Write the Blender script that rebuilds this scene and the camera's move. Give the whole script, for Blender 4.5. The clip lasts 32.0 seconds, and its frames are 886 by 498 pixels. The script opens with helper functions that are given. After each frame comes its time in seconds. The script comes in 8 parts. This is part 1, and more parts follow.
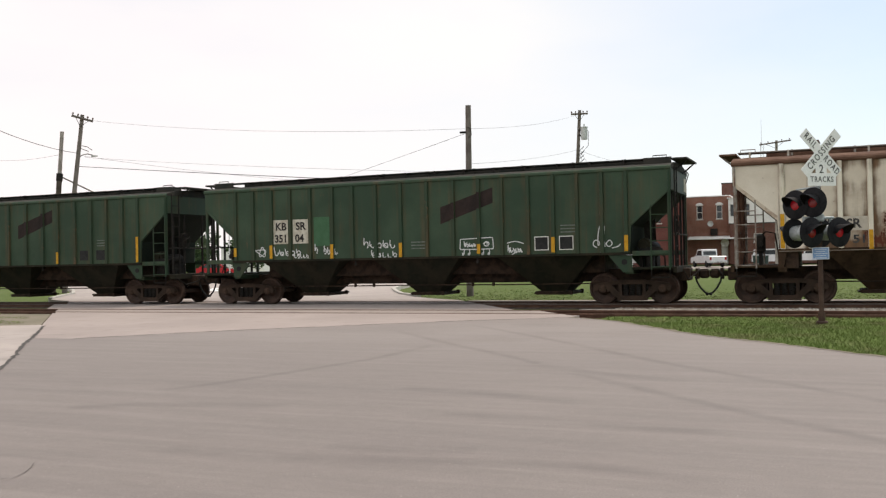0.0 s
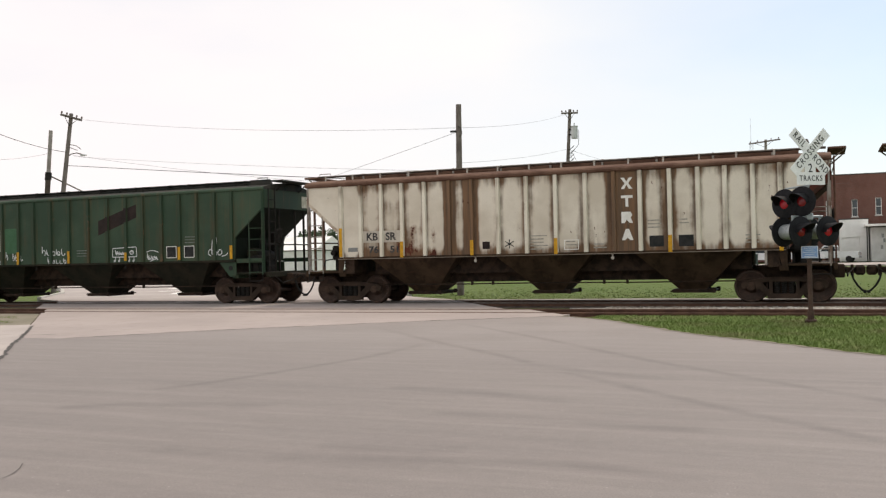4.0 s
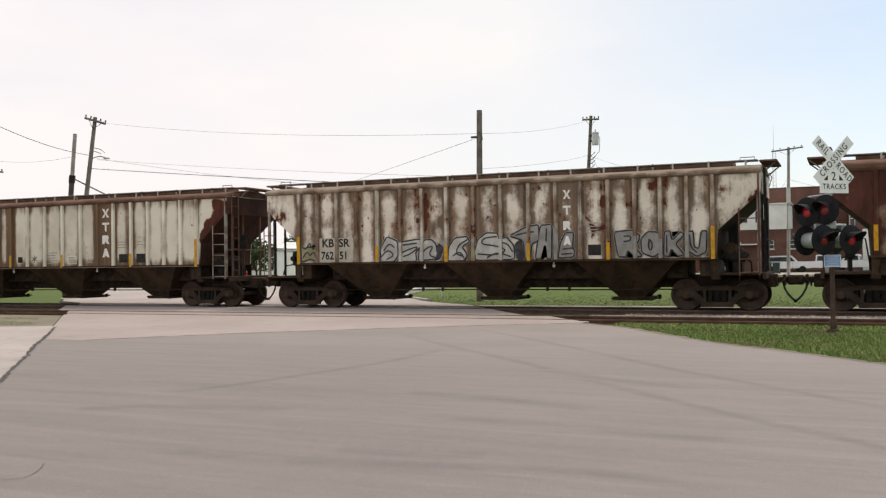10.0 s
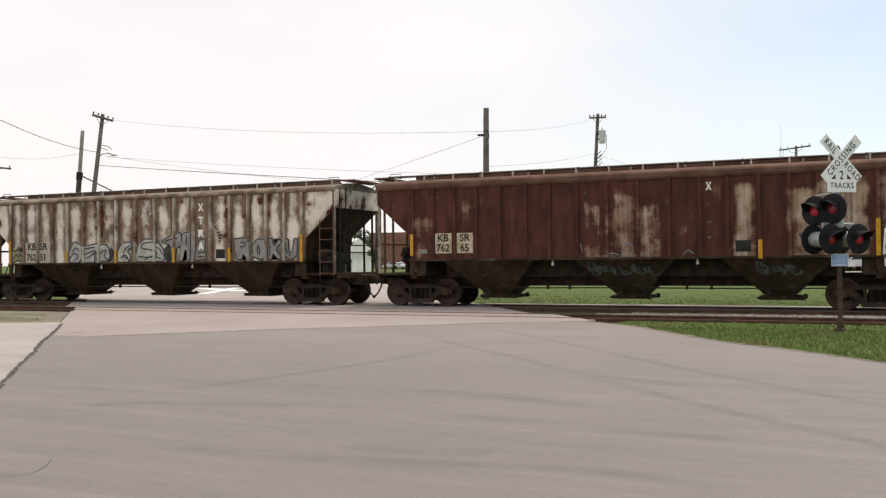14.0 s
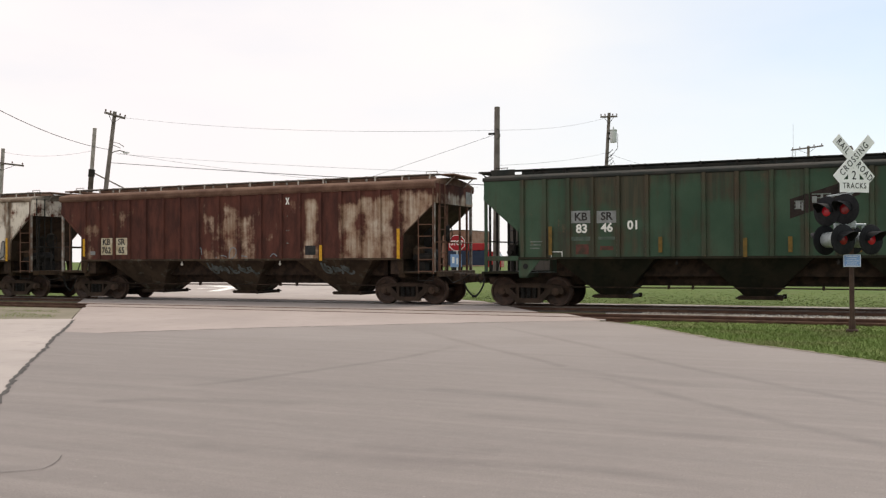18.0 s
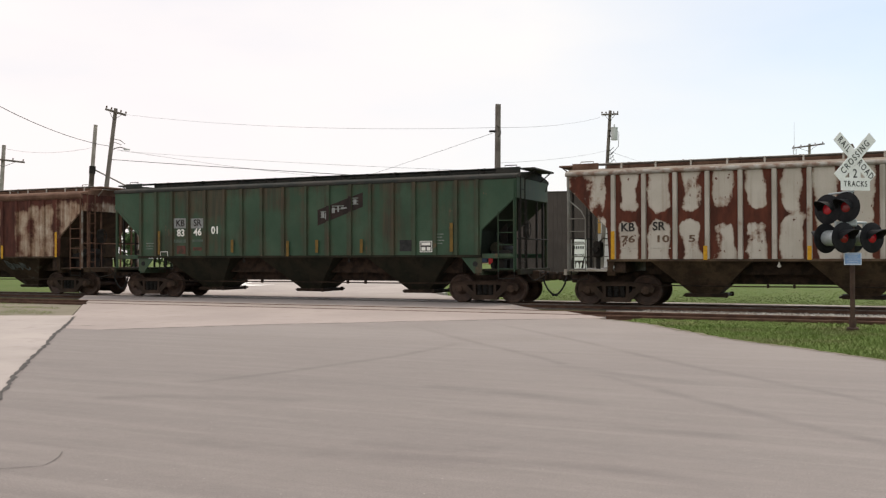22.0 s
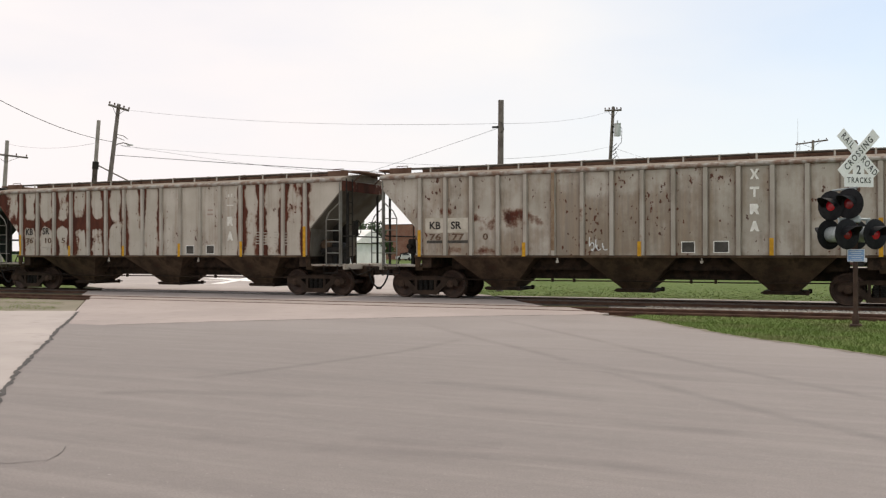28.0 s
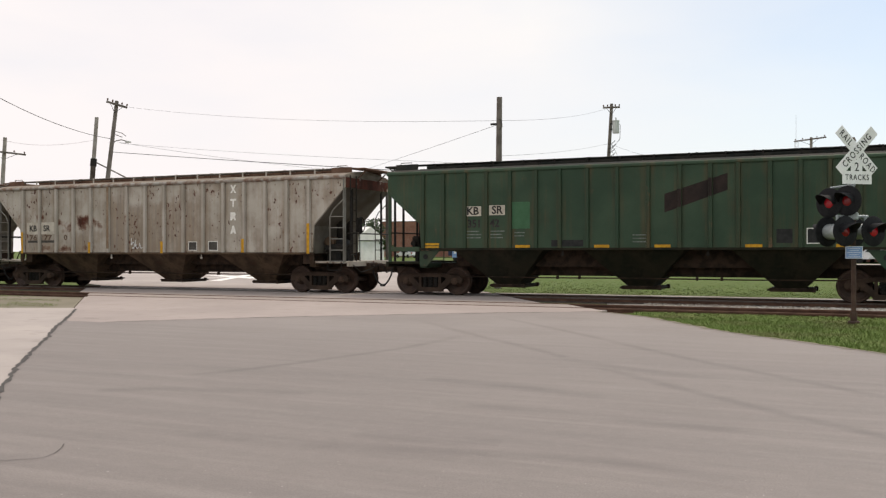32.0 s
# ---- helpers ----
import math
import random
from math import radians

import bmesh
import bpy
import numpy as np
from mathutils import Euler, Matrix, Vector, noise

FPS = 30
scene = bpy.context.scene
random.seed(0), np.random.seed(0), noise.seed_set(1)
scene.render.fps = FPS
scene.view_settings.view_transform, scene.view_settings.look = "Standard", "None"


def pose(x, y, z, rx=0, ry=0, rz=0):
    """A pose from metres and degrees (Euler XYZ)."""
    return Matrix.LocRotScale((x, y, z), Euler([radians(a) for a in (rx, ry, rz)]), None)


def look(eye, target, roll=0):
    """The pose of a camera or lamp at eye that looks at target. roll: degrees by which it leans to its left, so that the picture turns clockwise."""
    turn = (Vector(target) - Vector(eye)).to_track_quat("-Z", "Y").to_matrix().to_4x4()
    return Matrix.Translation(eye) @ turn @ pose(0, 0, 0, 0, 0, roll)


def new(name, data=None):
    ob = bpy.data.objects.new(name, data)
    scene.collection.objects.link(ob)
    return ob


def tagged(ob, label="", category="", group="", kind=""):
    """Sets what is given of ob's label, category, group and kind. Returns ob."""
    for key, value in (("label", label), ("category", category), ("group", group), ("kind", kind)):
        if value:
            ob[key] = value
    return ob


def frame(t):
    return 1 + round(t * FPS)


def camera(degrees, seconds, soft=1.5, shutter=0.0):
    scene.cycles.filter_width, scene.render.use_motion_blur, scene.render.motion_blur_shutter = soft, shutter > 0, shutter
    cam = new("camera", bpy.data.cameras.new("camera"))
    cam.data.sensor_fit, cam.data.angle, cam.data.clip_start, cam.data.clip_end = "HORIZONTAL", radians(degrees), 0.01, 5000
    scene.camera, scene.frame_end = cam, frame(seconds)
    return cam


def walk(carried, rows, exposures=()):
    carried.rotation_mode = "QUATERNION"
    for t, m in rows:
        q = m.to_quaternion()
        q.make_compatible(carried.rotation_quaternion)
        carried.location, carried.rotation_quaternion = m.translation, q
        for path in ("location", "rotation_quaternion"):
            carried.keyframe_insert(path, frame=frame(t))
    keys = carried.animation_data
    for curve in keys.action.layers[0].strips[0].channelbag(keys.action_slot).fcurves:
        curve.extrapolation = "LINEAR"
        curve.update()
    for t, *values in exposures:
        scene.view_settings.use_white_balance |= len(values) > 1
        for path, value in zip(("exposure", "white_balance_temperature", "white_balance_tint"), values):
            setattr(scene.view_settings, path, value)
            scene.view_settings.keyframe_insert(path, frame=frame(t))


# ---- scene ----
EYE = (0.0, -28.88, 1.49)


def eye(yaw, pitch, roll):
    """The tripod's head: turned left, up, and leaning, in degrees."""
    return Matrix.Translation(EYE) @ pose(0, 0, 0, 90 + pitch, 0, yaw) @ pose(0, 0, 0, 0, 0, roll)


cam = camera(50.81, 32.0, 1.27)
walk(cam, [
    (0, eye(22.76, 0.55, -1.20)), (0.5, eye(22.75, 0.53, -1.21)), (1, eye(22.71, 0.52, -1.32)), (1.5, eye(22.50, 0.48, -1.36)),
    (2, eye(22.56, 0.53, -1.32)), (2.5, eye(22.64, 0.56, -1.27)), (3, eye(23.02, 0.62, -1.23)), (3.5, eye(22.56, 0.51, -1.13)),
    (4, eye(22.18, 0.48, -1.26)), (4.5, eye(21.98, 0.43, -1.52)), (6.5, eye(23.02, 0.70, -1.03)), (7, eye(23.29, 0.68, -0.96)),
    (7.5, eye(23.16, 0.65, -1.02)), (8, eye(23.46, 0.75, -0.90)), (8.5, eye(24.14, 0.80, -0.78)), (9, eye(24.14, 0.82, -0.77)),
    (9.5, eye(24.12, 0.83, -0.69)), (10, eye(23.38, 0.84, -0.75)), (10.5, eye(23.21, 0.85, -0.81)), (11, eye(24.11, 0.50, -0.34)),
    (11.5, eye(24.42, 0.60, -0.33)), (12, eye(24.50, 0.68, -0.49)), (12.5, eye(24.09, 0.68, -0.68)), (13, eye(24.05, 0.67, -0.54)),
    (13.5, eye(24.03, 0.63, -0.55)), (14, eye(23.77, 0.71, -0.56)), (14.5, eye(23.61, 0.76, -0.60)), (15, eye(23.74, 0.74, -0.57)),
    (15.5, eye(23.82, 0.69, -0.55)), (17.5, eye(24.39, 0.62, -0.28)), (18, eye(24.40, 0.63, -0.27)), (18.5, eye(24.55, 0.59, -0.19)),
    (19, eye(24.71, 0.51, -0.11)), (19.5, eye(24.54, 0.54, -0.16)), (20, eye(24.48, 0.54, -0.14)), (20.5, eye(24.27, 0.57, -0.20)),
    (21, eye(24.38, 0.56, -0.16)), (21.5, eye(24.40, 0.50, -0.17)), (22, eye(24.44, 0.47, -0.16)), (22.5, eye(24.18, 0.48, -0.24)),
    (23, eye(24.45, 0.44, -0.18)), (23.5, eye(24.60, 0.38, -0.14)), (24, eye(24.58, 0.39, -0.19)), (24.5, eye(24.63, 0.39, -0.19)),
    (25, eye(24.78, 0.37, -0.13)), (25.5, eye(24.91, 0.36, -0.08)), (27.5, eye(24.60, 0.21, -0.10)), (28, eye(24.61, 0.22, -0.08)),
    (28.5, eye(24.61, 0.22, -0.09)), (29, eye(24.67, 0.21, -0.04)), (29.5, eye(24.63, 0.21, -0.03)), (30, eye(24.67, 0.21, -0.02)),
    (30.5, eye(24.63, 0.19, -0.07)), (31, eye(24.44, 0.14, -0.10)), (31.5, eye(24.44, 0.11, -0.06)), (32, eye(24.51, 0.04, -0.08)),
], exposures=[(0, 0.04), (4, 0.03), (7, -0.02), (12, -0.03), (15, 0.02), (22, 0.02), (25, 0.0), (32, -0.03)])

# how far the train has rolled to the left, by the second
TRAVEL = [(0, -0.0), (1, 3.34), (2, 6.71), (3, 10.08), (4, 13.44), (7, 23.59), (8, 26.99), (9, 30.4), (10, 33.83), (11, 37.23), (12, 40.65), (13, 44.15), (14, 47.66), (15, 51.22), (18, 62.22), (19, 65.97), (20, 69.74), (21, 73.53), (22, 77.44), (23, 81.39), (24, 85.4), (25, 89.44), (28, 101.9), (29, 106.23), (30, 110.61), (31, 115.1), (32, 119.67)]
CAR_PITCH = 17.99  # coupler to coupler
FIRST_CAR = -30.44  # centre of the leading car at the start
SLACK_CAR, SLACK = 5, -0.12  # from this car on the couplings are pushed together


def stand(number):
    """Where a car's middle stands at the start."""
    return FIRST_CAR + CAR_PITCH * number + (SLACK if number >= SLACK_CAR else -0.10 if number == 4 else 0.0)



def travel(t):
    """Metres rolled after t seconds: a smooth curve through TRAVEL."""
    ts, ss = np.array(TRAVEL).T
    slope = np.gradient(ss, ts)
    i = int(np.clip(np.searchsorted(ts, t) - 1, 0, len(ts) - 2))
    h = ts[i + 1] - ts[i]
    u = (t - ts[i]) / h
    return float((2 * u**3 - 3 * u**2 + 1) * ss[i] + (u**3 - 2 * u**2 + u) * h * slope[i]
                 + (3 * u**2 - 2 * u**3) * ss[i + 1] + (u**3 - u**2) * h * slope[i + 1])


# ---- world and light: a bright, thinly overcast noon ----
SUN_UP, SUN_TURN = 62.0, 25.0  # height and compass turn, degrees from +y towards +x
world = bpy.data.worlds.new("overcast_sky")
scene.world = world
world.use_nodes = True
wn, wl = world.node_tree.nodes, world.node_tree.links
wn.clear()
sky = wn.new("ShaderNodeTexSky")
sky.sky_type, sky.sun_disc = "NISHITA", False
sky.sun_elevation, sky.sun_rotation = radians(SUN_UP), radians(SUN_TURN)
sky_level = wn.new("ShaderNodeVectorMath")
sky_level.operation = "SCALE"
sky_level.inputs["Scale"].default_value = 0.15
wl.new(sky.outputs[0], sky_level.inputs[0])
way = wn.new("ShaderNodeTexCoord")
cloud_map = wn.new("ShaderNodeMapping")
cloud_map.inputs["Scale"].default_value = (1.0, 1.0, 3.2)
wl.new(way.outputs["Generated"], cloud_map.inputs[0])
cloud = wn.new("ShaderNodeTexNoise")
cloud.inputs["Scale"].default_value, cloud.inputs["Detail"].default_value = 2.3, 6
wl.new(cloud_map.outputs[0], cloud.inputs["Vector"])
apart_xyz = wn.new("ShaderNodeSeparateXYZ")
wl.new(way.outputs["Generated"], apart_xyz.inputs[0])
# the veil thins to the east
veil = wn.new("ShaderNodeMapRange")
veil.inputs["From Min"].default_value, veil.inputs["From Max"].default_value = -0.32, 0.12
veil.inputs["To Min"].default_value, veil.inputs["To Max"].default_value = 0.0, 0.55
wl.new(apart_xyz.outputs["X"], veil.inputs["Value"])
thin = wn.new("ShaderNodeMath")
thin.operation = "MULTIPLY_ADD"
wl.new(cloud.outputs["Fac"], thin.inputs[0])
veil_north = wn.new("ShaderNodeMapRange")
veil_north.inputs["From Min"].default_value, veil_north.inputs["From Max"].default_value = -0.1, 0.5
wl.new(apart_xyz.outputs["Y"], veil_north.inputs["Value"])
veil_part = wn.new("ShaderNodeMath")
veil_part.operation = "MULTIPLY"
wl.new(veil.outputs[0], veil_part.inputs[0])
wl.new(veil_north.outputs[0], veil_part.inputs[1])
thin.inputs[1].default_value = -0.7
thin.inputs[2].default_value = 1.28
cover = wn.new("ShaderNodeMath")
cover.operation, cover.use_clamp = "SUBTRACT", True
wl.new(thin.outputs[0], cover.inputs[0])
wl.new(veil_part.outputs[0], cover.inputs[1])
sky_mix = wn.new("ShaderNodeMix")
sky_mix.data_type = "RGBA"
wl.new(cover.outputs[0], sky_mix.inputs["Factor"])
wl.new(sky_level.outputs[0], sky_mix.inputs["A"])
veil_side = wn.new("ShaderNodeMapRange")
veil_side.inputs["From Min"].default_value, veil_side.inputs["From Max"].default_value = -0.6, 0.35
wl.new(apart_xyz.outputs["X"], veil_side.inputs["Value"])
veil_hue = wn.new("ShaderNodeMix")
veil_hue.data_type = "RGBA"
veil_hue.inputs["A"].default_value, veil_hue.inputs["B"].default_value = (1.03, 0.966, 0.957, 1), (0.962, 1.01, 0.98, 1)
wl.new(veil_side.outputs[0], veil_hue.inputs["Factor"])
wl.new(veil_hue.outputs["Result"], sky_mix.inputs["B"])
back = wn.new("ShaderNodeBackground")
back.inputs["Strength"].default_value = 1.0
wl.new(sky_mix.outputs["Result"], back.inputs["Color"])
wout = wn.new("ShaderNodeOutputWorld")
wl.new(back.outputs[0], wout.inputs[0])

sun = new("sun", bpy.data.lights.new("sun", "SUN"))
sun.data.energy, sun.data.angle, sun.data.color = 2.4, radians(14), (1.0, 0.86, 0.71)
toward = Vector((math.sin(radians(SUN_TURN)) * math.cos(radians(SUN_UP)), math.cos(radians(SUN_TURN)) * math.cos(radians(SUN_UP)), math.sin(radians(SUN_UP))))
sun.matrix_world = look(toward * 60, (0, 0, 0))


# ---- materials ----
class Nodes:
    """Short hand for a node material."""

    def __init__(self, name):
        self.m = bpy.data.materials.new(name)
        self.m.use_nodes = True
        self.t = self.m.node_tree
        self.b = self.t.nodes["Principled BSDF"]
        self.coord = self.t.nodes.new("ShaderNodeTexCoord").outputs["Object"]

    def put(self, socket, value):
        if isinstance(value, bpy.types.NodeSocket):
            self.t.links.new(value, socket)
        elif isinstance(value, tuple) and len(value) == 3 and socket.type == "RGBA":
            socket.default_value = (*value, 1)
        else:
            socket.default_value = value

    def mapped(self, scale=(1, 1, 1), shift=(0, 0, 0), turn=0.0):
        n = self.t.nodes.new("ShaderNodeMapping")
        n.inputs["Scale"].default_value, n.inputs["Location"].default_value = scale, shift
        n.inputs["Rotation"].default_value = (0, 0, radians(turn))
        self.t.links.new(self.coord, n.inputs[0])
        return n.outputs[0]

    def noise(self, scale, detail=4, vector=None, rough=0.55):
        n = self.t.nodes.new("ShaderNodeTexNoise")
        n.inputs["Scale"].default_value, n.inputs["Detail"].default_value, n.inputs["Roughness"].default_value = scale, detail, rough
        self.t.links.new(vector or self.coord, n.inputs["Vector"])
        return n.outputs["Fac"]

    def span(self, value, lo, hi, to_lo=0.0, to_hi=1.0):
        n = self.t.nodes.new("ShaderNodeMapRange")
        n.interpolation_type = "SMOOTHSTEP"
        for key, v in zip(("Value", "From Min", "From Max", "To Min", "To Max"), (value, lo, hi, to_lo, to_hi)):
            self.put(n.inputs[key], v)
        return n.outputs[0]

    def math(self, op, a, b=0.0, c=0.0):
        n = self.t.nodes.new("ShaderNodeMath")
        n.operation = op
        for i, v in enumerate((a, b, c)):
            self.put(n.inputs[i], v)
        return n.outputs[0]

    def mix(self, fac, a, b, blend="MIX"):
        n = self.t.nodes.new("ShaderNodeMix")
        n.data_type, n.blend_type = "RGBA", blend
        for key, v in (("Factor", fac), ("A", a), ("B", b)):
            self.put(n.inputs[key], v)
        return n.outputs["Result"]

    def axis(self, which, vector=None):
        n = self.t.nodes.new("ShaderNodeSeparateXYZ")
        self.t.links.new(vector or self.coord, n.inputs[0])
        return n.outputs[which]

    def chance(self):
        return self.t.nodes.new("ShaderNodeObjectInfo").outputs["Random"]

    def finish(self, colour, rough=0.6, metal=0.0, bump=None, height=0.01, strength=0.4):
        self.put(self.b.inputs["Base Color"], colour)
        self.put(self.b.inputs["Roughness"], rough)
        self.put(self.b.inputs["Metallic"], metal)
        dull = metal < 0.3 and not (isinstance(rough, float) and rough < 0.35)
        self.b.inputs["Specular IOR Level"].default_value = 0.2 if dull else 0.5
        if bump is not None:
            n = self.t.nodes.new("ShaderNodeBump")
            n.inputs["Distance"].default_value, n.inputs["Strength"].default_value = height, strength
            self.put(n.inputs["Height"], bump)
            self.t.links.new(n.outputs[0], self.b.inputs["Normal"])
        return self.m


def plain(name, a, b, rough=0.6, metal=0.0, scale=2.0, fine=40.0, height=0.004):
    """A worn single-colour surface: two tones by a coarse noise, and a fine grain."""
    n = Nodes(name)
    coarse, grain = n.noise(scale, 6), n.noise(fine, 3)
    col = n.mix(n.span(coarse, 0.35, 0.65), a, b)
    col = n.mix(n.span(grain, 0.3, 0.7, 0.0, 0.25), col, tuple(x * 0.6 for x in a))
    return n.finish(col, n.span(grain, 0.2, 0.8, rough - 0.1, rough + 0.12), metal, grain, height)


def grimy(name, dark, dust, scab, much=0.5):
    """Under-car steel: dark grime, dust in clouds, rubbed rust and down-running streaks."""
    n = Nodes(name)
    cloud, fine = n.noise(1.1, 7, None, 0.62), n.noise(30, 4)
    run = n.noise(1.0, 6, n.mapped((4.0, 4.0, 0.5)), 0.6)
    col = n.mix(n.span(cloud, 0.36, 0.66), dark, dust)
    col = n.mix(n.span(run, 0.50, 0.70, 0.0, 0.55), col, tuple(v * 0.5 for v in dark))
    col = n.mix(n.span(n.noise(2.6, 8, n.mapped((1, 1, 1), (7, 3, 1)), 0.66), 0.54, 0.66, 0.0, much), col, scab)
    col = n.mix(n.span(fine, 0.3, 0.7, 0.0, 0.3), col, tuple(v * 0.55 for v in dark))
    return n.finish(col, 0.88, 0, fine, 0.004)


RUST, RUST_DARK = (0.118, 0.036, 0.022), (0.054, 0.020, 0.014)


def car_paint(name, base, worn, bias, shift, boxes=(), streak=0.6, grime=0.5, kind="A", rib_rust=0.0, rib_stain=0.0, stain=-0.6, stain_boxes=(), spots=0.0, edge=0.16, seam=0.0, reach=0.27, patchy=0.0, soil=((0.160, 0.079, 0.033), (0.082, 0.044, 0.022)), mottle=0.0, rust=(RUST, RUST_DARK), halo_from=-0.45, halo_most=0.6):
    """Railway paint: faded in clouds, rusting in blotches and down-running streaks, with brown grime.
    bias: how rusty all over (-1 hardly, 1 wholly); boxes: (x0, x1, z0, z1, more) where it rusts more or less;
    rib_rust, rib_stain: rust and stain that hug the side posts; stain, stain_boxes: the same for brown stain."""
    n = Nodes(name)
    at = n.mapped((1, 1, 1), shift)
    tall = n.mapped((5.0, 5.0, 0.30), shift)
    blot, fine = n.noise(1.5, 9, at, 0.66), n.noise(26, 4, at)
    run, soft = n.noise(1.0, 6, tall, 0.62), n.noise(0.9, 5, at)
    x, z = n.axis("X"), n.axis("Z")
    if kind == "A":
        wave = n.math("SINE", n.math("MULTIPLY", x, math.pi / 6.84))
        even, half, off = n.math("SUBTRACT", x, n.math("MULTIPLY", wave, 0.2)), 0.4023, 0.4023 + 0.8047 * 12
    else:
        even, half, off = x, 0.4525, 6.79 + 0.905 * 4
    near = n.math("PINGPONG", n.math("ADD", even, off), half)
    flank = n.span(n.math("ABSOLUTE", x), 7.0, 7.15, 1.0, 0.0)
    hug = n.math("MULTIPLY", n.span(near, 0.05, reach, 1.0, 0.0), flank)

    def inside(rows):
        total = None
        for x0, x1, z0, z1, more in rows:
            soft_x, soft_z = min(0.25, (x1 - x0) * 0.3), 0.18
            m = n.math("MULTIPLY", n.span(x, x0 - soft_x, x0 + soft_x), n.span(x, x1 - soft_x, x1 + soft_x, 1.0, 0.0))
            m = n.math("MULTIPLY", m, n.math("MULTIPLY", n.span(z, z0 - soft_z, z0 + soft_z), n.span(z, z1 - soft_z, z1 + soft_z, 1.0, 0.0)))
            m = n.math("MULTIPLY", m, more)
            total = m if total is None else n.math("ADD", total, m)
        return total

    paint = n.mix(n.span(n.noise(0.7, 5, at), 0.35, 0.68), base, worn)
    paint = n.mix(n.span(fine, 0.35, 0.75, 0.0, 0.22), paint, tuple(v * 0.7 for v in base))
    level = n.math("MULTIPLY_ADD", run, 3.2 - 2.2 * mottle, stain - 1.6 + 1.1 * mottle)
    if mottle:
        level = n.math("ADD", level, n.math("MULTIPLY_ADD", n.noise(1.35, 7, n.mapped((1.3, 1, 0.85), shift), 0.68), 5.2 * mottle, -2.6 * mottle))
    level = n.math("ADD", level, n.math("MULTIPLY_ADD", soft, 2.4, -1.2))
    if rib_stain:
        level = n.math("ADD", level, n.math("MULTIPLY", hug, rib_stain))
    extra = inside(stain_boxes)
    if extra is not None:
        level = n.math("ADD", level, extra)
    brown = n.mix(n.span(n.noise(1.6, 6, tall), 0.35, 0.65), *soil)
    paint = n.mix(n.math("MULTIPLY", n.span(level, -0.7, 0.9), grime), paint, brown)
    # dark line beside each post: dirt, with the crease's shade painted in
    if seam:
        line = n.math("MULTIPLY", n.math("MULTIPLY", n.span(near, 0.075, 0.135, 1.0, 0.0), flank), n.span(n.noise(2.2, 5, at), 0.32, 0.6, 0.25, 1.0))
        paint = n.mix(n.math("MULTIPLY", line, seam), paint, (0.062, 0.036, 0.023))
    score = n.math("MULTIPLY_ADD", blot, 4.5, bias - 2.25)
    score = n.math("ADD", score, n.math("MULTIPLY_ADD", run, 3.0 * streak, -1.5 * streak))
    if rib_rust:
        score = n.math("ADD", score, n.math("MULTIPLY", hug, rib_rust))
    if patchy:
        some = n.noise(1.0, 3, n.mapped((1.7, 1, 0.55), shift), 0.5)
        score = n.math("ADD", score, n.math("MULTIPLY_ADD", some, 5.0 * patchy, -2.6 * patchy))
    extra = inside(boxes)
    if extra is not None:
        score = n.math("ADD", score, extra)
    mask = n.span(score, 0.08 - edge / 2, 0.08 + edge / 2)
    if spots:
        chips = n.math("ADD", n.noise(6.5, 5, n.mapped((1.4, 1, 0.9), shift), 0.5), n.math("MULTIPLY_ADD", soft, 0.45, -0.225 + spots))
        mask = n.math("MAXIMUM", mask, n.span(chips, 0.66, 0.69, 0.0, 0.9))
    halo = n.span(score, halo_from, 0.1, 0.0, halo_most)
    rusty = n.mix(n.span(n.noise(3, 8, n.mapped((1.3, 1, 0.4), shift), 0.6), 0.3, 0.7), *rust)
    paint = n.mix(halo, paint, (0.19, 0.098, 0.056))
    col = n.mix(mask, paint, rusty)
    return n.finish(col, n.span(mask, 0, 1, 0.52, 0.9), 0.0, n.math("ADD", n.math("MULTIPLY", fine, 0.3), mask), 0.004, 0.35)


GREEN, GREEN_WORN = (0.028, 0.054, 0.032), (0.046, 0.078, 0.047)
WHITE, WHITE_WORN = (0.72, 0.66, 0.56), (0.57, 0.505, 0.41)
GREY, GREY_WORN = (0.50, 0.455, 0.40), (0.42, 0.375, 0.32)
M = {}
M["green_a"] = car_paint("dull_green_paint", GREEN, GREEN_WORN, -1.15, (3, 1, 7), streak=0.5, grime=0.42, stain=-0.6, rib_stain=0.5)
M["green_b"] = car_paint("green_paint_faded", (0.030, 0.063, 0.037), (0.050, 0.088, 0.054), -1.1, (13, 2, 1), streak=0.6, grime=0.72, stain=-0.55, rib_stain=0.45, seam=0.3, mottle=0.45, soil=((0.076, 0.045, 0.028), (0.036, 0.026, 0.018)),
    stain_boxes=((-5.2, -3.0, 3.0, 4.1, 0.95), (-3.7, -3.05, 2.6, 4.1, 0.8), (-7, 7, 3.7, 4.2, 0.6), (-1.4, -0.6, 3.1, 4.1, 0.8), (-6.3, -3.0, 1.5, 2.4, 0.5), (3.3, 4.2, 1.5, 4.0, 0.5)))
M["green_post"] = car_paint("rust_edged_green_post_paint", GREEN, (0.036, 0.052, 0.030), -1.1, (4, 9, 2), streak=0.8, grime=0.45, stain=-0.5)
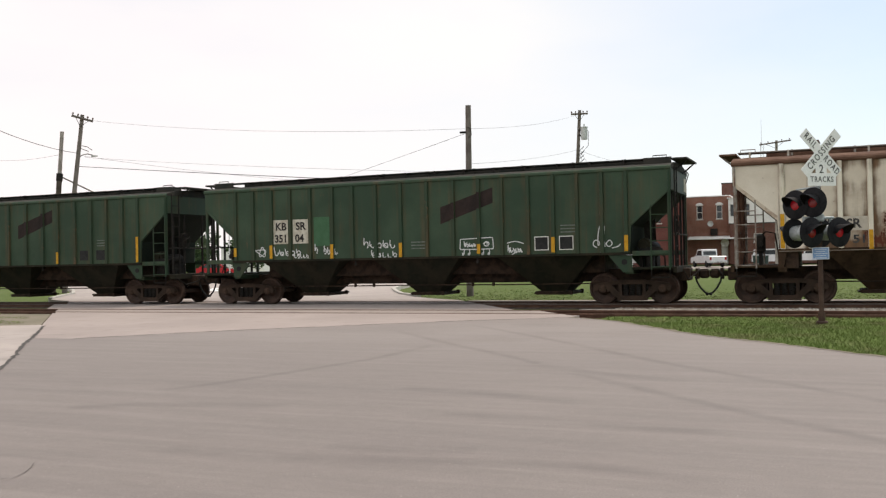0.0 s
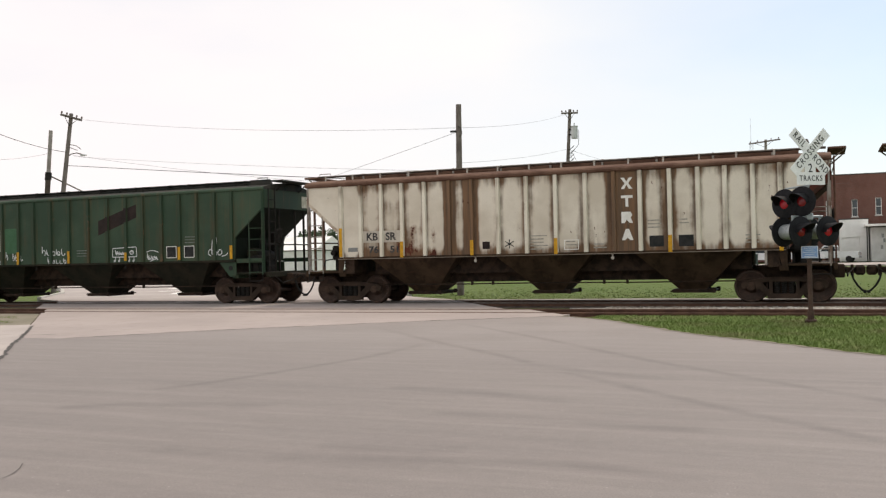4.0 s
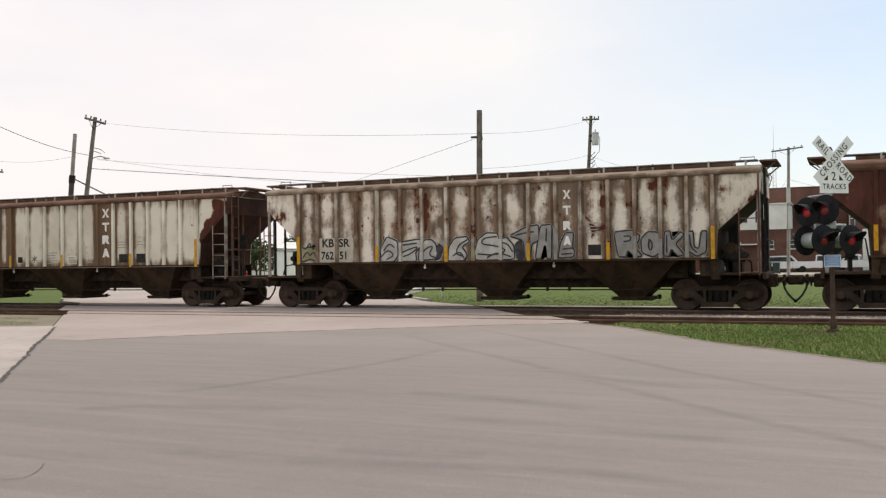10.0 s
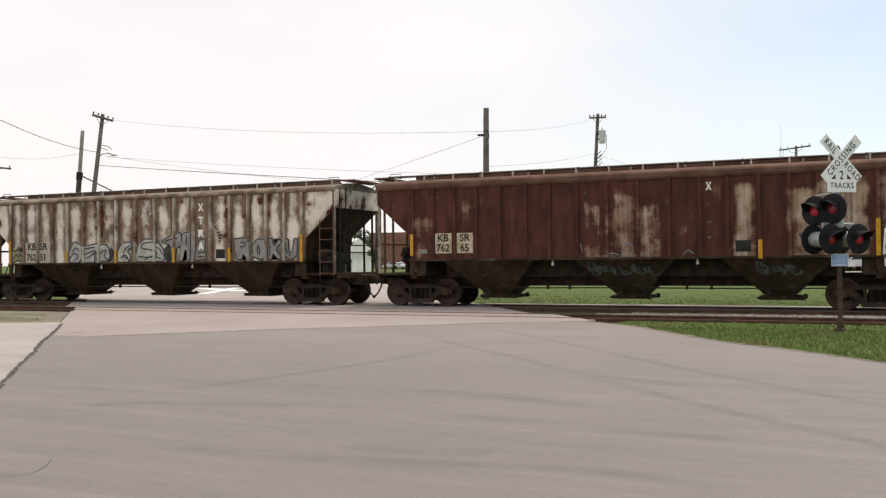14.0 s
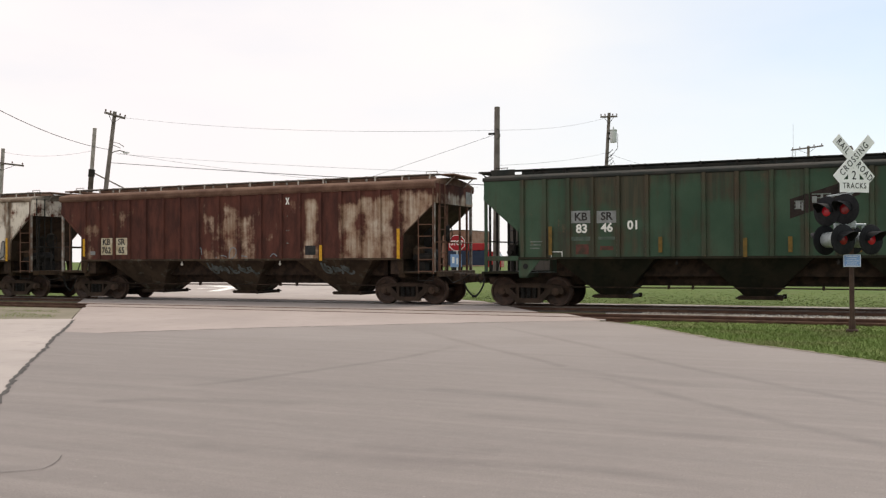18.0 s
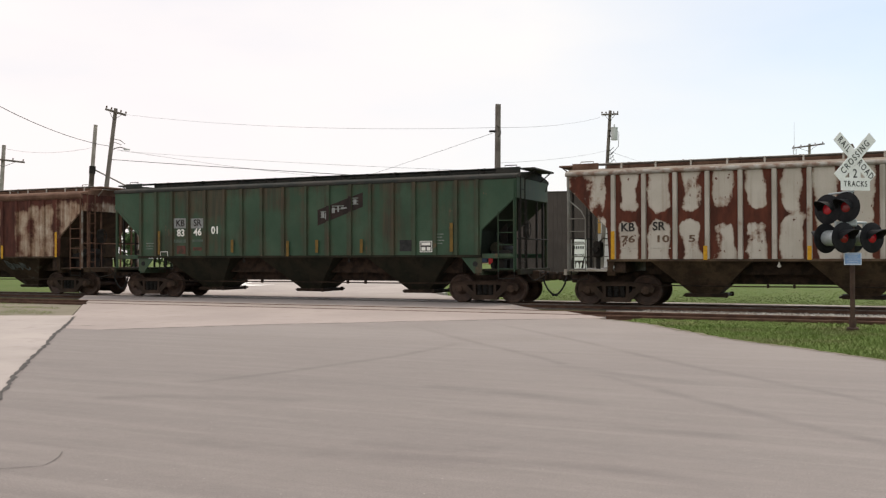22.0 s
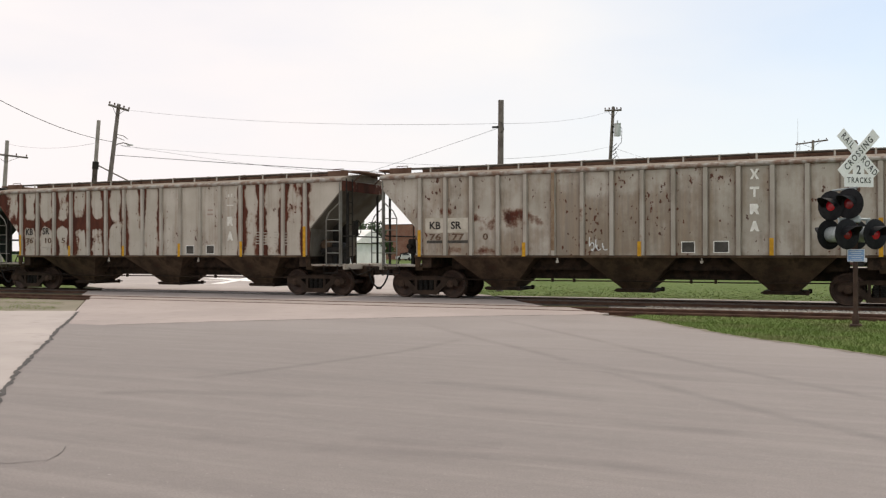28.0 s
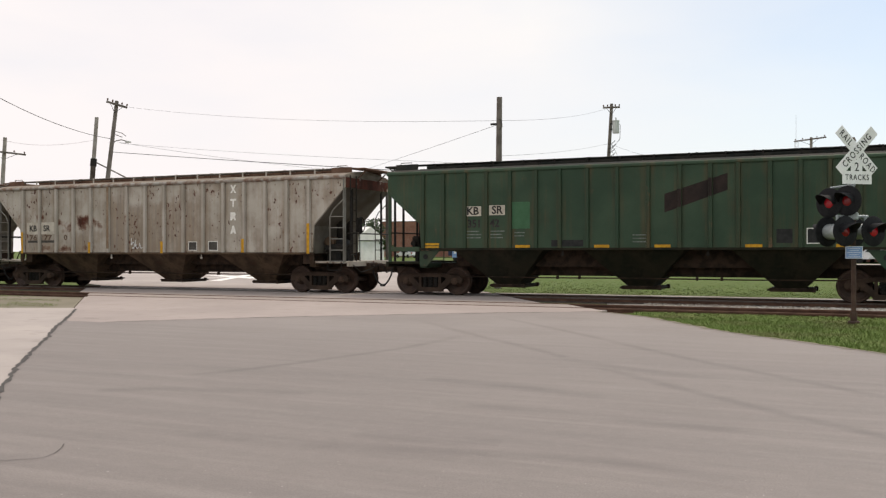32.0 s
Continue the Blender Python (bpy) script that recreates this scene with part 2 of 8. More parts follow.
M["white_a"] = car_paint("chalky_white_paint", WHITE, WHITE_WORN, -1.3, (5, 8, 2), streak=0.5, grime=0.95, seam=0.55, stain=-1.0, rib_stain=1.15, reach=0.33, mottle=0.35,
    boxes=((-5.0, -3.3, 1.4, 2.5, 1.25), (6.95, 7.35, 2.2, 2.75, 1.9), (7.15, 7.75, 2.5, 3.2, 1.9), (7.45, 8.4, 2.85, 3.9, 1.9), (-8.4, -6.9, 2.2, 3.3, 0.45), (-3.2, 0.0, 1.4, 1.9, 0.4)),
    spots=-0.06, stain_boxes=((-8.5, -6.2, 1.3, 4.3, -1.3), (-3.15, -2.82, 1.3, 4.2, 3.4), (-2.5, -2.08, 1.3, 4.2, 3.4), (-2.9, -2.3, 1.3, 4.2, 0.3), (2.1, 3.0, 1.3, 4.2, 3.4), (-7, 7, 3.65, 4.2, 0.9), (-7, 7, 1.4, 1.72, 1.5), (-6.2, -4.0, 1.4, 2.4, 0.8), (3.5, 4.1, 1.4, 4.2, 0.9), (-5.2, -4.2, 1.4, 3.4, 0.6)))
M["white_post"] = car_paint("white_post_paint", (0.76, 0.715, 0.61), (0.64, 0.585, 0.475), -1.0, (9, 2, 6), streak=0.6, grime=0.95, stain=-0.75,
    stain_boxes=((-3.15, -2.1, 1.3, 4.2, 3.0), (2.1, 2.4, 1.3, 4.2, 2.6), (-7, 7, 3.6, 4.2, 0.7)))
M["white_post_b"] = car_paint("streaked_white_post_paint", (0.72, 0.68, 0.60), (0.58, 0.53, 0.44), -0.6, (3, 14, 6), streak=1.0, grime=0.95, stain=0.42, mottle=0.5)
M["grey_post"] = car_paint("grey_post_paint", (0.44, 0.40, 0.355), (0.34, 0.31, 0.265), -1.0, (1, 4, 16), streak=0.6, grime=0.45, stain=-0.4)
M["flange_rust"] = car_paint("rust_pitted_pale_flange", (0.70, 0.63, 0.53), (0.55, 0.47, 0.37), -0.5, (11, 4, 6), streak=0.2, grime=0.6)
M["white_b"] = car_paint("stained_white_paint", (0.76, 0.69, 0.60), (0.64, 0.565, 0.47), -0.85, (21, 4, 9), streak=0.7, grime=0.92, seam=0.75, stain=-0.42, rib_stain=1.5, rib_rust=0.3, reach=0.36, spots=-0.03, mottle=1.0, soil=((0.165, 0.090, 0.046), (0.085, 0.048, 0.028)),
    stain_boxes=((-3.5, 2.6, 2.2, 2.9, 0.5), (-7, 7, 3.6, 4.2, 0.5), (2.2, 2.95, 1.3, 4.2, 0.9)), boxes=((-2.6, -1.8, 2.5, 4.0, 0.5), (3.2, 5.6, 3.0, 4.1, 0.45), (3.15, 3.8, 1.6, 4.0, 0.25), (3.3, 4.7, 2.3, 2.55, 0.55), (-8.4, -7.2, 2.9, 4.1, 0.75), (7.2, 8.4, 2.9, 4.1, 0.6)))
M["rust_a"] = car_paint("rusted_through_paint", (0.60, 0.525, 0.425), (0.42, 0.32, 0.23), 0.97, (8, 3, 5), streak=0.85, grime=0.7, stain=0.0, edge=0.85, rust=((0.106, 0.038, 0.027), (0.050, 0.021, 0.017)), halo_from=-1.3, halo_most=0.8,
    boxes=((-1.15, -0.65, 1.4, 3.2, -0.9), (-0.36, 0.34, 1.4, 3.4, -1.2), (0.55, 1.1, 1.4, 3.1, -1.15), (1.75, 2.1, 1.7, 3.0, -0.5), (3.2, 3.72, 1.4, 3.6, -1.45), (4.55, 5.35, 1.4, 3.4, -1.3), (5.45, 6.65, 1.4, 3.6, -1.45), (6.9, 8.3, 2.2, 3.7, -1.5), (7.6, 8.3, 3.5, 4.0, 0.2), (-6.9, -6.2, 1.5, 2.9, -0.7), (-5.2, -4.9, 2.4, 3.5, -0.8), (-4.5, -1.3, 1.4, 4.2, 0.6), (-7, 7, 3.75, 4.2, 0.5)))
M["grey_a"] = car_paint("peeling_light_grey_paint", GREY, GREY_WORN, -1.45, (2, 6, 4), streak=0.45, grime=0.55, stain=-0.5, kind="B", reach=0.34, rib_rust=1.7, patchy=1.0, rib_stain=0.5, spots=-0.02, edge=0.3,
    boxes=((-8.4, 0.5, 1.3, 4.2, 0.38), (-8.4, -1.6, 2.6, 4.2, 0.3), (-6.6, -1.7, 2.5, 2.78, 2.3), (-8.3, -6.7, 2.6, 3.9, 0.75), (0.55, 3.4, 1.3, 4.2, -1.2), (3.9, 7.0, 1.4, 4.0, 0.85), (-5.5, -3.0, 1.4, 2.2, 0.35)))
M["grey_b"] = car_paint("light_grey_paint", (0.46, 0.42, 0.37), (0.37, 0.335, 0.285), -1.3, (17, 1, 3), streak=0.2, grime=0.62, stain=-0.2, soil=((0.21, 0.135, 0.075), (0.125, 0.082, 0.050)), kind="B", rib_rust=0.3, rib_stain=0.75, spots=0.012, seam=0.6, edge=0.8, mottle=0.6,
    boxes=((-4.85, -4.1, 2.15, 2.7, 1.0), (-3.87, -3.15, 2.2, 2.85, 1.0), (-3.05, -2.55, 2.3, 2.75, 0.9), (-6.7, -5.3, 2.72, 2.86, 0.9), (-6.8, -2.5, 1.4, 1.7, 0.7), (-7.0, 4.0, 1.4, 3.0, 0.2), (5.3, 6.6, 1.6, 2.6, 0.4), (-7, 7, 3.75, 4.1, 0.3)), stain_boxes=((-2.2, 2.5, 1.4, 3.2, 0.7), (-6.8, -5, 3.3, 3.6, 0.5), (-2.2, -1.4, 1.4, 3.6, 0.6), (-6.8, -2.4, 1.4, 2.2, 0.5)))
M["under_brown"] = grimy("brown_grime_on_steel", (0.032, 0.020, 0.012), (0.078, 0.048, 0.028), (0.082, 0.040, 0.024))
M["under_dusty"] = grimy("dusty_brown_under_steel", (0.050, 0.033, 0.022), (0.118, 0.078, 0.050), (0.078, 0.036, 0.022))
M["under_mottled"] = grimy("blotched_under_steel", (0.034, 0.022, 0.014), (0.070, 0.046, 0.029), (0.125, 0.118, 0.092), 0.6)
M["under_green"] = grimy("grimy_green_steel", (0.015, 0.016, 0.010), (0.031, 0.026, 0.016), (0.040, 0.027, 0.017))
# slope_green: body green darkened, the shade of the downward face put into its colour
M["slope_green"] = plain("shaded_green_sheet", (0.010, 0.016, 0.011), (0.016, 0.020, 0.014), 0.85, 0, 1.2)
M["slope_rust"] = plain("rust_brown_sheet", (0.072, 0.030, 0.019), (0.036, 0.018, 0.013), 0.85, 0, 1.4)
M["slope_grey"] = plain("darker_grey_sheet", (0.16, 0.145, 0.122), (0.095, 0.078, 0.06), 0.85, 0, 1.0)
M["roof_rust"] = plain("rusty_roof_steel", (0.10, 0.052, 0.036), (0.17, 0.10, 0.07), 0.85, 0, 1.6)
M["roof_stained"] = plain("brown_stained_pale_chord", (0.33, 0.26, 0.20), (0.13, 0.085, 0.06), 0.85, 0, 2.2)
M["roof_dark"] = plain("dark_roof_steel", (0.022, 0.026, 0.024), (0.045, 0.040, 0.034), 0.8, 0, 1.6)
M["roof_pale"] = plain("dusty_roof_steel", (0.18, 0.14, 0.11), (0.26, 0.22, 0.18), 0.8, 0, 1.6)
M["cast_iron"] = plain("oily_cast_steel", (0.024, 0.016, 0.012), (0.060, 0.037, 0.025), 0.75, 0.2, 4)
M["truck_dust"] = plain("dusty_brown_cast_steel", (0.033, 0.022, 0.016), (0.060, 0.038, 0.027), 0.85, 0, 3)
M["bearing"] = plain("rubbed_brown_bearing_steel", (0.075, 0.046, 0.032), (0.048, 0.031, 0.023), 0.75, 0.1, 6)
M["bracket_pale"] = plain("chipped_white_bracket_paint", (0.56, 0.53, 0.48), (0.36, 0.31, 0.26), 0.7, 0, 3)
M["walk_grey"] = plain("weathered_galvanised_walkway", (0.25, 0.235, 0.215), (0.15, 0.125, 0.105), 0.75, 0.1, 1.5)
M["wheel_steel"] = plain("brown_wheel_steel", (0.032, 0.017, 0.011), (0.066, 0.034, 0.021), 0.6, 0.3, 5)
M["bar_dark"] = plain("dark_grab_bar_steel", (0.014, 0.013, 0.012), (0.028, 0.023, 0.019), 0.75, 0, 5)
M["bar_pale"] = plain("chipped_pale_bar_paint", (0.33, 0.31, 0.28), (0.17, 0.10, 0.07), 0.7, 0, 4)
M["bar_rust"] = plain("rusty_bar_steel", (0.10, 0.05, 0.035), (0.16, 0.09, 0.06), 0.8, 0, 4)
M["rubber"] = plain("black_rubber", (0.012, 0.012, 0.012), (0.022, 0.022, 0.021), 0.7)
M["yellow"] = plain("yellow_reflective_tape", (0.62, 0.33, 0.02), (0.46, 0.23, 0.015), 0.45, 0, 9)
M["pole_grey"] = plain("bleached_pole_wood", (0.36, 0.33, 0.30), (0.25, 0.22, 0.195), 0.9, 0, 2)
M["yellow_dull"] = plain("grimy_yellow_tape", (0.18, 0.105, 0.024), (0.12, 0.078, 0.022), 0.6, 0, 7)
M["chalk"] = plain("white_paint_marker", (0.74, 0.75, 0.75), (0.58, 0.59, 0.59), 0.8, 0, 18)
M["letter_white"] = plain("white_lettering", (0.86, 0.85, 0.81), (0.74, 0.72, 0.67), 0.6, 0, 6)
M["letter_black"] = plain("black_lettering", (0.020, 0.020, 0.020), (0.050, 0.045, 0.040), 0.6, 0, 6)
M["letter_brown"] = plain("rust_brown_lettering", (0.10, 0.062, 0.042), (0.18, 0.12, 0.085), 0.7, 0, 6)
M["letter_blue"] = plain("faded_black_lettering", (0.034, 0.034, 0.038), (0.085, 0.078, 0.072), 0.6, 0, 6)
M["stencil_pale"] = plain("faded_pale_stencil", (0.20, 0.22, 0.20), (0.10, 0.12, 0.10), 0.6, 0, 14)
M["stencil_dark"] = plain("faded_dark_stencil", (0.26, 0.25, 0.22), (0.40, 0.38, 0.33), 0.6, 0, 14)
M["tar_grey"] = plain("weathered_tar_joint", (0.095, 0.087, 0.083), (0.065, 0.060, 0.058), 0.85, 0, 5)
M["stencil_faint"] = plain("nearly_worn_off_stencil", (0.36, 0.33, 0.285), (0.45, 0.41, 0.36), 0.6, 0, 9)
M["plate_white"] = plain("dirty_white_patch", (0.58, 0.56, 0.48), (0.40, 0.37, 0.29), 0.6, 0, 5)
M["plate_cream"] = plain("rust_stained_cream_patch", (0.60, 0.535, 0.40), (0.40, 0.31, 0.195), 0.6, 0, 4)
M["plate_grey"] = plain("grey_patch", (0.26, 0.27, 0.27), (0.20, 0.20, 0.19), 0.6, 0, 5)
M["mark_faded"] = plain("worn_off_white_lettering", (0.74, 0.72, 0.67), (0.52, 0.50, 0.45), 0.6, 0, 2.5)
M["plate_pale"] = plain("pale_worn_patch", (0.56, 0.515, 0.44), (0.42, 0.375, 0.31), 0.6, 0, 3)
M["plate_black"] = plain("black_patch", (0.016, 0.017, 0.017), (0.03, 0.03, 0.03), 0.6, 0, 5)
M["plate_green"] = plain("fresh_green_patch", (0.046, 0.118, 0.058), (0.056, 0.135, 0.070), 0.55, 0, 3)
M["plate_dim"] = plain("grimy_dark_grey_patch", (0.085, 0.078, 0.07), (0.055, 0.05, 0.045), 0.7, 0, 4)
M["mud_pink"] = plain("faint_red_smear", (0.33, 0.24, 0.21), (0.36, 0.30, 0.26), 0.7, 0, 4)
M["plate_rust"] = plain("dull_red_smear", (0.13, 0.045, 0.036), (0.045, 0.040, 0.028), 0.7, 0, 4)
M["plate_faint"] = plain("faint_pale_green_patch", (0.10, 0.125, 0.10), (0.06, 0.085, 0.065), 0.7, 0, 6)
M["plate_mud"] = plain("dark_red_brown_patch", (0.020, 0.014, 0.013), (0.034, 0.022, 0.019), 0.7, 0, 3)
M["spray_silver"] = plain("silver_spray_paint", (0.33, 0.31, 0.295), (0.22, 0.208, 0.195), 0.5, 0, 3)
M["spray_black"] = plain("black_spray_paint", (0.03, 0.03, 0.032), (0.07, 0.07, 0.07), 0.6, 0, 5)
M["spray_white"] = plain("white_spray_paint", (0.52, 0.505, 0.475), (0.36, 0.345, 0.32), 0.6, 0, 4)
M["spray_blue"] = plain("faded_blue_grey_spray", (0.22, 0.26, 0.29), (0.13, 0.15, 0.17), 0.6, 0, 5)
M["post_brown"] = plain("rust_brown_post_paint", (0.20, 0.125, 0.075), (0.30, 0.23, 0.165), 0.8, 0, 2)
M["spray_pale"] = plain("pale_blue_grey_spray", (0.125, 0.14, 0.135), (0.055, 0.06, 0.057), 0.6, 0, 4)
M["spray_olive"] = plain("olive_spray_paint", (0.32, 0.30, 0.18), (0.20, 0.185, 0.105), 0.6, 0, 4)
M["sign_white"] = plain("white_sign_sheeting", (0.90, 0.90, 0.89), (0.82, 0.82, 0.80), 0.4, 0, 3)
M["sign_black"] = plain("black_sign_ink", (0.02, 0.02, 0.02), (0.04, 0.04, 0.04), 0.5)
M["sign_blue"] = plain("blue_sign_sheeting", (0.20, 0.33, 0.60), (0.25, 0.38, 0.63), 0.45)
M["sign_red"] = plain("red_sign_sheeting", (0.42, 0.02, 0.03), (0.34, 0.02, 0.03), 0.45)
M["signal_black"] = plain("matt_black_signal_paint", (0.008, 0.008, 0.010), (0.018, 0.018, 0.020), 0.75, 0, 4)
M["signal_silver"] = plain("silver_signal_paint", (0.40, 0.44, 0.45), (0.26, 0.28, 0.28), 0.4, 0.3, 3)
M["mast"] = plain("rusty_mast_paint", (0.095, 0.060, 0.045), (0.055, 0.034, 0.027), 0.8, 0, 3)
M["wood_pole"] = plain("weathered_pole_wood", (0.20, 0.175, 0.155), (0.12, 0.10, 0.088), 0.9, 0, 2)
M["wire"] = plain("weathered_wire", (0.06, 0.06, 0.06), (0.10, 0.10, 0.10), 0.6)
M["can"] = plain("pale_grey_transformer_paint", (0.58, 0.59, 0.59), (0.48, 0.49, 0.49), 0.5)
M["porcelain"] = plain("brown_porcelain", (0.12, 0.07, 0.05), (0.16, 0.11, 0.09), 0.3)
M["rail_side"] = plain("brown_rail_steel", (0.085, 0.046, 0.033), (0.135, 0.075, 0.052), 0.8, 0.1, 3)
# duller than bare worn steel: the train's shade is put into this colour
M["rail_head"] = plain("worn_rail_head", (0.13, 0.10, 0.085), (0.09, 0.065, 0.052), 0.55, 0.5, 6)
M["tie"] = plain("creosoted_tie_wood", (0.045, 0.034, 0.027), (0.075, 0.060, 0.048), 0.95, 0, 6)
M["tar"] = plain("tar_seal", (0.022, 0.021, 0.021), (0.05, 0.048, 0.046), 0.7, 0, 5)
M["road_white"] = plain("worn_road_paint", (0.88, 0.87, 0.85), (0.78, 0.76, 0.73), 0.8, 0, 5)
M["metal_siding"] = plain("dark_grey_brown_siding", (0.066, 0.053, 0.049), (0.084, 0.068, 0.062), 0.6, 0, 0.6)
M["trim_dark"] = plain("dark_trim", (0.05, 0.045, 0.042), (0.07, 0.062, 0.058), 0.6)
M["yellow_wall"] = plain("ochre_painted_wall", (0.50, 0.30, 0.085), (0.44, 0.26, 0.075), 0.85, 0, 0.7)
M["white_wall"] = plain("white_painted_wall", (0.84, 0.83, 0.81), (0.72, 0.71, 0.69), 0.8, 0, 0.7)
M["grey_wall"] = plain("pale_grey_stucco", (0.58, 0.57, 0.56), (0.46, 0.45, 0.44), 0.9, 0, 0.7)
M["roofing"] = plain("grey_roofing", (0.20, 0.20, 0.20), (0.28, 0.27, 0.26), 0.9, 0, 1)
M["car_white"] = plain("white_car_paint", (0.68, 0.69, 0.70), (0.62, 0.63, 0.64), 0.25)
M["car_red"] = plain("red_car_paint", (0.42, 0.025, 0.03), (0.34, 0.02, 0.025), 0.3)
M["car_blue"] = plain("dark_blue_paint", (0.030, 0.042, 0.085), (0.024, 0.034, 0.07), 0.35)
M["car_silver"] = plain("silver_blue_car_paint", (0.34, 0.37, 0.43), (0.30, 0.33, 0.38), 0.3, 0.4)
M["chrome"] = plain("bumper_chrome", (0.55, 0.55, 0.56), (0.42, 0.42, 0.43), 0.25, 0.9)
M["tail_red"] = plain("tail_lamp_plastic", (0.30, 0.01, 0.01), (0.24, 0.01, 0.01), 0.25)
M["bark"] = plain("grey_bark", (0.10, 0.08, 0.065), (0.06, 0.048, 0.04), 0.95, 0, 4)
M["bin_green"] = plain("green_bin_plastic", (0.03, 0.05, 0.045), (0.04, 0.06, 0.05), 0.5)


def glow(name, colour, strength, rough=0.25):
    n = Nodes(name)
    grain = n.noise(120, 2)
    n.put(n.b.inputs["Emission Color"], colour)
    n.b.inputs["Emission Strength"].default_value = strength
    return n.finish(n.mix(n.span(grain, 0.3, 0.7), colour, tuple(x * 0.7 for x in colour)), rough)


M["lamp_lit"] = glow("lit_red_lens", (0.36, 0.010, 0.018), 0.13)
M["lamp_dim"] = glow("fading_red_lens", (0.20, 0.010, 0.012), 0.07)


def glass(name, tint):
    n = Nodes(name)
    dust = n.noise(3, 4)
    return n.finish(n.mix(n.span(dust, 0.3, 0.7), tint, tuple(x * 1.6 + 0.01 for x in tint)), 0.08)


M["pane"] = glass("dark_window_glass", (0.025, 0.030, 0.034))


def asphalt(name, worn=0.0):
    """Worn asphalt of warm grey; worn darkens the middle of a strip that tyres have polished, fading to its edges."""
    def tone(r, g, b):
        return (r * 0.682, g * 0.657, b * 0.650)
    n = Nodes(name)
    grit, clump = n.noise(70, 3), n.noise(9, 5)
    wide = n.noise(0.22, 5)
    sweep = n.noise(1.0, 5, n.mapped((0.10, 1.3, 1), (2, 1, 0), -20), 0.6)
    col = n.mix(n.span(wide, 0.3, 0.7), tone(0.240, 0.208, 0.193), tone(0.272, 0.237, 0.220))
    col = n.mix(n.span(sweep, 0.44, 0.70, 0, 0.6), col, tone(0.197, 0.169, 0.160))
    thin = n.noise(1.0, 6, n.mapped((0.7, 4.2, 1), (5, 3, 0), -14), 0.7)
    col = n.mix(n.span(thin, 0.42, 0.72, 0, 0.42), col, tone(0.175, 0.152, 0.138))
    col = n.mix(n.span(n.noise(1.0, 5, n.mapped((0.3, 4.0, 1), (1, 8, 0), 24), 0.6), 0.46, 0.72, 0, 0.42), col, tone(0.36, 0.325, 0.30))
    col = n.mix(n.span(clump, 0.45, 0.75, 0, 0.25), col, tone(0.336, 0.296, 0.277))
    col = n.mix(n.span(grit, 0.32, 0.62, 0.40, 0.0), col, tone(0.115, 0.099, 0.093))
    col = n.mix(n.span(n.noise(2.6, 7, None, 0.7), 0.46, 0.72, 0, 0.32), col, tone(0.185, 0.162, 0.150))
    speck = n.noise(34, 1)
    col = n.mix(n.span(speck, 0.74, 0.80, 0, 0.6), col, (0.52, 0.48, 0.45))
    # paler towards the crossing, in uneven patches
    paler = n.math("MULTIPLY", n.span(n.axis("Y"), -19.0, -9.0), n.span(n.noise(0.5, 5), 0.25, 0.7, 0.35, 1.0))
    col = n.mix(n.math("MULTIPLY", paler, 0.5), col, (0.270, 0.235, 0.221))
    if worn:
        across = n.axis("Y", n.t.nodes["Texture Coordinate"].outputs["UV"])
        along = n.axis("X", n.t.nodes["Texture Coordinate"].outputs["UV"])
        fade = n.math("MULTIPLY", n.span(n.math("PINGPONG", across, 0.5), 0.0, 0.5), n.span(n.math("PINGPONG", along, 0.5), 0.0, 0.2))
        col = n.mix(n.math("MULTIPLY", fade, n.span(n.noise(1.1, 5), 0.3, 0.65, 0.35, 1.0)), col, (worn, worn * 0.97, worn * 0.98), "MULTIPLY")
    made = n.finish(col, 0.74, 0, n.math("ADD", grit, clump), 0.006, 0.5)
    n.b.inputs["Specular IOR Level"].default_value = 1.0
    return made


def concrete(name, a, b, dark):
    n = Nodes(name)
    wide, mid, grit = n.noise(0.35, 6), n.noise(2.3, 6), n.noise(80, 3)
    col = n.mix(n.span(wide, 0.3, 0.7), a, b)
    col = n.mix(n.span(mid, 0.52, 0.74, 0, 0.6), col, dark)
    col = n.mix(n.span(grit, 0.3, 0.6, 0.25, 0), col, tuple(x * 0.6 for x in a))
    return n.finish(col, 0.88, 0, n.math("ADD", grit, mid), 0.005, 0.4)


def turf():
    n = Nodes("spring_grass_turf")
    wide, mid, fine = n.noise(0.12, 5), n.noise(1.5, 6), n.noise(30, 4)
    col = n.mix(n.span(wide, 0.3, 0.7), (0.088, 0.132, 0.031), (0.110, 0.148, 0.040))
    col = n.mix(n.span(mid, 0.5, 0.74, 0, 0.6), col, (0.155, 0.145, 0.065))
    col = n.mix(n.span(fine, 0.3, 0.65, 0.45, 0), col, (0.055, 0.085, 0.020))
    return n.finish(col, 0.95, 0, fine, 0.05, 0.7)


def blades(name, a, b, c):
    n = Nodes(name)
    rnd = n.t.nodes.new("ShaderNodeNewGeometry").outputs["Random Per Island"]
    col = n.mix(rnd, a, b)
    col = n.mix(n.span(n.noise(0.8, 4), 0.45, 0.7, 0, 0.7), col, c)
    n.b.inputs["Subsurface Weight"].default_value = 0.0
    return n.finish(col, 0.75)


def ballast(name, a, b, dirt):
    n = Nodes(name)
    vor = n.t.nodes.new("ShaderNodeTexVoronoi")
    vor.inputs["Scale"].default_value = 16
    n.t.links.new(n.coord, vor.inputs["Vector"])
    tone = n.t.nodes.new("ShaderNodeSeparateColor")
    n.t.links.new(vor.outputs["Color"], tone.inputs[0])
    col = n.mix(tone.outputs[0], a, b)
    col = n.mix(n.span(n.noise(0.7, 5), 0.42, 0.65, 0, dirt), col, (0.105, 0.075, 0.055))
    return n.finish(col, 0.9, 0, vor.outputs["Distance"], 0.03, 0.8)


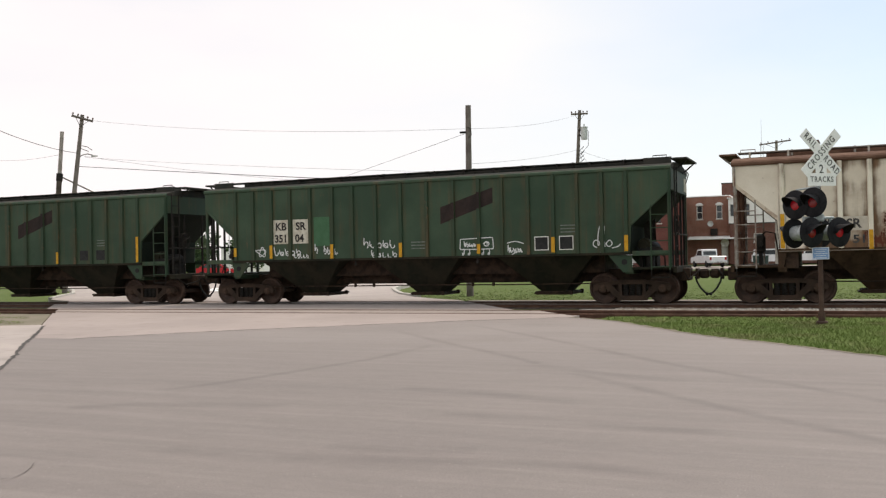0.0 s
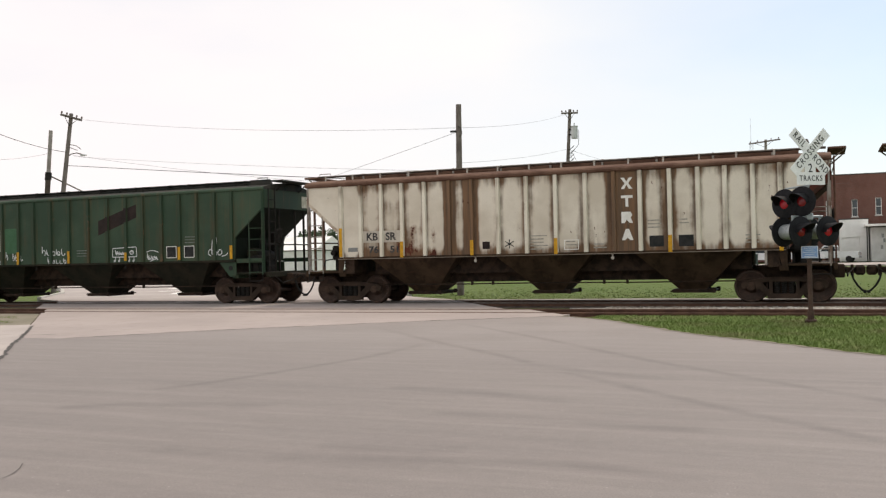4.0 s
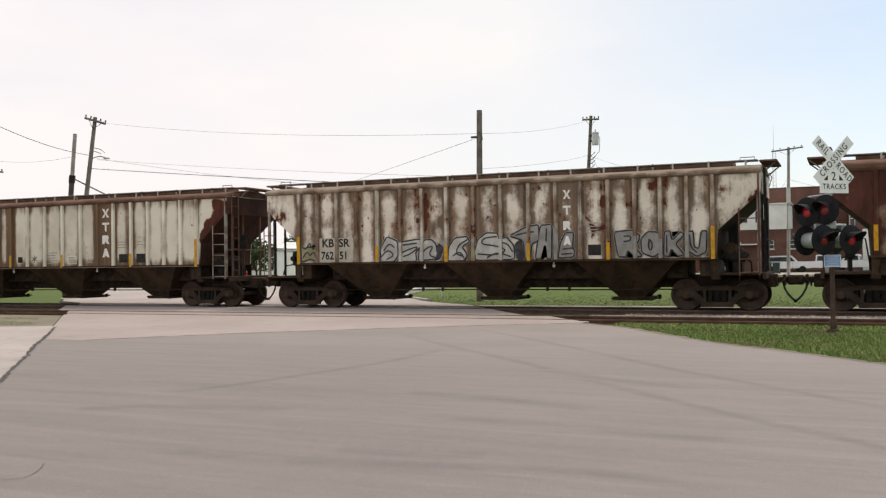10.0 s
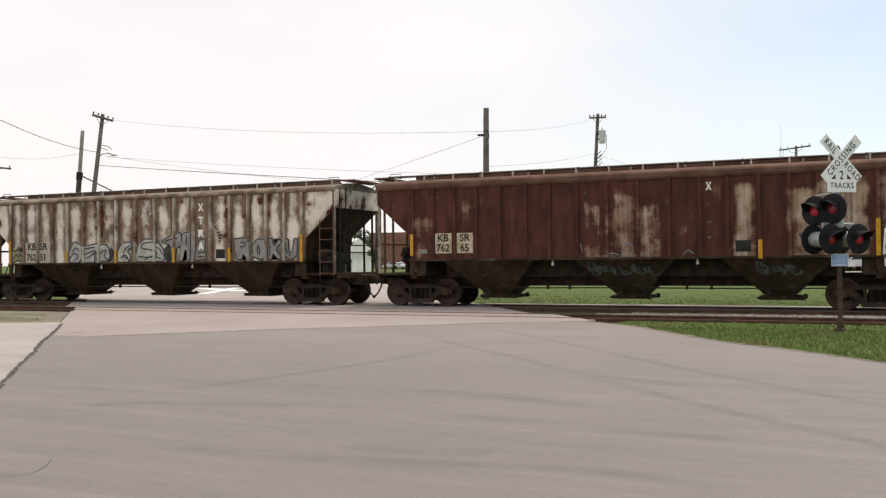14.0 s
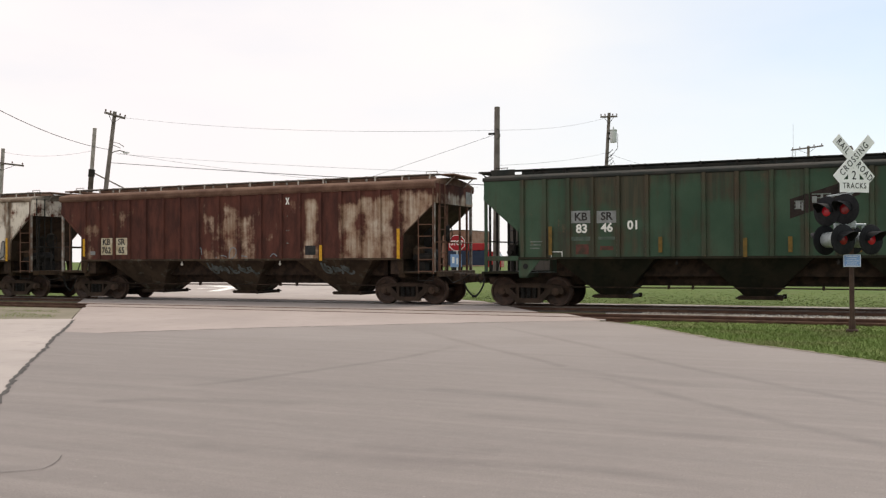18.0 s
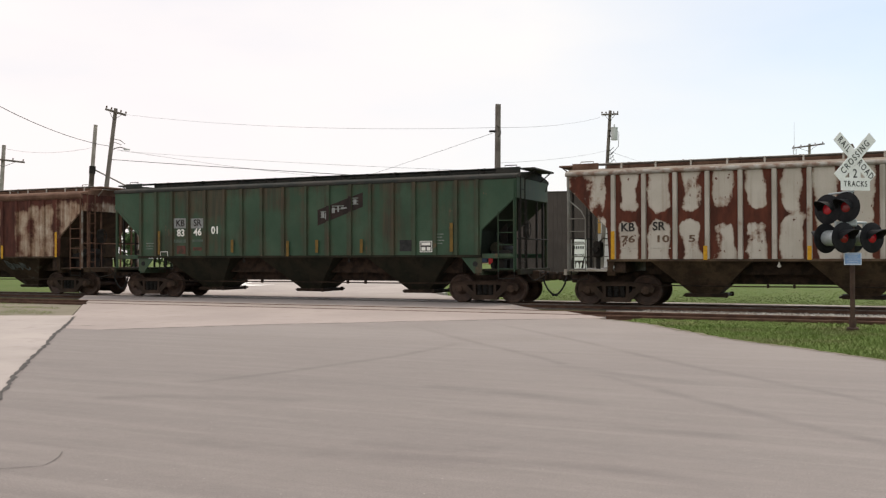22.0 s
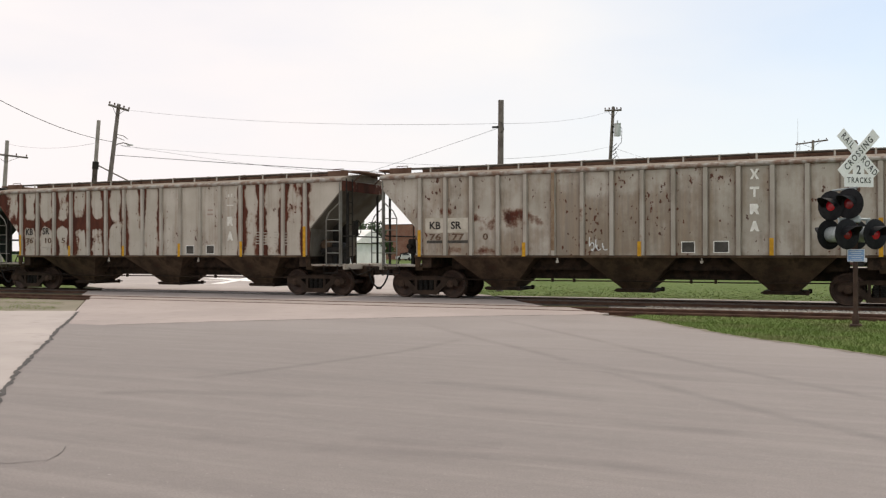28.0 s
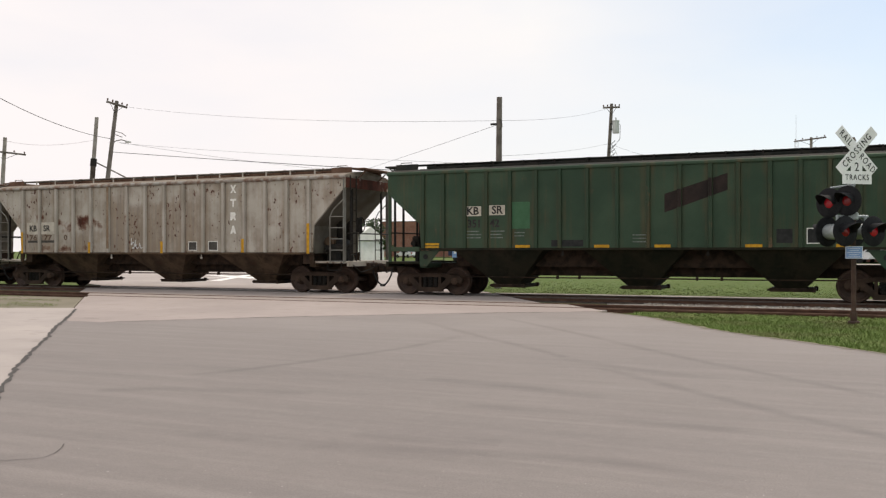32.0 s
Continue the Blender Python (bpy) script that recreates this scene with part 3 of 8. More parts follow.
def bricks(name, a, b, mortar):
    """Far brickwork, whose bricks are too small to tell apart."""
    n = Nodes(name)
    t = n.t.nodes.new("ShaderNodeTexBrick")
    t.inputs["Scale"].default_value, t.inputs["Mortar Size"].default_value = 1.0, 0.010
    t.inputs["Brick Width"].default_value, t.inputs["Row Height"].default_value = 0.215, 0.075
    n.put(t.inputs["Color1"], a), n.put(t.inputs["Color2"], b), n.put(t.inputs["Mortar"], mortar)
    turned = n.t.nodes.new("ShaderNodeMapping")
    turned.inputs["Rotation"].default_value = (radians(-90), 0, 0)
    n.t.links.new(n.coord, turned.inputs[0])
    n.t.links.new(turned.outputs[0], t.inputs["Vector"])
    col = n.mix(n.span(n.noise(0.6, 6), 0.4, 0.7, 0, 0.55), t.outputs["Color"], tuple(x * 0.55 for x in a))
    return n.finish(col, 0.9, 0, n.noise(30, 3), 0.01)


M["asphalt"] = asphalt("grey_worn_asphalt")
M["tyre_mark"] = asphalt("tyre_polished_asphalt", 0.74)
M["concrete"] = concrete("pale_worn_concrete", (0.42, 0.372, 0.350), (0.345, 0.308, 0.290), (0.26, 0.232, 0.217))
M["apron"] = concrete("tan_crossing_concrete", (0.372, 0.319, 0.299), (0.318, 0.274, 0.258), (0.255, 0.219, 0.205))
M["kerb"] = concrete("kerb_concrete", (0.52, 0.50, 0.46), (0.42, 0.40, 0.37), (0.30, 0.28, 0.26))
M["panel"] = concrete("dusty_crossing_panel", (0.29, 0.25, 0.232), (0.34, 0.293, 0.272), (0.17, 0.148, 0.137))
M["dirt"] = concrete("dusty_dirt_strip", (0.235, 0.205, 0.165), (0.175, 0.16, 0.115), (0.115, 0.115, 0.062))
M["turf"] = turf()
M["blade"] = blades("grass_blades", (0.135, 0.195, 0.050), (0.172, 0.232, 0.064), (0.20, 0.19, 0.088))
M["blade_far"] = blades("verge_grass_blades", (0.112, 0.157, 0.042), (0.134, 0.178, 0.050), (0.152, 0.158, 0.062))
M["leaf"] = blades("dark_tree_leaves", (0.022, 0.045, 0.016), (0.050, 0.085, 0.028), (0.035, 0.060, 0.022))
# leaf_far: distance haze is put into these paler greens
M["leaf_far"] = blades("hazy_far_leaves", (0.060, 0.085, 0.050), (0.095, 0.12, 0.070), (0.075, 0.10, 0.06))
M["ballast"] = ballast("crushed_stone_ballast", (0.058, 0.043, 0.034), (0.135, 0.11, 0.09), 0.85)
M["ballast_mid"] = ballast("dusty_pale_ballast", (0.22, 0.19, 0.165), (0.44, 0.42, 0.39), 0.6)
M["ballast_pale"] = ballast("pale_crushed_stone", (0.26, 0.25, 0.23), (0.58, 0.56, 0.53), 0.5)
M["brick_red"] = bricks("red_brick", (0.27, 0.115, 0.078), (0.215, 0.088, 0.062), (0.26, 0.19, 0.155))
M["brick_brown"] = bricks("brown_brick", (0.17, 0.072, 0.055), (0.135, 0.058, 0.046), (0.17, 0.12, 0.10))
M["brick_dark"] = bricks("brown_maroon_brick", (0.165, 0.056, 0.047), (0.13, 0.045, 0.039), (0.13, 0.075, 0.062))


# ---- shapes ----
class Shape:
    """Gathers vertices and faces for one mesh."""

    def __init__(self):
        self.v, self.f = [], []

    def add(self, verts, faces):
        k = len(self.v)
        self.v += [tuple(p) for p in verts]
        self.f += [tuple(i + k for i in face) for face in faces]
        return self

    def box(self, x0, x1, y0, y1, z0, z1, b=0.0, m=None):
        c = Vector(((x0 + x1) / 2, (y0 + y1) / 2, (z0 + z1) / 2))
        h = Vector((abs(x1 - x0) / 2, abs(y1 - y0) / 2, abs(z1 - z0) / 2))
        signs = [(sx, sy, sz) for sx in (-1, 1) for sy in (-1, 1) for sz in (-1, 1)]
        if b <= 0:
            verts = [c + Vector((s[0] * h.x, s[1] * h.y, s[2] * h.z)) for s in signs]
            faces = [(0, 1, 3, 2), (4, 6, 7, 5), (0, 4, 5, 1), (2, 3, 7, 6), (0, 2, 6, 4), (1, 5, 7, 3)]
        else:
            b = min(b, h.x * 0.45, h.y * 0.45, h.z * 0.45)
            verts, faces, num = [], [], {}
            for s in signs:
                for a in range(3):
                    num[s, a] = len(verts)
                    verts.append(c + Vector([s[i] * (h[i] - (0 if i == a else b)) for i in range(3)]))
                faces.append(tuple(num[s, a] for a in range(3)))
            for a in range(3):
                p, q = (a + 1) % 3, (a + 2) % 3
                for s in (-1, 1):
                    loop = []
                    for u, w in ((-1, -1), (1, -1), (1, 1), (-1, 1)):
                        k = [0, 0, 0]
                        k[a], k[p], k[q] = s, u, w
                        loop.append(num[tuple(k), a])
                    faces.append(tuple(loop))
                for u in (-1, 1):
                    for w in (-1, 1):
                        k0, k1 = [0, 0, 0], [0, 0, 0]
                        k0[a], k1[a] = -1, 1
                        k0[p] = k1[p] = u
                        k0[q] = k1[q] = w
                        k0, k1 = tuple(k0), tuple(k1)
                        faces.append((num[k0, p], num[k1, p], num[k1, q], num[k0, q]))
        if m is not None:
            verts = [m @ v for v in verts]
        return self.add(verts, faces)

    def prism(self, poly, lo, hi, axis="y"):
        """A polygon of (x, z), or (y, z) for axis x, or (x, y) for axis z, drawn out from lo to hi."""
        put = {"y": lambda a, b, d: (a, d, b), "x": lambda a, b, d: (d, a, b), "z": lambda a, b, d: (a, b, d)}[axis]
        n = len(poly)
        verts = [put(a, b, lo) for a, b in poly] + [put(a, b, hi) for a, b in poly]
        faces = [tuple(range(n)), tuple(range(2 * n - 1, n - 1, -1))] + [(i, (i + 1) % n, n + (i + 1) % n, n + i) for i in range(n)]
        return self.add(verts, faces)

    def tube(self, points, r, n=8, r1=None):
        pts = [Vector(p) for p in points]
        rings, side = [], None
        for i, p in enumerate(pts):
            ahead = (pts[min(i + 1, len(pts) - 1)] - pts[max(i - 1, 0)]).normalized()
            if side is None or abs(side.dot(ahead)) > 0.95:
                side = ahead.orthogonal().normalized()
            side = (side - ahead * side.dot(ahead)).normalized()
            up = ahead.cross(side)
            rad = r if r1 is None else r + (r1 - r) * i / (len(pts) - 1)
            rings.append([p + (side * math.cos(2 * math.pi * j / n) + up * math.sin(2 * math.pi * j / n)) * rad for j in range(n)])
        verts = [v for ring in rings for v in ring]
        faces = [(i * n + j, i * n + (j + 1) % n, (i + 1) * n + (j + 1) % n, (i + 1) * n + j) for i in range(len(pts) - 1) for j in range(n)]
        faces += [tuple(range(n - 1, -1, -1)), tuple((len(pts) - 1) * n + j for j in range(n))]
        return self.add(verts, faces)

    def turn(self, profile, n=24, centre=(0, 0, 0)):
        """A profile of (radius, y) turned about the y axis through centre."""
        k = len(profile)
        verts = [(centre[0] + r * math.cos(2 * math.pi * j / n), centre[1] + y, centre[2] + r * math.sin(2 * math.pi * j / n)) for j in range(n) for r, y in profile]
        faces = [(j * k + i, j * k + i + 1, ((j + 1) % n) * k + i + 1, ((j + 1) % n) * k + i) for j in range(n) for i in range(k - 1)]
        faces += [tuple(j * k for j in range(n)), tuple(j * k + k - 1 for j in range(n - 1, -1, -1))]
        return self.add(verts, faces)

    def ribbon(self, points, width, y):
        """One unbroken flat stroke near the plane of that y, through points of (x, z); later parts lie a hair over earlier ones."""
        pts = [Vector(points[0])]
        for p in points[1:]:
            if (Vector(p) - pts[-1]).length > width * 0.12:
                pts.append(Vector(p))
        if len(pts) < 2:
            return self
        verts = []
        for i, p in enumerate(pts):
            u = (pts[min(i + 1, len(pts) - 1)] - pts[max(i - 1, 0)])
            u = u.normalized() if u.length > 1e-6 else Vector((1, 0))
            n, d = Vector((-u.y, u.x)) * width / 2, y - 0.00012 * i
            verts += [(p.x + n.x, d, p.y + n.y), (p.x - n.x, d, p.y - n.y)]
        return self.add(verts, [(2 * i, 2 * i + 1, 2 * i + 3, 2 * i + 2) for i in range(len(pts) - 1)])

    def mesh(self, name, material, smooth=0.0, tidy=True):
        me = bpy.data.meshes.new(name)
        me.from_pydata(self.v, [], self.f)
        if tidy:
            bm = bmesh.new()
            bm.from_mesh(me)
            bmesh.ops.recalc_face_normals(bm, faces=bm.faces)
            bm.to_mesh(me)
            bm.free()
        if smooth:
            me.polygons.foreach_set("use_smooth", [True] * len(me.polygons))
            me.set_sharp_from_angle(angle=radians(smooth))
        me.materials.append(material)
        return me


def part(name, shape, material, parent=None, label="", at=None, smooth=0.0):
    """One mesh object, of a Shape or a mesh already made, under a thing or a part."""
    data = shape.mesh(name, material, smooth) if isinstance(shape, Shape) else shape
    ob = new(name, data)
    if parent is not None:
        ob.parent = parent
    if at is not None:
        ob.matrix_basis = at if isinstance(at, Matrix) else Matrix.Translation(at)
    return tagged(ob, label)


def thing(name, m, label, category, group=""):
    ob = new(name)
    ob.empty_display_size = 0.2
    ob.matrix_basis = m
    return tagged(ob, label, category, group)


def fixed(name, shape, material, label, category, smooth=0.0, kind="structure"):
    ob = part(name, shape, material, smooth=smooth)
    return tagged(ob, label, category, kind=kind)


def text_mesh(words, size, material, wide=1.0, gap=1.0):
    """Letters as a thin mesh that faces -y, centred on its origin."""
    cu = bpy.data.curves.new("letters", "FONT")
    cu.body, cu.size, cu.align_x, cu.align_y, cu.extrude = words, size, "CENTER", "CENTER", 0.0015
    cu.resolution_u, cu.offset, cu.space_character = 3, size * (0.03 if gap == 1.0 else 0.006), gap
    ob = bpy.data.objects.new("letters", cu)
    scene.collection.objects.link(ob)
    bpy.context.view_layer.update()
    me = bpy.data.meshes.new_from_object(ob.evaluated_get(bpy.context.evaluated_depsgraph_get()))
    bpy.data.objects.remove(ob)
    me.transform(pose(0, 0, 0, 90, 0, 0) @ Matrix.Diagonal((wide, 1, 1, 1)))
    me.materials.clear()
    me.materials.append(material)
    return me


# ---- ground, road and tracks ----
def slab(name, poly, top, thick, material, label, category="pavement"):
    return fixed(name, Shape().prism(poly, top - thick, top, "z"), material, label, category)


fixed("ground", Shape().add([(-900, -500, -0.14), (900, -500, -0.14), (900, 1300, -0.14), (-900, 1300, -0.14)], [(0, 1, 2, 3)]), M["turf"],
      "mown spring grass with dry patches, flat to the horizon", "ground")
GRASS_EDGE = [(-5.88, -7.0), (-5.1, -7.6), (-4.37, -8.37), (-3.5, -9.7), (-2.76, -10.8), (-1.9, -11.9), (-1.12, -12.73), (0.62, -14.64), (6, -19.6), (30, -37)]
slab("road", [(-15.46, -14.28), (-14.36, -14.24), (-12.28, -11.94), (-8.52, -8.79)] + GRASS_EDGE + [(30, -60), (0, -60), (1.4, -32), (-3.0, -27.3), (-8.3, -21.9), (-9.91, -20.29), (-11.35, -18.73), (-12.78, -17.15), (-14.48, -15.39)],
     0.0, 0.3, M["asphalt"], "worn grey asphalt street with faint tyre marks", "road")
slab("pavement_forecourt", [(-18.76, -10.84), (-17.3, -11.9), (-14.8, -14.6), (-10.9, -18.3), (-7.6, -21.8), (-2, -27.2), (2.2, -32), (0.8, -60), (-60, -60), (-60, -14), (-30, -13.2), (-20.4, -11.5)],
     -0.006, 0.3, M["concrete"], "pale worn concrete forecourt beside the street")
slab("pavement_apron", [(-22.9, -6.4), (-18.74, -10.82), (-18.16, -11.41), (-15.5, -14.24), (-14.36, -14.22), (-12.28, -11.92), (-8.52, -8.77), (-5.9, -7.0), (-5.85, -6.32)],
     -0.002, 0.3, M["apron"], "tan concrete approach to the level crossing")
slab("dirt_strip", [(-22.95, -6.42), (-18.8, -10.84), (-20.4, -11.46), (-30, -13.1), (-60, -13.9), (-60, -6.42)], -0.03, 0.2, M["dirt"],
     "dusty strip of dirt and thin grass beside the rails", "ground")
for name, y0, y1, xa, xb in (("crossing_panel_near", -6.3, -5.66, -22.9, -6.0), ("crossing_panel_gauge_near", -5.52, -4.26, -23.7, -6.6),
                             ("crossing_panel_between", -4.12, -0.80, -25.5, -8.2), ("crossing_panel_gauge", -0.66, 0.66, -28.0, -10.6), ("crossing_panel_far", 0.80, 1.7, -29.4, -11.6)):
    slab(name, [(xa, y0), (xb, y0), (xb - (y1 - y0) * 0.7, y1), (xa - (y1 - y0) * 0.9, y1)], -0.012, 0.25, M["panel" if "gauge" in name else "apron"],
         "worn crossing panel filling the level crossing between the rails")
slab("road_far", [(-30.5, 1.74), (-12.2, 1.74), (-13.8, 3.0), (-15.37, 4.6), (-18.2, 8.8), (-20.2, 12.8), (-22.3, 18.9), (-28, 40), (-30, 50), (-56, 54), (-78, 50), (-62, 34), (-47.6, 19.2), (-37.5, 9.4), (-32.6, 3.0)],
     -0.01, 0.25, M["concrete"], "pale concrete street beyond the level crossing", "road")
slab("gravel_strip", [(-5.4, -4.06), (60, -4.06), (60, -2.8), (-2.0, -3.0), (-6.6, -3.4)], -0.018, 0.2, M["ballast_pale"], "pale crushed stone between the two tracks", "ground")
slab("gravel_strip_far", [(-11.6, 1.45), (60, 1.5), (60, 2.5), (-6, 2.6), (-12.2, 2.3)], -0.05, 0.2, M["ballast_mid"], "dusty crushed stone shoulder beyond the far track", "ground")
slab("grass_verge_near", [(-5.3, -7.3), (60, -7.3), (60, -5.74), (-4.6, -5.74), (-5.6, -6.2)], -0.09, 0.2, M["turf"], "thin grass growing up to the near rail", "ground")
slab("parking_lot", [(-30, 62.1), (40, 62.1), (40, 76), (-30, 76)], -0.03, 0.2, M["concrete"], "pale gravel and concrete lot in front of the buildings")
slab("street_lot", [(-95, 52), (-79, 52), (-70, 58), (-72, 64), (-95, 64)], -0.03, 0.2, M["concrete"], "pale concrete lot beyond the street")


def kerb(points, name):
    s = Shape()
    for a, b in zip(points, points[1:]):
        u = (Vector(b) - Vector(a)).normalized()
        n = Vector((-u.y, u.x)) * 0.09
        s.prism([tuple(Vector(a) + n), tuple(Vector(b) + n), tuple(Vector(b) - n), tuple(Vector(a) - n)], -0.2, 0.06, "z")
    return fixed(name, s, M["kerb"], "pale concrete kerb along the grass", "kerb")


kerb([(-15.2, 4.8), (-17.0, 7.0), (-18.5, 9.6), (-20.2, 12.8), (-21.4, 16), (-22.3, 18.9), (-25, 29), (-28, 40)], "kerb_east")
kerb([(-33.2, 3.6), (-35.2, 6.2), (-37.5, 9.4), (-42, 14), (-47.6, 19.2), (-62, 34)], "kerb_west")


def flat_strip(points, width, z, name, material, label, wobble=0.0):
    """A thin stripe laid on the ground along points, with an uneven edge."""
    rnd = random.Random(name)
    fine = []
    for a, b in zip(points, points[1:]):
        k = max(1, int((Vector(b) - Vector(a)).length / 0.16)) if wobble else 1
        fine += [Vector(a).lerp(Vector(b), i / k) for i in range(k)]
    fine.append(Vector(points[-1]))
    verts, faces = [], []
    for i, p in enumerate(fine):
        u = (fine[min(i + 1, len(fine) - 1)] - fine[max(i - 1, 0)]).normalized()
        n = Vector((-u.y, u.x))
        off, w = rnd.uniform(-wobble, wobble), width * (1 + (rnd.uniform(-0.55, 0.45) if wobble else 0))
        verts += [(*(p + n * (off + w / 2)), z), (*(p + n * (off - w / 2)), z)]
    faces = [(2 * i, 2 * i + 1, 2 * i + 3, 2 * i + 2) for i in range(len(fine) - 1)]
    made = fixed(name, Shape().add(verts, faces), material, label, "road marking")
    uv = made.data.uv_layers.new(name="strip")
    for loop in made.data.loops:
        uv.data[loop.index].uv = (loop.vertex_index // 2 / (len(fine) - 1), loop.vertex_index % 2)
    return made


def rounded_path(points):
    for _ in range(2):
        fine = [points[0]]
        for a, b in zip(points, points[1:]):
            fine += [tuple(Vector(a).lerp(Vector(b), 0.25)), tuple(Vector(a).lerp(Vector(b), 0.75))]
        points = fine + [points[-1]]
    return points


flat_strip([(-18.2, -11.3), (-17.0, -12.6), (-15.46, -14.26), (-14.48, -15.39), (-12.78, -17.15), (-11.35, -18.73), (-9.91, -20.29), (-8.3, -21.9), (-3.0, -27.3), (1.7, -31.9)], 0.068, 0.005, "tar_joint",
           M["tar_grey"], "jagged dark tar joint between asphalt and concrete", 0.022)
flat_strip([(-16.05, -13.75), (-15.7, -13.55), (-15.3, -13.45)], 0.03, 0.005, "crack", M["tar_grey"], "short crack running off the tar joint", 0.03)
flat_strip([(-14.36, -14.24), (-12.28, -11.94), (-8.52, -8.79), (-5.88, -7.0)], 0.06, 0.005, "seam", M["tar"], "dark seam where the asphalt meets the concrete approach", 0.02)
flat_strip([(x - 0.02, y - 0.02) for x, y in GRASS_EDGE], 0.11, 0.006, "soil_edge", M["dirt"], "crumbling soil along the edge of the lawn", 0.05)
flat_strip([(-5.9, -24.3), (-5.57, -24.14), (-5.36, -23.99), (-5.5, -23.7), (-5.6, -23.56)], 0.008, 0.005, "hair_crack", M["tar_grey"], "thin crack in the asphalt", 0.03)
TYRE = ([(-9.39, -10.27), (-6.4, -13.72), (-4.6, -15.53), (-2.97, -17.44), (-2.02, -18.54), (-0.93, -19.7), (0.21, -20.79), (2, -22.6)], [(-6.41, -13.9), (-6.38, -16.12), (-6.62, -17.5), (-7.07, -19.45), (-7.41, -20.1)],
        [(-7.71, -9.31), (-4.6, -12.92), (-2.53, -15.62), (-1.18, -17.07), (0.27, -18.66), (2, -20.4)], [(-4.69, -19.12), (-3.62, -19.27), (-2.34, -19.75)], [(-3.55, -20.67), (-2.63, -20.66), (-1.74, -20.82), (-0.81, -20.91)],
        [(-5.66, -22.84), (-4.52, -22.86), (-3.58, -22.74), (-2.72, -22.61), (-1.92, -22.43), (-1.26, -22.48), (-0.64, -22.62)], [(-3.83, -22.31), (-3.17, -22.29), (-2.54, -22.15)], [(-7.52, -21.4), (-6.53, -20.82), (-5.21, -20.68)],
        [(-3.87, -16.56), (-2.65, -17.4), (-1.51, -17.88)])
for k, pts in enumerate(TYRE):
    flat_strip(rounded_path(pts), 0.34 if k < 3 else 0.5, 0.0004 + 0.00004 * k, "tyre_mark", M["tyre_mark"], "faint dark tyre mark curving across the asphalt")
# the crossing mark painted on the far street
flat_strip([(-28.7, 7.5), (-33.6, 17.0)], 0.6, 0.0, "painted_cross_a", M["road_white"], "worn white painted crossing mark on the street")
flat_strip([(-34.9, 15.3), (-29.0, 11.5)], 1.0, 0.003, "painted_cross_b", M["road_white"], "worn white painted crossing mark on the street")
flat_strip([(-32.3, 10.8), (-31.6, 11.9)], 0.5, 0.0, "painted_letter_a", M["road_white"], "worn white painted letter stroke on the street")
flat_strip([(-30.2, 12.9), (-29.7, 13.9)], 0.5, 0.0, "painted_letter_b", M["road_white"], "worn white painted letter stroke on the street")

for name, yc, x0, x1 in (("track_bed_far", 0.0, -160, 160), ("track_bed_near", -4.89, -160, 160)):
    fixed(name, Shape().prism([(yc - 2.2, -0.3), (yc - 1.5, -0.125), (yc + 1.5, -0.125), (yc + 2.2, -0.3)], x0, x1, "x"), M["ballast"], "crushed stone ballast under the rails", "track bed")
for name, yc in (("track_far", 0.0), ("track_near", -4.89)):
    track = thing(name, Matrix.Translation((0, yc, 0)), "steel railway track on wooden ties across the street", "track")
    tagged(track, kind="structure")
    for side in (-0.7525, 0.7525):
        web = Shape().prism([(side - 0.07, -0.17), (side - 0.07, -0.155), (side - 0.01, -0.14), (side - 0.01, -0.04), (side + 0.01, -0.04), (side + 0.01, -0.14), (side + 0.07, -0.155), (side + 0.07, -0.17)], -160, 160, "x")
        rail = part("rail", web, M["rail_side"], track)
        part("rail_head", Shape().prism([(side - 0.037, -0.042), (side - 0.035, -0.005), (side - 0.028, 0.0), (side + 0.028, 0.0), (side + 0.035, -0.005), (side + 0.037, -0.042)], -160, 160, "x"),
             M["rail_head"] if yc == 0 else M["rail_side"], rail)


# ---- covered hopper cars ----
RIBS_A = [s * x for s in (-1, 1) for x in (0.46, 1.37, 2.23, 2.99, 3.84, 4.63, 5.37, 6.12, 6.84)]
RIBS_B = [-6.79 + 0.905 * i for i in range(16)]
WHEEL_R = 0.457
SIDE = -1.58
CACHE = {}


def kept(key, make):
    if key not in CACHE:
        CACHE[key] = make()
    return CACHE[key]


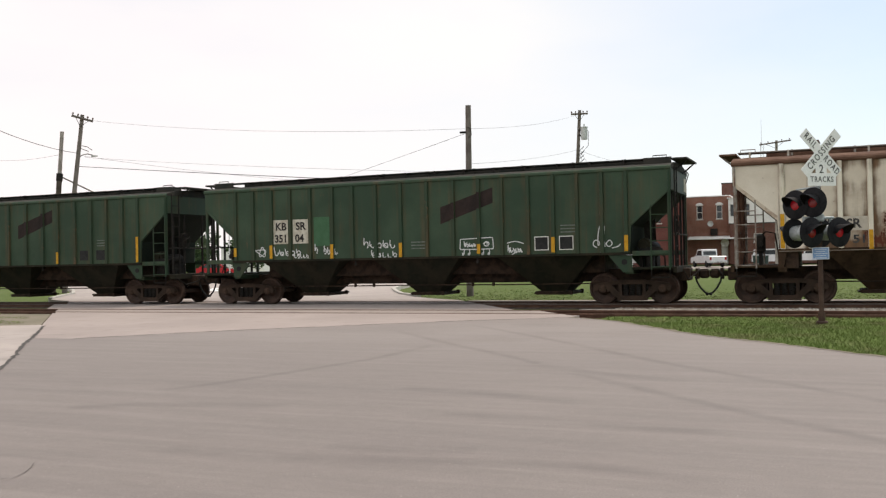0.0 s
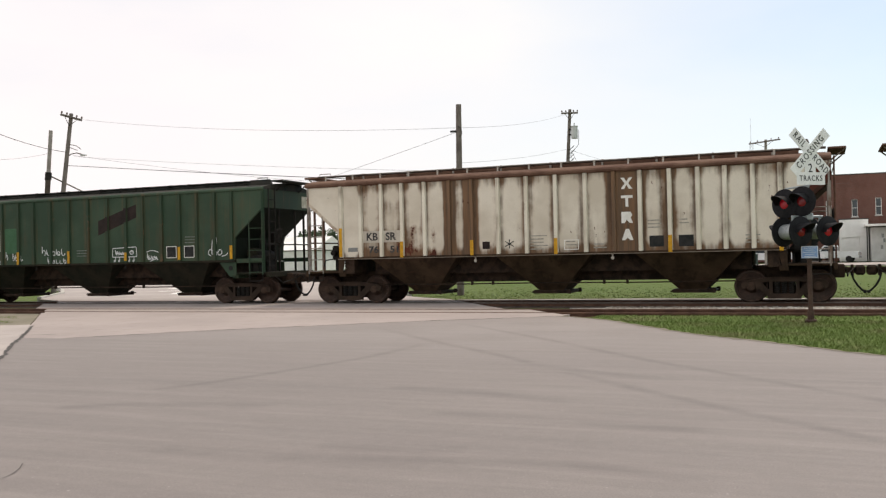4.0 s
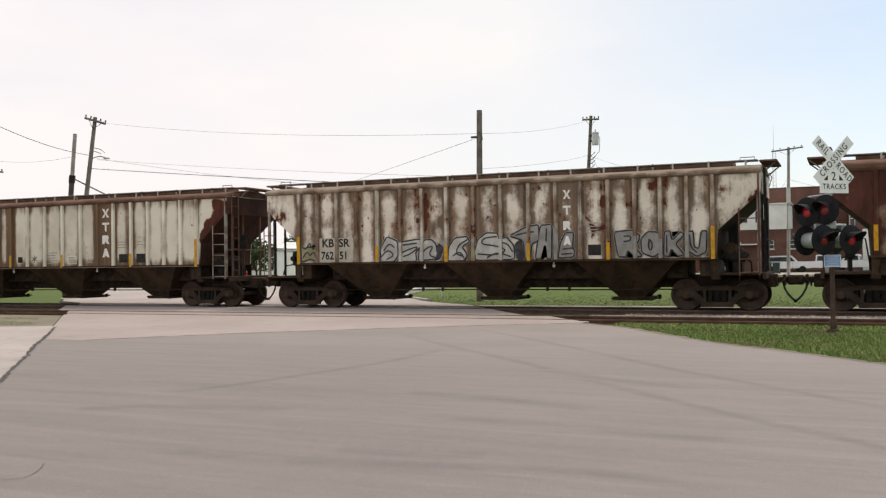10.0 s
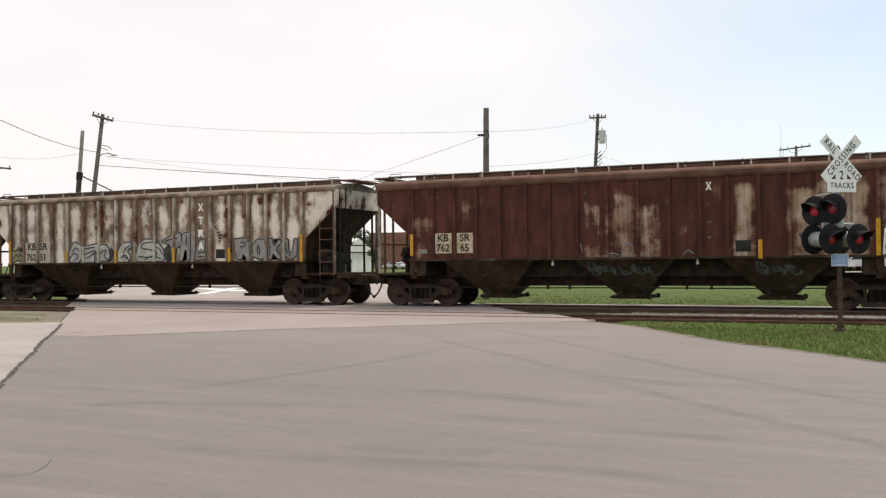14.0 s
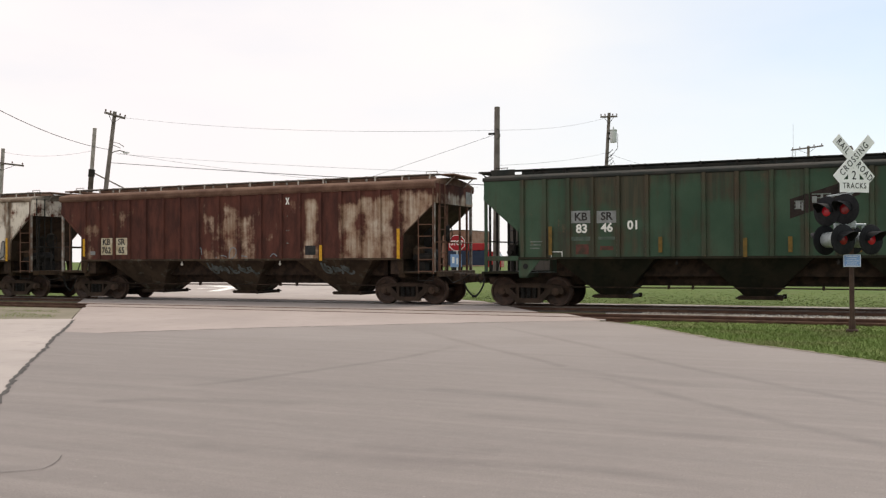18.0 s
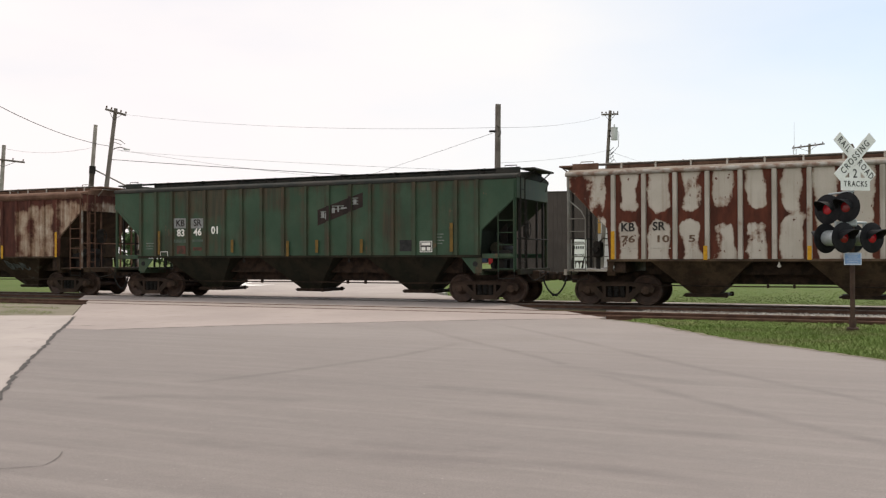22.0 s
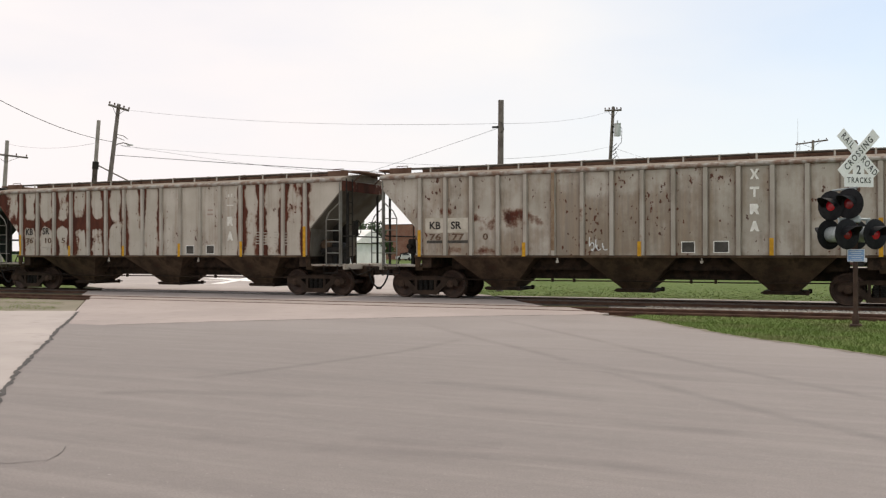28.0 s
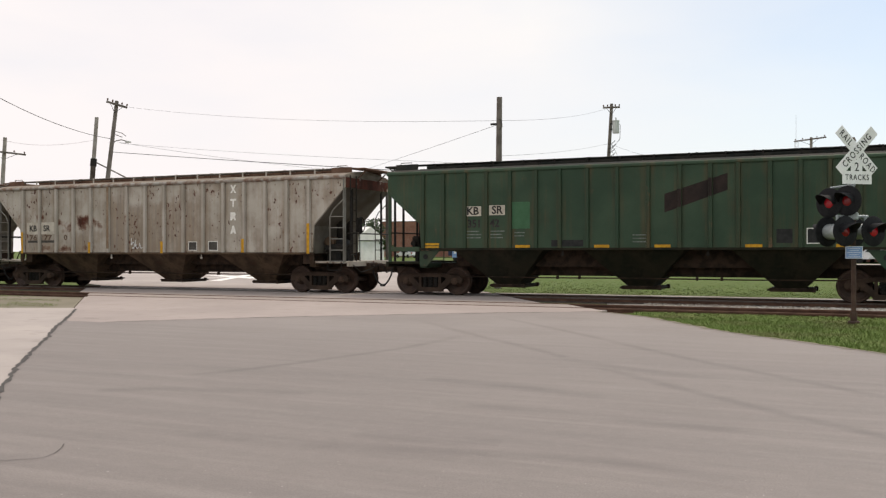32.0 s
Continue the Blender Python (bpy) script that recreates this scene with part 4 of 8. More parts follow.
def side_frame_shape(y):
    """A cast three-piece truck side: arched top chord, slanting struts and a dropped spring seat, with raised lips."""
    s = Shape()
    lo, hi = y - 0.07, y + 0.07
    s.prism([(-1.13, 0.40), (-1.16, 0.52), (-1.08, 0.62), (-0.60, 0.675), (-0.40, 0.71), (0.40, 0.71), (0.60, 0.675), (1.08, 0.62), (1.16, 0.52), (1.13, 0.40), (1.03, 0.40), (1.0, 0.51), (0.70, 0.55), (0.46, 0.59), (-0.46, 0.59), (-0.70, 0.55), (-1.0, 0.51), (-1.03, 0.40)], lo, hi)
    for k in (-1, 1):
        s.prism([(k * 0.84, 0.53), (k * 0.62, 0.57), (k * 0.27, 0.24), (k * 0.40, 0.12)], lo + 0.008, hi - 0.008)
        s.prism([(k * 0.31, 0.20), (k * 0.40, 0.20), (k * 0.40, 0.60), (k * 0.31, 0.60)], lo + 0.004, hi - 0.004)
        s.prism([(k * 0.70, 0.36), (k * 0.76, 0.36), (k * 0.76, 0.54), (k * 0.70, 0.54)], lo + 0.016, hi - 0.016)
    s.prism([(-0.45, 0.11), (0.45, 0.11), (0.41, 0.25), (-0.41, 0.25)], lo - 0.004, hi + 0.004)
    for a, b in ((lo - 0.03, lo), (hi, hi + 0.03)):
        s.prism([(-1.07, 0.595), (-0.4, 0.685), (0.4, 0.685), (1.07, 0.595), (1.07, 0.625), (0.4, 0.715), (-0.4, 0.715), (-1.07, 0.625)], a, b)
        s.prism([(-0.43, 0.105), (0.43, 0.105), (0.43, 0.14), (-0.43, 0.14)], a, b)
    return s


def bearing_shape(y):
    """A round bearing end cap in its adapter, with three bolt heads."""
    k = 1 if y > 0 else -1
    s = Shape().turn([(0.02, k * 0.105), (0.06, k * 0.105), (0.066, k * 0.085), (0.115, k * 0.08), (0.128, k * 0.055), (0.128, k * -0.05), (0.02, k * -0.05)], 20, (0, y, 0.459))
    s.box(-0.15, 0.15, y - 0.066, y + 0.066, 0.54, 0.60, 0.012)
    for i in range(3):
        a = 2.1 * i + 0.5
        s.box(0.085 * math.cos(a) - 0.018, 0.085 * math.cos(a) + 0.018, y + k * 0.078, y + k * 0.1, 0.459 + 0.085 * math.sin(a) - 0.018, 0.459 + 0.085 * math.sin(a) + 0.018)
    return s


def spring_shape(cx, y):
    return Shape().tube([(cx + 0.062 * math.cos(a * 0.9), y + 0.062 * math.sin(a * 0.9), 0.25 + 0.0076 * a) for a in range(0, 44)], 0.024, 5)


def wheelset_shape():
    """Two wheels on an axle, about its own centre."""
    s = Shape()
    for k in (-1, 1):
        prof = [(0.09, 0.68), (0.14, 0.66), (0.16, 0.70), (0.34, 0.735), (0.40, 0.70), (0.475, 0.688), (0.484, 0.70), (0.478, 0.715), (0.459, 0.728), (0.455, 0.81), (0.445, 0.822), (0.395, 0.818), (0.375, 0.79), (0.20, 0.755), (0.15, 0.80), (0.115, 0.83), (0.09, 0.83)]
        s.turn([(r, k * y) for r, y in prof], 36)
        s.turn([(0.085, k * 0.83), (0.085, k * 1.03), (0.075, k * 1.05), (0.03, k * 1.055)], 14)
    s.turn([(0.085, -0.70), (0.082, 0.0), (0.085, 0.70)], 14)
    return s


def truck(parent, x):
    """A two-axle freight truck under a car; returns its wheelsets."""
    bol = kept("bolster", lambda: Shape().box(-0.22, 0.22, -0.93, 0.93, 0.42, 0.62, 0.03).box(-0.30, 0.30, -0.90, 0.90, 0.24, 0.44, 0.02).box(-0.16, 0.16, -0.3, 0.3, 0.62, 0.74, 0.02).mesh("truck", M["cast_iron"]))
    t = part("truck", bol, None, parent, at=(x, 0, 0))
    for y in (-0.98, 0.98):
        part("side_frame", kept(("sf", y), lambda: side_frame_shape(y).mesh("side_frame", M["truck_dust"])), None, t)
        for cx in (-0.19, 0.0, 0.19):
            part("spring", kept(("sp", cx, y), lambda: spring_shape(cx, y).mesh("spring", M["bar_dark"], 50)), None, t)
        for k in (-0.89, 0.89):
            part("bearing_cap", kept(("bc", y), lambda: bearing_shape(y).mesh("bearing_cap", M["bearing"], 40)), None, t, at=(k, 0, 0))
    for k in (-0.46, 0.46):
        part("brake_beam", kept("bb", lambda: Shape().box(-0.04, 0.04, -0.8, 0.8, 0.32, 0.42, 0.02).mesh("brake_beam", M["cast_iron"])), None, t, at=(k, 0, 0))
    sets = []
    for k in (-0.89, 0.89):
        w = part("wheelset", kept("ws", lambda: wheelset_shape().mesh("wheelset", M["wheel_steel"], 35)), None, t, at=(k, 0, WHEEL_R + 0.002))
        sets.append((w, k))
    return sets


def scribble(rnd, x0, x1, z0, z1, n):
    """A row of n short looping pen strokes inside a box, like a hurried hand."""
    out, step = [], (x1 - x0) / n
    for i in range(n):
        cx, tall = x0 + step * i, (z1 - z0) * (1.0 if i == 0 else rnd.uniform(0.5, 0.85))
        pts = [(cx + step * rnd.uniform(0.0, 0.3), z0 + tall), (cx + step * rnd.uniform(0.0, 0.2), z0 + tall * rnd.uniform(0.0, 0.3))]
        mx, mz, turn = cx + step * 0.5, z0 + tall * rnd.uniform(0.28, 0.4), rnd.choice((-1, 1))
        for j in range(rnd.randint(4, 6)):
            pts.append((mx + step * 0.34 * math.cos(2.2 + turn * 1.15 * j), mz + tall * 0.34 * math.sin(2.2 + turn * 1.15 * j)))
        pts.append((cx + step * 0.8, z0 + tall * rnd.uniform(0.0, 0.2)))
        out.append(rounded(pts, 2))
    return out


def rounded(points, times=2):
    """Corner cutting: a smooth line along points."""
    for _ in range(times):
        fine = [points[0]]
        for (a, b), (c, d) in zip(points, points[1:]):
            fine += [(a * 0.75 + c * 0.25, b * 0.75 + d * 0.25), (a * 0.25 + c * 0.75, b * 0.25 + d * 0.75)]
        points = fine + [points[-1]]
    return points


def swollen(loop, d):
    """A closed outline of (x, z) moved outwards by d."""
    turn = sum(a[0] * b[1] - b[0] * a[1] for a, b in zip(loop, loop[1:] + loop[:1]))
    out = []
    for k, p in enumerate(loop):
        u = Vector(loop[(k + 1) % len(loop)]) - Vector(loop[k - 1])
        u = u.normalized() if u.length > 1e-6 else Vector((1, 0))
        n = Vector((u.y, -u.x)) * (d if turn > 0 else -d)
        out.append((p[0] + n.x, p[1] + n.y))
    return out


def closed(points, times=1):
    """A rounded closed outline."""
    for _ in range(times):
        fine = []
        for (a, b), (c, d) in zip(points, points[1:] + points[:1]):
            fine += [(a * 0.88 + c * 0.12, b * 0.88 + d * 0.12), (a * 0.12 + c * 0.88, b * 0.12 + d * 0.88)]
        points = fine
    return points


def sprayed(car, k, fill, points, marks=()):
    """One sprayed shape: a pale rim, a black outline, its fill and black inner lines."""
    loop, y = closed(points), SIDE - 0.004 - 0.0012 * k

    def layer(out, at):
        return Shape().prism(swollen(loop, out), at - 0.001, at)
    piece = part("sprayed_shape", layer(0.034, y), M["spray_white"], car, "pale rim of a sprayed shape")
    part("outline", layer(0.022, y - 0.012), M["spray_black"], piece)
    part("fill", layer(-0.026, y - 0.024), M[fill], piece)
    for line in marks:
        part("inner_line", Shape().ribbon(rounded(list(line)), 0.045, y - 0.036), M["spray_black"], piece)


def brand_shape(car, x, z, w, h, k, material, proud=0.0):
    """One block of the lessor's upright mark, as a plain shape: an hourglass, a nail, a pennant or a wedge."""
    if k == 0:
        poly = [(0, 0), (0.3, 0), (0.5, 0.36), (0.7, 0), (1, 0), (0.66, 0.5), (1, 1), (0.7, 1), (0.5, 0.64), (0.3, 1), (0, 1), (0.34, 0.5)]
    elif k == 1:
        poly = [(0.38, 0), (0.62, 0), (0.62, 0.76), (1, 0.76), (1, 1), (0, 1), (0, 0.76), (0.38, 0.76)]
    elif k == 2:
        poly = [(0, 0), (0.3, 0), (0.45, 0.3), (0.72, 0), (1, 0), (0.8, 0.45), (0.95, 0.7), (0.8, 1), (0, 1)]
    else:
        poly = [(0, 0), (0.28, 0), (0.5, 0.22), (0.72, 0), (1, 0), (0.64, 1), (0.36, 1)]
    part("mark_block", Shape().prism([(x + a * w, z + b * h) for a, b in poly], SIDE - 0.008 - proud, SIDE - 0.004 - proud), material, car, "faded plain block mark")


def hopper_car(number, spec):
    """One covered hopper, its middle over the origin, 16.3 m over the body."""
    car = thing("hopper_car", Matrix.Translation((stand(number), 0, 0)), spec["label"], "hopper car", "cars of the train")
    kind, paint, under = spec["kind"], M[spec["paint"]], M[spec["under"]]
    sill = 1.52 if kind == "A" else 1.38
    top, end, low, slope = 3.97, 8.13, (6.98, 2.33), 3.34
    if kind == "B":
        end, slope = 8.22, 3.62
    roof, bar = M[spec["roof"]], M[spec["bar"]]
    rib_paint = M[spec.get("ribs", spec["paint"])]
    green = spec["under"] == "under_green"

    def body():
        s = Shape()
        prof = [(-end, top), (end, top), (end, slope), (low[0], low[1]), (6.92, sill), (-6.92, sill), (-low[0], low[1]), (-end, slope)]
        s.prism(prof, SIDE, -SIDE)
        return s.mesh("body", paint)

    part("body", kept(("body", kind, spec["paint"]), body), None, car)

    # the rolled eave and the low-pitched roof
    def roof_mesh():
        s = Shape()
        arch = [(-1.60, top + 0.005), (-1.50, top + 0.09), (-1.1, top + 0.17), (-0.45, top + 0.235), (0.45, top + 0.235), (1.1, top + 0.17), (1.50, top + 0.09), (1.60, top + 0.005)]
        s.prism(arch, -end - 0.02, end + 0.02, "x")
        return s.mesh("roof", roof)

    part("roof", kept(("roof", spec["roof"], kind), roof_mesh), None, car)
    big = spec.get("eave", 0.07)
    for y in (-1, 1):
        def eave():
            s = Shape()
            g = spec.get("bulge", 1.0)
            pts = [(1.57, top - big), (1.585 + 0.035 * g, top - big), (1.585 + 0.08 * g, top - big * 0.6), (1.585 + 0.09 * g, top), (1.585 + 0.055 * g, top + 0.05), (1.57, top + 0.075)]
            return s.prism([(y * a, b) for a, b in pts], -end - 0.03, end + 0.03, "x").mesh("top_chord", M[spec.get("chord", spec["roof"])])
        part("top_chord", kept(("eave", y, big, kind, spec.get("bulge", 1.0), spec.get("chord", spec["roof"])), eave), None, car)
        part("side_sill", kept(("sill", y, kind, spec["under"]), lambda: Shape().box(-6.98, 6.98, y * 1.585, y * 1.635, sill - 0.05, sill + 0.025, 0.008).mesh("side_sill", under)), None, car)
        # the sill's bright highlight line is put in as a pale strip
        if "lip" in spec:
            part("sill_lip", kept(("lip", y, kind), lambda: Shape().box(-6.95, 6.95, y * 1.637, y * 1.648, sill - 0.052, sill - 0.032).mesh("sill_lip", M[spec["lip"]])), None, car, "pale strip drawing the highlight on the side sill")
        for x in (RIBS_A if kind == "A" else RIBS_B):
            def rib():
                w = 0.05 if kind == "A" else 0.055
                prof = [(-w - 0.02, 0), (-w, -0.075), (w, -0.075), (w + 0.02, 0)]
                return Shape().prism([(x + a, y * (1.578 - b)) for a, b in prof], sill + 0.02, top - big + 0.01, "z").mesh("side_post", rib_paint)
            part("side_post", kept(("rib", kind, big, x, y, spec.get("ribs", spec["paint"])), rib), None, car)
        # running board along the roof, on brackets
        board = part("running_board", kept(("board", y, spec["walk"], kind), lambda: Shape().box(-end + 0.1, end - 0.1, y * 0.62, y * 1.02, top + 0.312, top + 0.348, 0.008).mesh("running_board", M[spec.get("board", spec["walk"])])), None, car)
        for i in range(16):
            part("bracket", kept(("brk", y, green), lambda: Shape().box(-0.026, 0.026, y * 1.022, y * 1.042, top + 0.13, top + 0.352).box(-0.02, 0.02, y * 0.68, y * 1.02, top + 0.285, top + 0.31).mesh("bracket", M["bar_dark" if green else "bracket_pale"])), None, board, at=(-7.7 + 1.027 * i, 0, 0))
        for k in (-1, 1) if green or kind == "B" else ():
            part("end_fascia", kept(("fas", y, k, spec["walk"], kind), lambda: Shape().box(k * (end - 0.85), k * (end - 0.03), y * 1.045, y * 1.065, top + 0.135, top + 0.36, 0.004).mesh("end_fascia", M[spec["walk"]])), None, board)
    # the hatch trough down the middle
    trough = part("hatch_cover", kept(("hatch", spec["walk"]), lambda: Shape().prism([(-0.34, top + 0.22), (-0.36, top + 0.36), (-0.2, top + 0.41), (0.2, top + 0.41), (0.36, top + 0.36), (0.34, top + 0.22)], -7.3, 7.3, "x").mesh("hatch_cover", M[spec["walk"]])), None, car)
    for i in range(9):
        part("hatch_strap", kept(("strap", spec["bar"]), lambda: Shape().box(-0.03, 0.03, -0.40, 0.40, top + 0.24, top + 0.425, 0.01).mesh("hatch_strap", bar)), None, trough, at=(-6.6 + 1.65 * i, 0, 0))

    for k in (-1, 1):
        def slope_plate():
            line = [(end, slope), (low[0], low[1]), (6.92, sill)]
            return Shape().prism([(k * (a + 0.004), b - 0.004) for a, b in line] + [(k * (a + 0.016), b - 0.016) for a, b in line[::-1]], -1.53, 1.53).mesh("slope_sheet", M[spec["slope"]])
        part("slope_sheet", kept(("slope", k, kind, spec["slope"]), slope_plate), None, car, "sloping end sheet, darker than the sides")
        for y in (-1, 1):
            def flange():
                return Shape().prism([(k * low[0], low[1]), (k * end, slope), (k * end, slope + 0.12), (k * (low[0] - 0.02), low[1] + 0.12)], y * 1.579, y * 1.597).mesh("slope_flange", M[spec.get("flange" if k < 0 else "flange_tail", spec["paint"])])
            part("slope_flange", kept(("fl", k, y, kind, spec["paint"]), flange), None, car)
        part("end_sheet", kept(("es", k, kind, spec.get("end_mat", spec["paint"])), lambda: Shape().box(k * (end + 0.003), k * (end + 0.015), -1.54, 1.54, slope - 0.02, top - 0.02).mesh("end_sheet", M[spec.get("end_mat", spec["paint"])])), None, car, "weathered upper end sheet")
        # end walkway across the roof end, on two stays
        walkway = part("end_walkway", kept(("ew", k, spec["walk"], kind), lambda: Shape().box(k * (end - 0.06), k * (end + 0.42), -1.0, 1.0, top + 0.275, top + 0.33, 0.008).mesh("end_walkway", M[spec["walk"]])), None, car)
        for yy in (-0.75, 0.75):
            part("stay", kept(("stay", k, yy, spec["bar"], kind), lambda: Shape().tube([(k * (end + 0.38), yy, top + 0.28), (k * (end + 0.02), yy, top - 0.02)], 0.022, 6).mesh("stay", bar)), None, walkway)
        # end grab arch over the corner
        part("grab_arch", kept(("ga", k, spec["bar"], kind), lambda: Shape().tube([(k * (end + 0.03), 1.3, top - 0.3), (k * (end + 0.12), 1.3, top + 0.0), (k * (end + 0.05), 1.15, top + 0.12)], 0.018, 6).mesh("grab_arch", bar)), None, car)
        part("roof_grab", kept(("rg", k, spec["bar"]), lambda: Shape().tube([(k * 7.55, -0.98, top + 0.34), (k * 7.55, -0.98, top + 0.42), (k * 7.95, -0.98, top + 0.42), (k * 7.95, -0.98, top + 0.34)], 0.014, 6).mesh("roof_grab", bar)), None, car)
        # end platform, corner posts and end posts
        part("end_platform", kept(("ep", k, spec["under"], kind), lambda: Shape().box(k * 6.95, k * (end + 0.1), -1.50, 1.50, 1.03, 1.10, 0.012).box(k * (end + 0.02), k * (end + 0.12), -1.52, 1.52, 0.92, 1.10, 0.012).mesh("end_platform", M[spec.get("platform", spec["under"])])), None, car)
        for y in (-1, 1):
            part("corner_post", kept(("cp", k, y, spec["post"], kind), lambda: Shape().box(k * (end - 0.10), k * end, y * 1.50, y * 1.57, 1.08, top - 0.05, 0.01).mesh("corner_post", M[spec["post"]])), None, car)
            for j, yy in enumerate((0.5, 1.12) if kind == "A" else (1.02,)):
                part("end_post", kept(("endp", k, y, j, spec["post2"], kind), lambda: Shape().box(k * (end - 0.07), k * (end - 0.005), y * yy, y * (yy + 0.065), 1.08, slope + 0.25, 0.008).mesh("end_post", M[spec["post2"]])), None, car)
            # side ladder at the corner; some cars lack two of the four
            if k * y > 0 and not spec.get("left_ladder"):
                continue
            outer, inner = k * (end - 0.05), k * (end - 0.58)
            face = y * 1.60
            if kind == "A":
                stile = [(inner, face, 1.02), (inner, face, slope - 0.42)]
            else:
                stile = [(inner, face, 1.02), (inner, face, 2.62), (k * (end - 0.45), face, 2.86), (outer, face, 3.2)]
            ladder = part("ladder", kept(("lad", k, y, spec.get("ladder", spec["post"]), kind), lambda: Shape().tube(stile, 0.021, 6).tube([(outer, face, 1.02), (outer, face, top - 0.1)], 0.025, 6).mesh("ladder", M[spec.get("ladder", spec["post"])], 40)), None, car)
            for i in range(5):
                z = 1.10 + 0.38 * i
                if kind == "A" or z < 2.7:
                    part("rung", kept(("rung", k, y, spec.get("ladder", spec["post"]), kind), lambda: Shape().tube([(inner, face, 0), (outer, face, 0)], 0.016, 6).mesh("rung", M[spec.get("ladder", spec["post"])], 40)), None, ladder, at=(0, 0, z))
            # stirrup step under the corner
            part("stirrup", kept(("stir", k, y), lambda: Shape().tube([(inner, face, 1.05), (inner, face, 0.80), (outer, face, 0.80), (outer, face, 1.05)], 0.018, 6).mesh("stirrup", M["bar_dark"], 30)), None, car)
        part("end_rail", kept(("er", k, spec["post2"], kind), lambda: Shape().tube([(k * (end + 0.02), -1.5, 2.05), (k * (end + 0.02), 1.5, 2.05)], 0.024, 6).mesh("end_rail", M[spec["post2"]])), None, car)

        def web():
            w = [(k * 6.28, sill - 0.06), (k * 6.98, sill - 0.06), (k * 6.98, 0.98), (k * 6.72, 0.95)] if green else [(k * 6.74, sill - 0.02), (k * 6.98, sill - 0.02), (k * 6.98, 1.02), (k * 6.84, 1.02)]
            return Shape().prism(w, -1.57, -1.53).prism(w, 1.53, 1.57).box(k * 6.76, k * 7.0, -1.50, 1.50, 0.90, 1.06, 0.02).mesh("bolster_web", M[spec.get("ribs", spec["paint"]) if green else spec.get("web", "under_brown")])
        part("bolster_web", kept(("bw", k, spec["paint"], kind), web), None, car)
        # dark box added to fill the shaded recess behind the web
        if not green:
            part("bolster", kept(("bol", k, kind), lambda: Shape().box(k * 6.45, k * 6.80, -1.46, 1.46, 1.00, sill - 0.03, 0.01).mesh("bolster", M["cast_iron"])), None, car)
        if green:
            part("jacking_eye", kept(("je", k), lambda: Shape().turn([(0.085, 0), (0.085, 0.012), (0.01, 0.012)], 14, (k * 6.76, -1.584, 1.26)).mesh("jacking_eye", M["rubber"])), None, car)
            for y in (-1, 1):
                part("sill_extension", kept(("sx", k, y, spec["paint"]), lambda: Shape().box(k * 6.985, k * (end - 0.1), y * 1.50, y * 1.57, 1.43, 1.58, 0.012).mesh("sill_extension", M[spec["paint"]])), None, car)
        # coupler, draft sill and air hose
        part("coupler", kept(("cpl", k), lambda: Shape().box(k * 8.35, k * 8.78, -0.10, 0.10, 0.78, 0.95, 0.03).box(k * 8.70, k * 8.985, -0.17, 0.17, 0.72, 1.0, 0.06).box(k * 8.60, k * 8.68, -0.24, 0.24, 0.70, 1.02, 0.02).mesh("coupler", M["cast_iron"])), None, car)
        part("uncoupling_lever", kept(("ul", k), lambda: Shape().tube([(k * 8.45, -1.45, 0.98), (k * 8.5, -1.0, 0.72), (k * 8.55, -0.5, 0.80), (k * 8.75, -0.1, 0.98)], 0.018, 6).mesh("uncoupling_lever", M["bar_dark"])), None, car)
        part("air_hose", kept(("ah", k), lambda: Shape().tube([(k * 8.62, -0.36, 0.78), (k * 8.66, -0.36, 0.62), (k * 8.76, -0.35, 0.44), (k * 8.88, -0.34, 0.31), (k * 8.985, -0.34, 0.26)], 0.03, 7).box(k * 8.90, k * 8.99, -0.39, -0.30, 0.22, 0.31, 0.02).mesh("air_hose", M["rubber"], 50)), None, car)
    # centre sill darker than the hoppers: grime, and the deep shade there
    part("centre_sill", kept(("cs", kind), lambda: Shape().box(-8.45, 8.45, -0.33, 0.33, 0.66, 1.04, 0.03).box(-6.0, 6.0, -0.8, 0.8, 0.95, sill + 0.05).mesh("centre_sill", M["cast_iron"])), None, car)
    # rings added for small bright spots under the sill; dark on green cars
    for x in (-2.15, 2.15):
        part("lashing_ring", kept(("ring", x, kind, green), lambda: Shape().turn([(0.028, -0.012), (0.046, -0.012), (0.05, 0.0), (0.046, 0.012), (0.028, 0.012)], 16, (x, -1.56, sill - 0.17)).box(x - 0.02, x + 0.02, -1.57, -1.545, sill - 0.12, sill - 0.06).mesh("lashing_ring", M["bar_dark" if green else "bracket_pale"], 40)), None, car, "small ring added under the side sill")
    # brake gear on the trailing end
    if spec.get("gear", True):
        part("brake_reservoir", kept("res", lambda: Shape().turn([(0.02, -0.62), (0.16, -0.58), (0.20, -0.5), (0.20, 0.35), (0.16, 0.43), (0.02, 0.47)], 18, (7.35, -0.3, 1.66)).box(7.2, 7.5, -0.4, 0.2, 1.08, 1.5).mesh("brake_reservoir", M["bar_dark"], 35)), None, car)
        part("brake_cylinder", kept("cyl", lambda: Shape().tube([(7.15, -0.95, 1.50), (7.15, -0.95, 1.55), (7.62, -0.95, 1.55), (7.7, -0.95, 1.5)], 0.15, 12).box(7.3, 7.5, -1.0, -0.9, 1.08, 1.45).mesh("brake_cylinder", M["bar_dark"], 35)), None, car)
        hw = Shape()
        for i in range(20):
            a, b = 2 * math.pi * i / 20, 2 * math.pi * (i + 1) / 20
            hw.tube([(end + 0.06, -0.6 + 0.27 * math.cos(a), 2.35 + 0.27 * math.sin(a)), (end + 0.06, -0.6 + 0.27 * math.cos(b), 2.35 + 0.27 * math.sin(b))], 0.016, 5)
        for i in range(4):
            a = math.pi * i / 2 + 0.4
